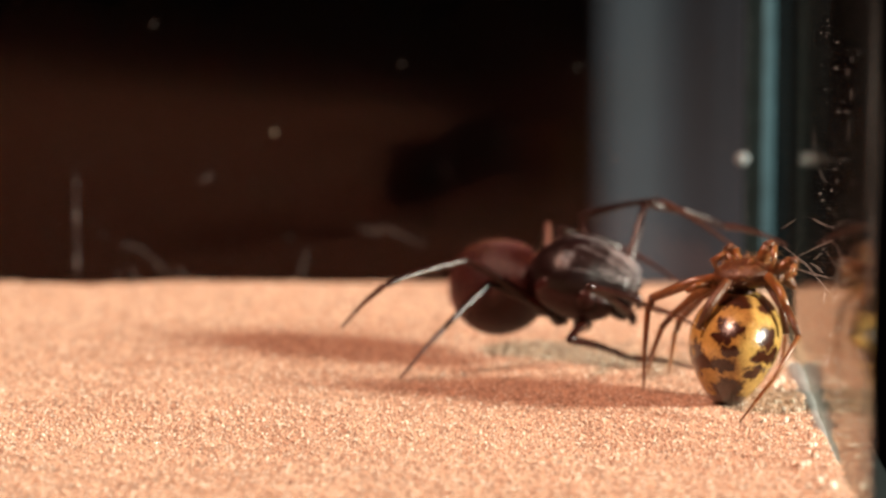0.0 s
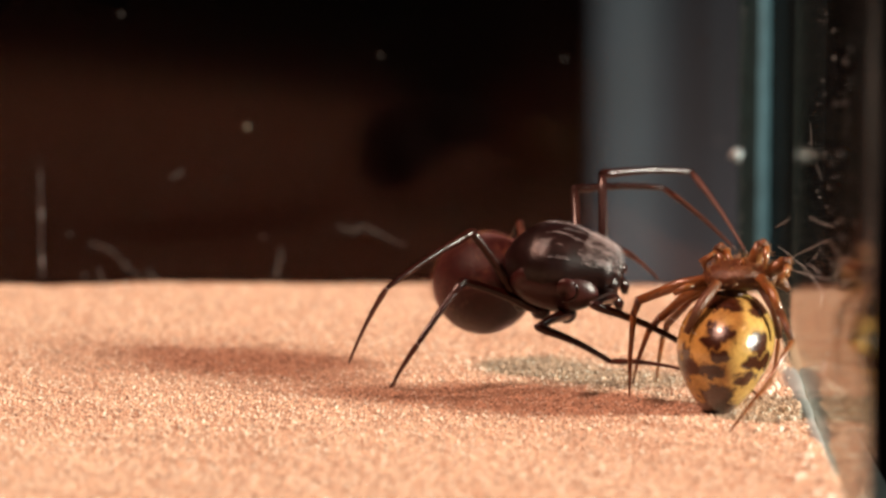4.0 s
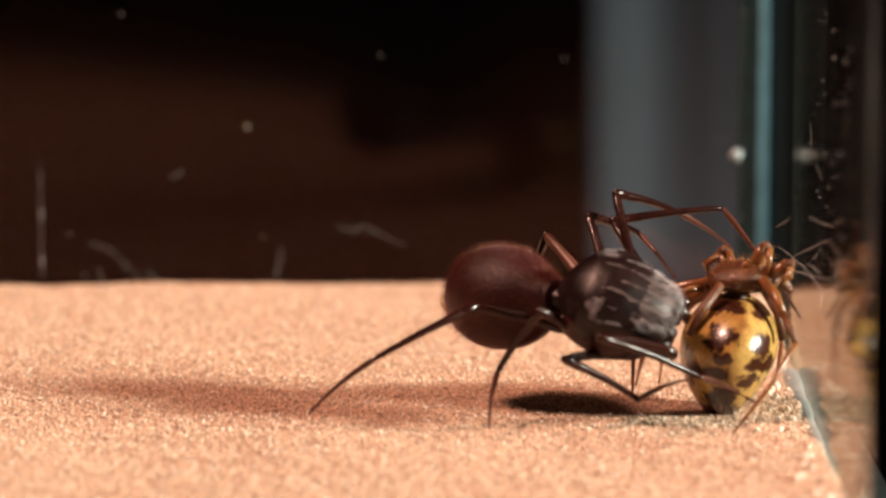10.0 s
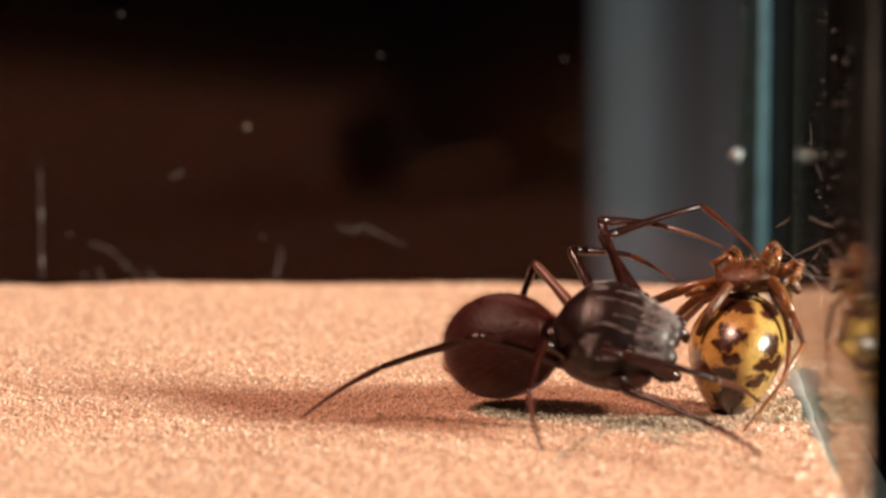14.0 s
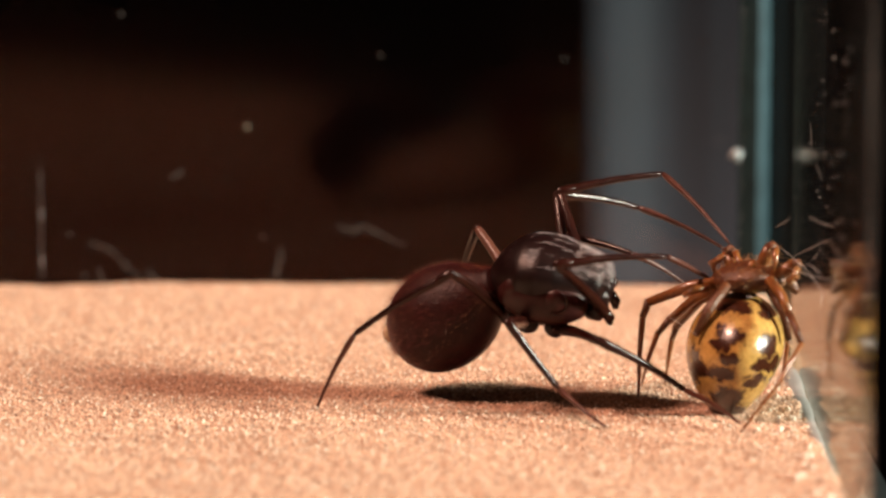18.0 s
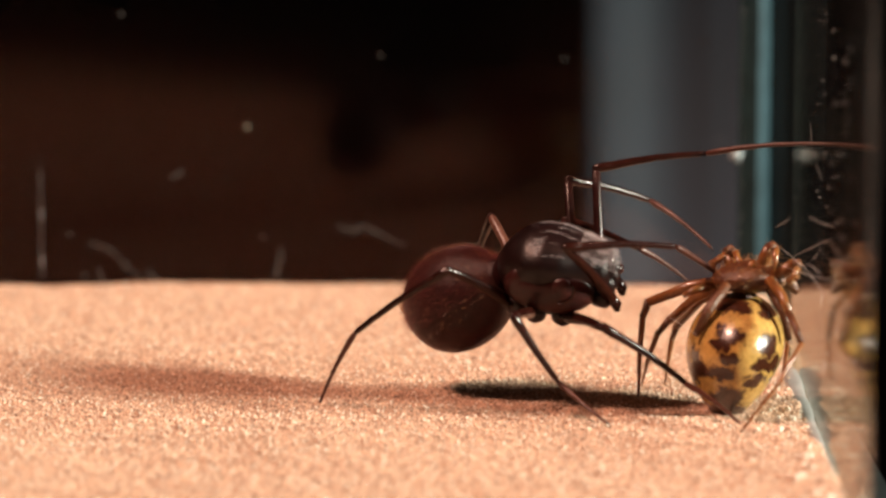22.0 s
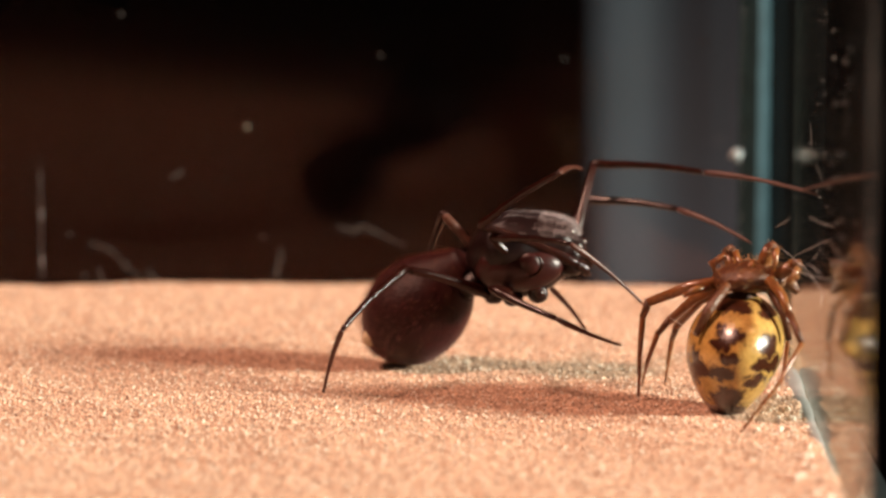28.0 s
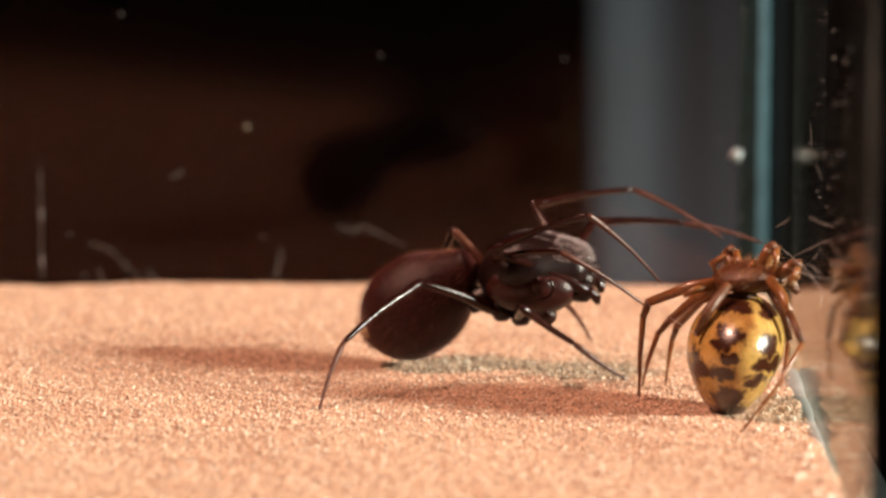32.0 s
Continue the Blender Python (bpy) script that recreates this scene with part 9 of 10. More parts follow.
    walk(limb['L3'][1], [
        (0, mm(-1.456, 2.993, 0.09, 0, 10.7, 25.4)), (1, mm(-1.27, 3.067, 0.103, 0.2, 10.7, 26.3)), (2, mm(-0.884, 3.241, -0.063, 0.2, 15.2, 26.5)),
        (3, mm(-0.696, 3.282, -0.102, 0.9, 18.3, 29.3)), (3.5, mm(-0.664, 3.29, -0.116, 1.2, 19.5, 30.1)),
        (5.5, mm(-0.287, 3.319, -0.196, 2.2, 25.1, 33.1)), (6, mm(-0.268, 3.308, -0.163, 4.3, 24.4, 38.1)),
        (7, mm(-0.547, 3.244, 0.033, -2.6, 22.9, 21.6)), (7.5, mm(-0.632, 3.25, 0.005, -1.8, 27.8, 23.5)),
        (7.75, mm(-0.67, 3.095, 0.329, 1.8, 26.1, 31.3)), (8, mm(-0.705, 2.895, 0.628, 5.1, 24, 38.8)), (9, mm(-1.317, 3.009, 0.184, 5.9, 28.7, 40.9)),
        (9.25, mm(-1.628, 3.018, -0.199, 8.8, 37.1, 46.7)), (9.5, mm(-1.894, 2.948, -0.608, 13.3, 45.1, 53.9)),
        (10, mm(-1.791, 3.035, -0.84, 0.9, 42.6, 36.8)), (11, mm(-1.999, 2.888, -0.983, 3.8, 38.3, 41)),
        (12, mm(-2.212, 2.691, -1.11, 3.1, 39.3, 39.9)), (13, mm(-2.199, 2.713, -0.777, 1.5, 41.6, 37.4)),
        (14, mm(-1.908, 2.956, -0.972, -1, 39.1, 33.6)), (14.5, mm(-2.112, 2.795, -0.818, -3.6, 36.3, 29.5)),
        (15, mm(-1.833, 2.996, -0.663, -11.6, 29.4, 15.9)), (15.5, mm(-1.121, 3.268, -0.345, -22.8, 10.6, -8.3)),
        (16, mm(-0.336, 3.287, -0.086, -25.4, -9.8, -29.6)), (16.5, mm(0.021, 3.21, 0.004, -23.3, -18.8, -39.8)),
        (17, mm(0.015, 3.21, 0.008, -23.5, -12.8, -39.6)), (18, mm(-0.037, 3.173, 0.12, -25.5, -7.9, -28.7)),
        (19, mm(-0.425, 3.271, -0.032, -25.2, -11.2, -30.8)), (19.25, mm(-0.746, 3.226, 0.035, -26.7, -3.6, -21.1)),
        (19.5, mm(-1.062, 3.142, 0.086, -26.9, 4.2, -11.6)), (20, mm(-1.359, 3.064, 0.029, -27.1, 3.7, -15.3)),
        (21, mm(-1.161, 3.101, 0.111, -27.2, 4.6, -16.8)), (21.5, mm(-0.677, 3.165, 0.193, -25.7, 6.9, -5.1)),
        (22, mm(-0.201, 3.109, 0.299, -26.6, 5.9, -16)), (23, mm(-0.161, 3.247, -0.015, -27.3, 4.8, -26.6)),
        (23.5, mm(0.134, 3.056, 0.279, -27.3, 7.2, -27.1)), (23.75, mm(0.399, 2.842, 0.476, -25.5, 11.6, -16.4)),
        (24, mm(0.643, 2.582, 0.64, -22.8, 15.6, -5.3)), (24.17, mm(0.974, 2.255, 0.692, -17.6, 20.9, 11)),
        (24.33, mm(1.256, 1.881, 0.691, -10.8, 24.5, 28.3)), (24.5, mm(1.48, 1.473, 0.635, -3, 26, 46.3)),
        (25, mm(1.425, 1.585, 0.656, -10, 26.4, 30.1)), (25.5, mm(1.873, 1.362, -0.009, -2.7, 19.3, 45.9)),
        (25.9, mm(1.822, 1.662, -0.089, -6.4, 23.5, 34.6)), (26.3, mm(1.561, 2.322, -0.329, -17.4, 29.8, 5)),
        (26.7, mm(1.021, 2.941, -0.678, -32.4, 28.1, -32)), (27.1, mm(0.424, 3.265, -0.993, -42, 19.6, -60.1)),
        (27.5, mm(0.148, 3.341, -1.124, -44.8, 14.7, -70.9)), (28, mm(-0.524, 3.386, -0.476, -41.8, 26.1, -61.4)),
        (28.17, mm(-0.294, 3.412, -0.721, -43.4, 19.2, -65.2)), (28.33, mm(-0.067, 3.393, -0.97, -44.5, 12.3, -68.7)),
        (28.5, mm(0.153, 3.329, -1.218, -45.2, 5.3, -72.1)), (28.75, mm(0.011, 3.377, -0.766, -43.9, 15.8, -64.1)),
        (29, mm(-0.147, 3.337, -0.319, -41, 25.9, -55.3)), (29.25, mm(0.337, 3.293, -0.739, -44.6, 19.6, -64.8)),
        (29.5, mm(0.769, 3.093, -1.17, -46.9, 12.9, -73.6)), (29.75, mm(0.301, 3.303, -0.718, -44.5, 18.2, -65.2)),
        (30, mm(-0.222, 3.336, -0.28, -41.1, 23.2, -56.2)), (30.5, mm(0.424, 3.266, -0.819, -45, 12.6, -68.8)),
        (31, mm(-0.256, 3.34, -0.285, -41, 23.2, -56.2)), (31.5, mm(0.151, 3.35, -0.911, -44.6, 7.4, -67.1)),
        (32, mm(-0.519, 3.365, -0.363, -43.3, 21.1, -59.3))])
    walk(limb['L3'][2], [
        (0, mm(0.838, 4.083, -0.388, 0, 8.4, -17.4)), (1, mm(1.005, 4.193, -0.379, 0, 8.4, -17.2)), (2, mm(1.348, 4.355, -0.74, -2.6, -0.4, -35.3)),
        (3, mm(1.443, 4.484, -0.914, -2.5, -4.3, -42.8)), (3.5, mm(1.443, 4.512, -0.979, -2.1, 1.2, -48.5)),
        (5.5, mm(1.674, 4.595, -1.293, -2.2, -6, -54.6)), (6, mm(1.582, 4.76, -1.232, -2.9, -2.9, -48.3)),
        (7, mm(1.666, 4.121, -0.972, -2.8, -7, -49.5)), (7.5, mm(1.466, 4.162, -1.199, -3.4, -6.7, -44.4)),
        (7.75, mm(1.314, 4.3, -0.807, -5, 6.2, -30.9)), (8, mm(1.136, 4.374, -0.423, -3.4, 18.7, -16.8)),
        (9, mm(0.397, 4.491, -1.058, -7.1, 7.4, -28.2)), (9.25, mm(-0.214, 4.519, -1.757, -7.3, 0.3, -29.3)),
        (9.5, mm(-0.819, 4.423, -2.438, -7.3, -6.8, -30.4)), (10, mm(-0.268, 4.174, -2.59, -5.5, -17.1, -44.8)),
        (11, mm(-0.468, 4.219, -2.585, -6, -20.8, -43.1)), (12, mm(-0.678, 3.973, -2.748, -7.3, -30, -39.7)),
        (13, mm(-0.663, 3.886, -2.493, -7.7, -33.6, -38.8)), (14, mm(-0.239, 4.066, -2.604, -8.5, -31, -37.5)),
        (14.5, mm(-0.298, 3.82, -2.347, -9.2, -31.7, -36.1)), (15, mm(0.333, 3.612, -1.93, -14.7, -24, -25.6)),
        (15.5, mm(1.393, 2.9, -0.82, -22.2, -5.4, -6.1)), (16, mm(1.879, 2.03, 0.353, -23.1, 13.9, 12.2)),
        (16.5, mm(1.902, 1.644, 0.835, -20.7, 22.3, 21.3)), (17, mm(1.958, 1.605, 0.581, -24.1, 17.2, 11.6)),
        (18, mm(2.208, 1.943, 0.477, -16.7, 28.2, 32.2)), (19, mm(1.753, 1.974, 0.47, -19.5, 27.5, 26.3)),
        (19.25, mm(1.66, 2.298, 0.195, -13.7, 34.5, 38.1)), (19.5, mm(1.463, 2.625, -0.103, -5.7, 40.1, 51.9)),
        (20, mm(1.129, 2.384, -0.138, -6.6, 38.1, 50.6)), (21, mm(1.305, 2.357, -0.096, -6.4, 37.1, 50.9)),
        (21.5, mm(1.879, 2.939, -0.117, -8.3, 45.2, 47.8)), (22, mm(2.27, 2.401, 0.032, -17.9, 33.1, 34.4)),
        (23, mm(2.142, 2.093, -0.229, -24.8, 26.8, 21.1)), (23.5, mm(2.417, 1.889, -0.045, -21.1, 27.8, 28.9)),
        (23.75, mm(2.828, 2.129, -0.045, -20.8, 29.5, 29.5)), (24, mm(3.121, 2.351, -0.056, -20.5, 31.3, 30.2)),
        (24.17, mm(3.344, 2.715, -0.227, -27.5, 29.3, 15.6)), (24.33, mm(3.327, 2.996, -0.379, -33.6, 25.7, 1.8)),
        (24.5, mm(3.084, 3.153, -0.498, -38.4, 21, -11)), (25, mm(3.427, 2.747, -0.493, -44.4, 22.8, -31.2)),
        (25.5, mm(3.571, 3.114, -0.862, -48.5, 13.3, -46.2)), (25.9, mm(3.773, 3.008, -1.12, -48.8, 14.7, -47.2)),
        (26.3, mm(3.796, 2.519, -1.612, -49.5, 18.2, -49.7)), (26.7, mm(2.956, 1.733, -1.893, -50.6, 22.3, -52.7)),
        (27.1, mm(1.637, 1.153, -1.858, -51.7, 25.7, -55.4)), (27.5, mm(0.968, 0.979, -1.78, -52.3, 27.2, -56.6)),
        (28, mm(0.587, 1.348, -1.612, -50.5, 30.9, -52.9)), (28.17, mm(0.728, 1.196, -1.573, -38.3, 46.7, -33.5)),
        (28.33, mm(0.848, 1.039, -1.521, -13.3, 57, -2.1)), (28.5, mm(0.945, 0.88, -1.458, 20.3, 56.1, 37.8)),
        (28.75, mm(1.097, 1.14, -1.469, 20.1, 55.7, 37.6)), (29, mm(1.177, 1.426, -1.448, 19.9, 55.3, 37.3)),
        (29.25, mm(1.372, 1.09, -1.608, 32.6, 48.4, 53.1)), (29.5, mm(1.48, 0.676, -1.746, 40.9, 39.8, 64.7)),
        (29.75, mm(1.332, 1.075, -1.527, 35.4, 44.3, 56.5)), (30, mm(1.099, 1.361, -1.297, 28.5, 48.2, 47.1)),
        (30.5, mm(1.336, 0.915, -1.384, 38, 43.9, 60.4)), (31, mm(1.064, 1.365, -1.301, 32.1, 46.1, 52.2)),
        (31.5, mm(1.148, 0.989, -1.242, 42, 45.7, 66.6)), (32, mm(0.712, 1.292, -1.294, 38.6, 46.6, 61.8))])
    walk(limb['L4'][0], [
        (0, mm(-1.181, 0.752, -0.788, 0, -26.8, 107)), (1, mm(-1.181, 0.752, -0.788, 1.8, -25.6, 103)),
        (2, mm(-1.181, 0.752, -0.788, 3.4, -23.2, 99.3)), (3, mm(-1.181, 0.752, -0.788, 3.6, -21, 98.8)),
        (3.5, mm(-1.181, 0.752, -0.788, 1.9, -13.7, 103.5)), (4.5, mm(-1.181, 0.752, -0.788, 1.4, -19, 105.7)),
        (5.5, mm(-1.181, 0.752, -0.788, 0.7, -24.2, 108)), (6, mm(-1.181, 0.752, -0.788, 4.7, -16.8, 98.1)),
        (6.5, mm(-1.181, 0.752, -0.788, 1.6, -26, 109)), (7, mm(-1.181, 0.752, -0.788, -4, -34.2, 121.6)),
        (7.5, mm(-1.181, 0.752, -0.788, -1.9, -23.3, 117.8)), (8, mm(-1.181, 0.752, -0.788, -2.7, -21.9, 119.9)),
        (9, mm(-1.181, 0.752, -0.788, -5.3, -8.1, 126.4)), (9.25, mm(-1.181, 0.752, -0.788, -5.8, 4, 129.5)),
        (9.5, mm(-1.181, 0.752, -0.788, -5.7, 16.2, 132.6)), (10, mm(-1.181, 0.752, -0.788, -4.9, 18.5, 135.6)),
        (11, mm(-1.181, 0.752, -0.788, -4.1, 10.7, 138.1)), (12, mm(-1.181, 0.752, -0.788, -3.3, 17.4, 142.6)),
        (13, mm(-1.181, 0.752, -0.788, -3, 9.4, 143.8)), (14, mm(-1.181, 0.752, -0.788, -4.2, 9.4, 136.1)),
        (14.25, mm(-1.181, 0.752, -0.788, -4, 10.2, 137.5)), (14.5, mm(-1.181, 0.752, -0.788, -3.7, 11, 138.9)),
        (15.5, mm(-1.181, 0.752, -0.788, -4.2, -4, 136.9)), (16.5, mm(-1.181, 0.752, -0.788, -4.2, -18.9, 134.9)),
        (17, mm(-1.181, 0.752, -0.788, -2.4, -18, 129.2)), (18, mm(-1.181, 0.752, -0.788, -3.7, -23.3, 133.6)),
        (19, mm(-1.181, 0.752, -0.788, -5, -21.2, 136.7)), (19.5, mm(-1.181, 0.752, -0.788, -4.4, -20.3, 135.3)),
        (20, mm(-1.181, 0.752, -0.788, -4.7, -15, 135.8)), (21, mm(-1.181, 0.752, -0.788, -4.1, -16.1, 133.8)),
        (21.5, mm(-1.181, 0.752, -0.788, -4.3, -24.3, 134.2)), (22, mm(-1.181, 0.752, -0.788, -0.7, -26.1, 125.6)),
        (23, mm(-1.181, 0.752, -0.788, -0.8, -29, 125.7)), (23.5, mm(-1.181, 0.752, -0.788, 0.6, -27.9, 122.8)),
        (24, mm(-1.181, 0.752, -0.788, 1.1, -30.1, 121.9)), (24.5, mm(-1.181, 0.752, -0.788, 1.8, -38.9, 120.5)),
        (25, mm(-1.181, 0.752, -0.788, -0.7, -43.1, 124.4)), (25.5, mm(-1.181, 0.752, -0.788, -4.1, -47.1, 129.5)),
        (26.5, mm(-1.181, 0.752, -0.788, -24.1, -51.4, 157.3)), (27.5, mm(-1.181, 0.752, -0.788, -45.1, -48.6, -174)),
        (28, mm(-1.181, 0.752, -0.788, -43.2, -56.7, -176.8)), (28.25, mm(-1.181, 0.752, -0.788, -24.7, -53.3, 161.6)),
        (28.5, mm(-1.181, 0.752, -0.788, -10.9, -46.6, 144.6)), (29, mm(-1.181, 0.752, -0.788, -3.5, -44.4, 134.4)),
        (29.5, mm(-1.181, 0.752, -0.788, -7.9, -41.3, 140.8)), (30, mm(-1.181, 0.752, -0.788, -3.2, -39.7, 133.7)),
        (30.5, mm(-1.181, 0.752, -0.788, -12, -43.2, 147.6)), (31, mm(-1.181, 0.752, -0.788, -7.4, -42.8, 141)),
        (31.5, mm(-1.181, 0.752, -0.788, -15.6, -44.4, 153.1)), (32, mm(-1.181, 0.752, -0.788, -21.1, -45.3, 161.1))])
    walk(limb['L4'][1], [
        (0, mm(-1.807, 2.794, 0.292, 0, 72.3, 109.5)), (1, mm(-1.669, 2.855, 0.247, -0.3, 71.4, 109.2)),
        (2, mm(-1.536, 2.923, 0.156, 2.3, 66.6, 111.9)), (3, mm(-1.522, 2.96, 0.071, 2, 66.1, 111.6)),
        (3.5, mm(-1.725, 3.012, -0.22, 5.5, 65.6, 115.4)), (4.5, mm(-1.794, 2.931, -0.009, 5.4, 64.1, 115.3)),
        (5.5, mm(-1.856, 2.828, 0.194, 5.4, 62.6, 115.2)), (6, mm(-1.504, 3.02, -0.096, 7.3, 63.9, 117.4)),
        (6.5, mm(-1.881, 2.787, 0.261, 5, 64.5, 114.8)), (7, mm(-2.219, 2.438, 0.558, 2.5, 65.1, 112.1)),
        (7.5, mm(-2.205, 2.697, 0.16, 2.5, 69.1, 112.1)), (8, mm(-2.29, 2.677, 0.104, 0.1, 71.2, 109.5)),
        (9, mm(-2.589, 2.658, -0.449, -4.1, 81.7, 105.2)), (9.25, mm(-2.7, 2.594, -0.957, 27.7, 87.3, 137.1)),
        (9.5, mm(-2.738, 2.443, -1.456, 139.2, 85.3, -111.2)), (10, mm(-2.802, 2.34, -1.549, 141.2, 79.5, -109)),
        (11, mm(-2.931, 2.323, -1.233, 134, 75.9, -116.3)), (12, mm(-2.995, 2.139, -1.504, 134, 72.4, -116.2)),
        (13, mm(-3.086, 2.147, -1.178, 128.5, 72, -122)), (14, mm(-2.882, 2.39, -1.18, 126.2, 73.4, -124.5)),
        (14.25, mm(-2.917, 2.345, -1.211, 127.5, 73.8, -123.1)), (14.5, mm(-2.951, 2.298, -1.242, 128.9, 74.3, -121.6)),
        (15.5, mm(-2.926, 2.382, -0.621, 43.1, 80.4, 152.1)), (16.5, mm(-2.781, 2.354, -0.01, 1.7, 66.2, 110.2)),
        (17, mm(-2.619, 2.516, -0.047, 2.4, 65.5, 111)), (18, mm(-2.698, 2.344, 0.157, 4.1, 61.7, 112.8)),
        (19, mm(-2.806, 2.282, 0.078, 2.2, 64.2, 110.7)), (19.5, mm(-2.777, 2.331, 0.044, 0.5, 67.7, 108.8)),
        (20, mm(-2.839, 2.362, -0.166, 0.7, 70.9, 109)), (21, mm(-2.773, 2.411, -0.123, 1, 69.2, 109.4)),
        (21.5, mm(-2.702, 2.317, 0.196, 5.1, 63.6, 113.7)), (22, mm(-2.434, 2.5, 0.264, 6.6, 61.5, 115.3)),
        (23, mm(-2.403, 2.452, 0.372, 9.1, 60.5, 118.2)), (23.5, mm(-2.327, 2.529, 0.334, 10.2, 58.1, 119.5)),
        (24, mm(-2.275, 2.51, 0.413, 11.3, 55.4, 120.8)), (24.5, mm(-2.127, 2.357, 0.715, 13.9, 52.1, 123.9)),
        (25, mm(-2.169, 2.195, 0.846, 15.5, 51.2, 125.9)), (25.5, mm(-2.218, 2.01, 0.965, 15.6, 49.4, 126)),
        (26.5, mm(-2.558, 1.328, 1.084, 14.7, 49.6, 124.9)), (27.5, mm(-2.755, 0.587, 1.009, 13.9, 49.7, 123.8)),
        (28, mm(-2.492, 0.679, 1.214, 15.7, 47.8, 126.2)), (28.25, mm(-2.54, 1.203, 1.131, 15.7, 49.1, 126.1)),
        (28.5, mm(-2.521, 1.705, 0.952, 15.6, 50.4, 126)), (29, mm(-2.379, 1.974, 0.886, 15.3, 49.9, 125.7)),
        (29.5, mm(-2.576, 1.888, 0.791, 13.9, 50.6, 123.8)), (30, mm(-2.453, 2.085, 0.74, 12.3, 52.2, 121.8)),
        (30.5, mm(-2.654, 1.687, 0.851, 12.4, 50.9, 121.8)), (31, mm(-2.546, 1.858, 0.838, 12.2, 51.9, 121.6)),
        (31.5, mm(-2.706, 1.524, 0.888, 12.9, 51.5, 122.5)), (32, mm(-2.774, 1.296, 0.914, 13.8, 51.5, 123.6))])
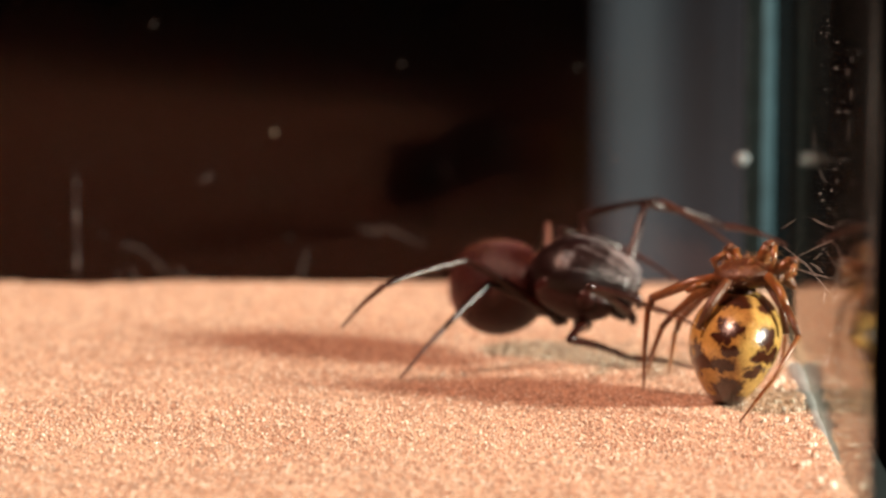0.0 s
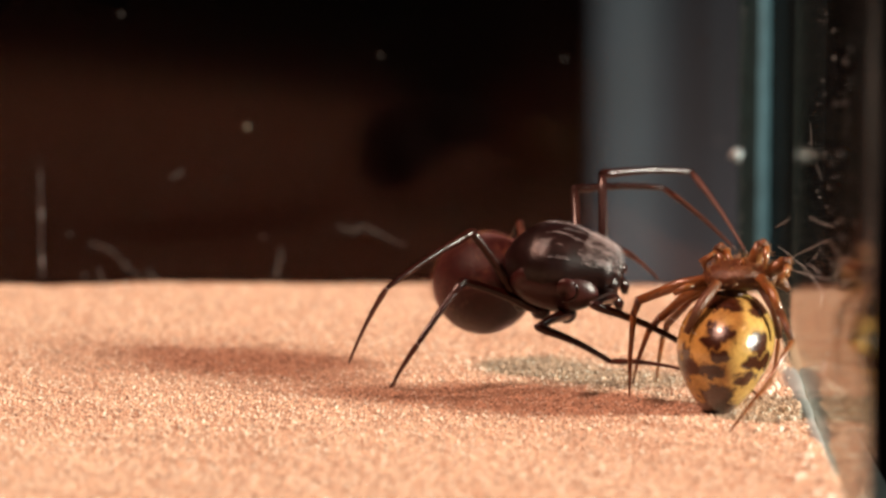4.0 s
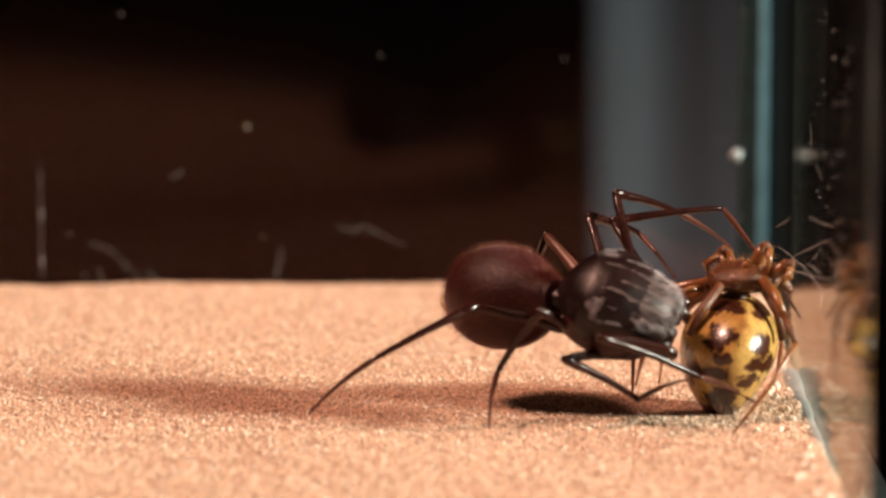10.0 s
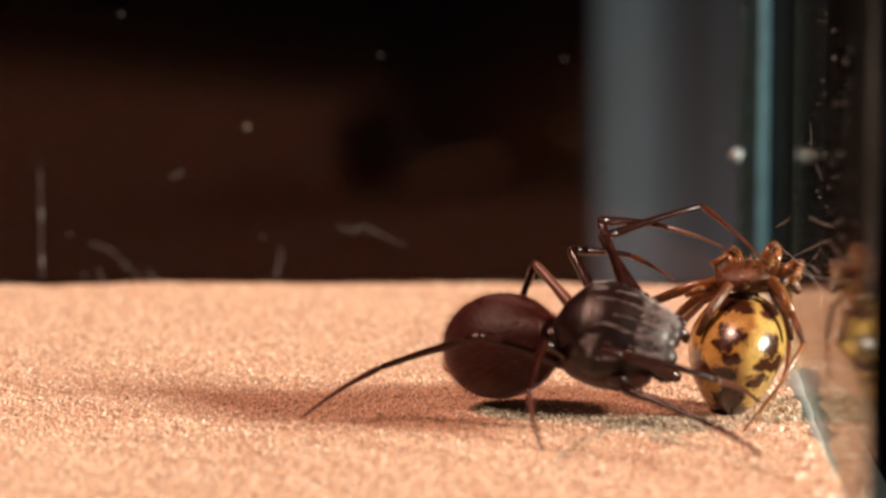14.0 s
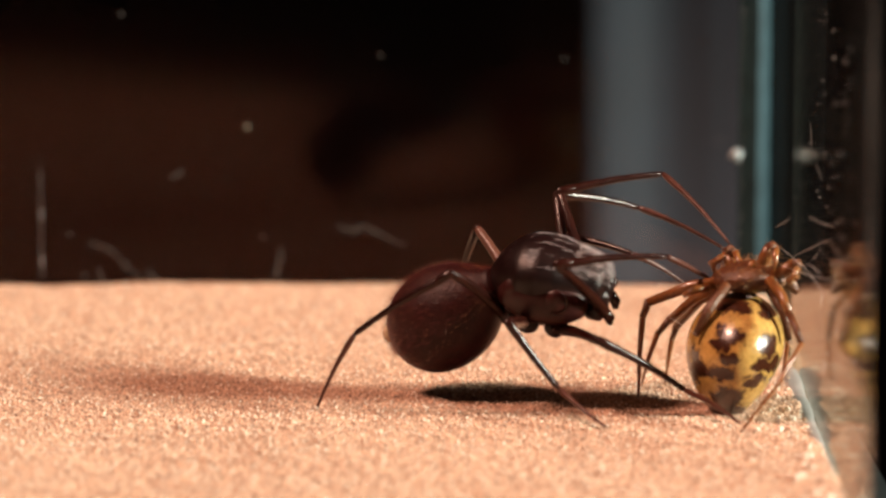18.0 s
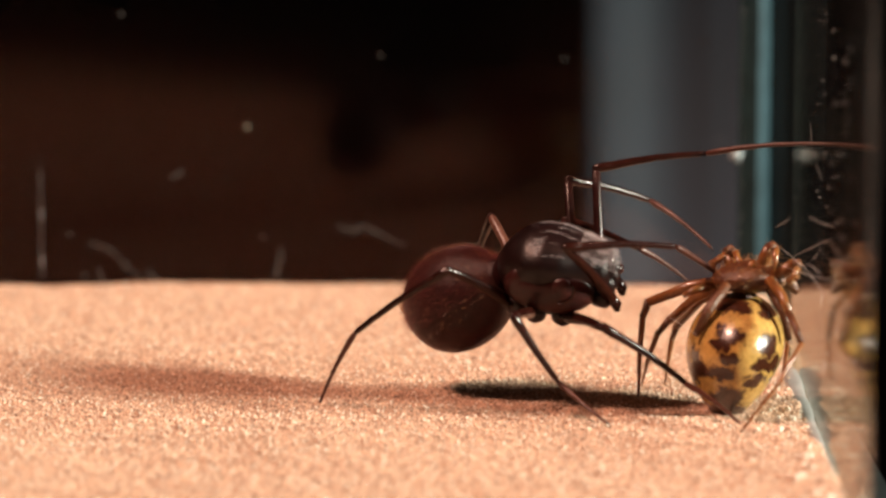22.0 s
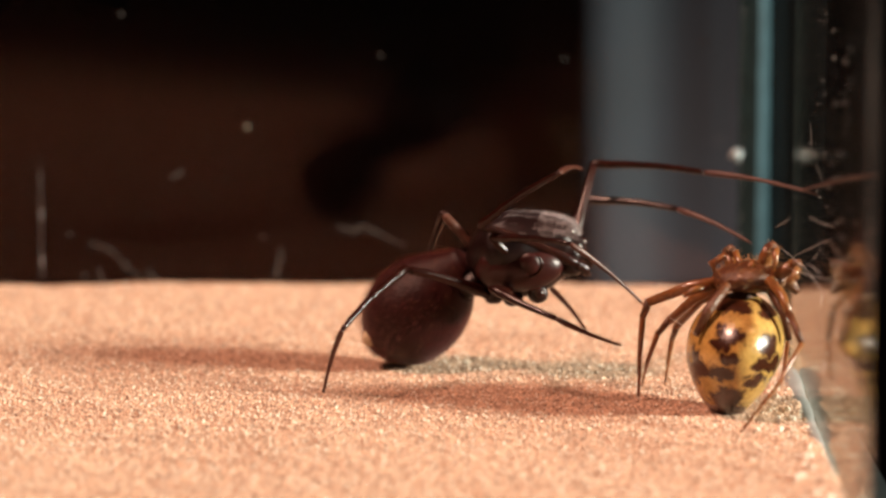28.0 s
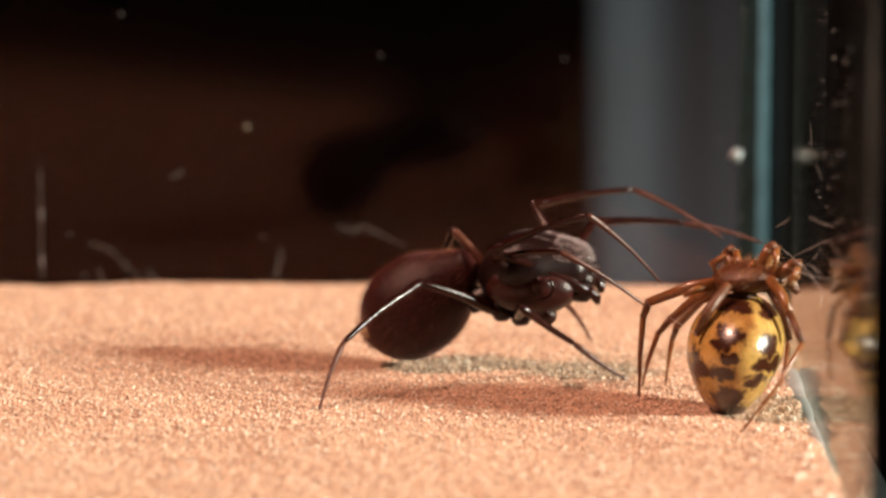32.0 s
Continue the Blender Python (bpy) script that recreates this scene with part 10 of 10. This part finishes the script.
    walk(limb['L4'][2], [
        (0, mm(-2.022, 3.403, -1.734, 0, 59.1, -74.7)), (1, mm(-1.892, 3.495, -1.769, 0.4, 60.8, -74.2)),
        (2, mm(-1.851, 3.705, -1.796, -5.6, 54.4, -81.1)), (3, mm(-1.839, 3.761, -1.873, -5.7, 53.1, -81.2)),
        (3.5, mm(-2.102, 3.805, -2.157, -8.1, 51.1, -84.2)), (4.5, mm(-2.191, 3.769, -1.923, -9.6, 67.3, -85.6)),
        (5.5, mm(-2.273, 3.712, -1.695, -17.5, 83.4, -93.5)), (6, mm(-1.935, 3.85, -2.006, -21.9, 81.9, -97.9)),
        (6.5, mm(-2.265, 3.617, -1.659, -9.2, 82.9, -85)), (7, mm(-2.555, 3.268, -1.371, 6.6, 83.5, -69.1)),
        (7.5, mm(-2.49, 3.399, -1.827, 5.7, 79.4, -70)), (8, mm(-2.519, 3.323, -1.909, 12.2, 77.7, -63.4)),
        (9, mm(-2.67, 2.955, -2.553, 13.9, 67.6, -61.9)), (9.25, mm(-2.772, 2.662, -3.081, 9, 61.8, -67.3)),
        (9.5, mm(-2.801, 2.279, -3.575, 5.8, 55.8, -71)), (10, mm(-2.928, 1.974, -3.64, 1.3, 51.5, -76.3)),
        (11, mm(-3.16, 1.86, -3.296, -3, 50.2, -81.8)), (12, mm(-3.28, 1.562, -3.531, -6.4, 46.5, -86.3)),
        (13, mm(-3.435, 1.59, -3.201, -8.6, 47.2, -89.3)), (14, mm(-3.226, 1.888, -3.217, -8.5, 48.6, -89.2)),
        (14.25, mm(-3.24, 1.849, -3.254, -6.7, 26.8, -86.2)), (14.5, mm(-3.252, 1.809, -3.29, -6.3, 5, -84.2)),
        (15.5, mm(-3.24, 2.548, -2.717, -6.5, 23.1, -83)), (16.5, mm(-3.078, 3.16, -1.956, -6.2, 41.2, -81.5)),
        (17, mm(-2.936, 3.34, -1.982, -6.2, 42.7, -81.5)), (18, mm(-3.089, 3.273, -1.715, -7.6, 46, -83.6)),
        (19, mm(-3.134, 3.148, -1.836, -6.2, 43.6, -81.6)), (19.5, mm(-3.037, 3.095, -1.924, -5, 40.2, -79.9)),
        (20, mm(-3.066, 3.02, -2.176, -4.7, 36.9, -79.4)), (21, mm(-3.025, 3.125, -2.11, -5.1, 38.9, -80.1)),
        (21.5, mm(-3.082, 3.182, -1.709, -7.6, 43.9, -83.9)), (22, mm(-2.868, 3.417, -1.605, -9, 45.8, -86.1)),
        (23, mm(-2.899, 3.375, -1.478, -10.8, 46.2, -88.5)), (23.5, mm(-2.881, 3.507, -1.471, -12.5, 48.2, -90.9)),
        (24, mm(-2.893, 3.549, -1.336, -14.5, 50.3, -93.5)), (24.5, mm(-2.855, 3.44, -0.964, -18.8, 52, -99.1)),
        (25, mm(-2.951, 3.275, -0.811, -21.3, 52.4, -102.3)), (25.5, mm(-3.031, 3.128, -0.651, -23.2, 54.1, -104.7)),
        (26.5, mm(-3.347, 2.459, -0.535, -24.8, 55.6, -106.6)), (27.5, mm(-3.52, 1.729, -0.613, -26.5, 57, -108.7)),
        (28, mm(-3.336, 1.832, -0.361, -26.4, 56.9, -108.6)), (28.25, mm(-3.361, 2.328, -0.476, -25.4, 56.8, -107.5)),
        (28.5, mm(-3.318, 2.801, -0.686, -24.5, 56.6, -106.4)), (29, mm(-3.177, 3.086, -0.741, -24.1, 58.1, -105.8)),
        (29.5, mm(-3.327, 3.011, -0.852, -21.8, 59.3, -103.1)), (30, mm(-3.14, 3.194, -0.94, -18.6, 59.3, -99.5)),
        (30.5, mm(-3.362, 2.826, -0.799, -19.3, 60.4, -100.2)), (31, mm(-3.233, 2.975, -0.836, -18.7, 59.4, -99.6)),
        (31.5, mm(-3.417, 2.641, -0.776, -19, 59.3, -99.9)), (32, mm(-3.507, 2.398, -0.751, -18.6, 58, -99.4))])
    # the other spider sways a little on its threads
    walk(prey, [
        (0, mm(8.678, -6.3, 0.069, 0, 0, 0)), (1, mm(8.609, -6.3, 0.069, 0, 0, 0)), (2, mm(8.575, -6.3, 0.069, 0, 0, 0)),
        (3, mm(8.609, -6.3, 0.069, 0, 0, 0)), (6, mm(8.626, -6.3, 0.069, 0, 0, 0)), (9, mm(8.661, -6.3, 0.069, 0, 0, 0)),
        (10, mm(8.712, -6.3, 0, 0, 0, 0)), (11, mm(8.866, -6.3, 0, 0, 0, 0)), (12, mm(8.951, -6.3, 0, 0, 0, 0)), (13, mm(9.036, -6.3, 0, 0, 0, 0)),
        (14, mm(8.968, -6.3, 0, 0, 0, 0)), (17, mm(8.9, -6.3, 0, 0, 0, 0)), (25, mm(8.9, -6.3, 0, 0, 0, 0)), (32, mm(8.917, -6.3, 0, 0, 0, 0))])


motions()
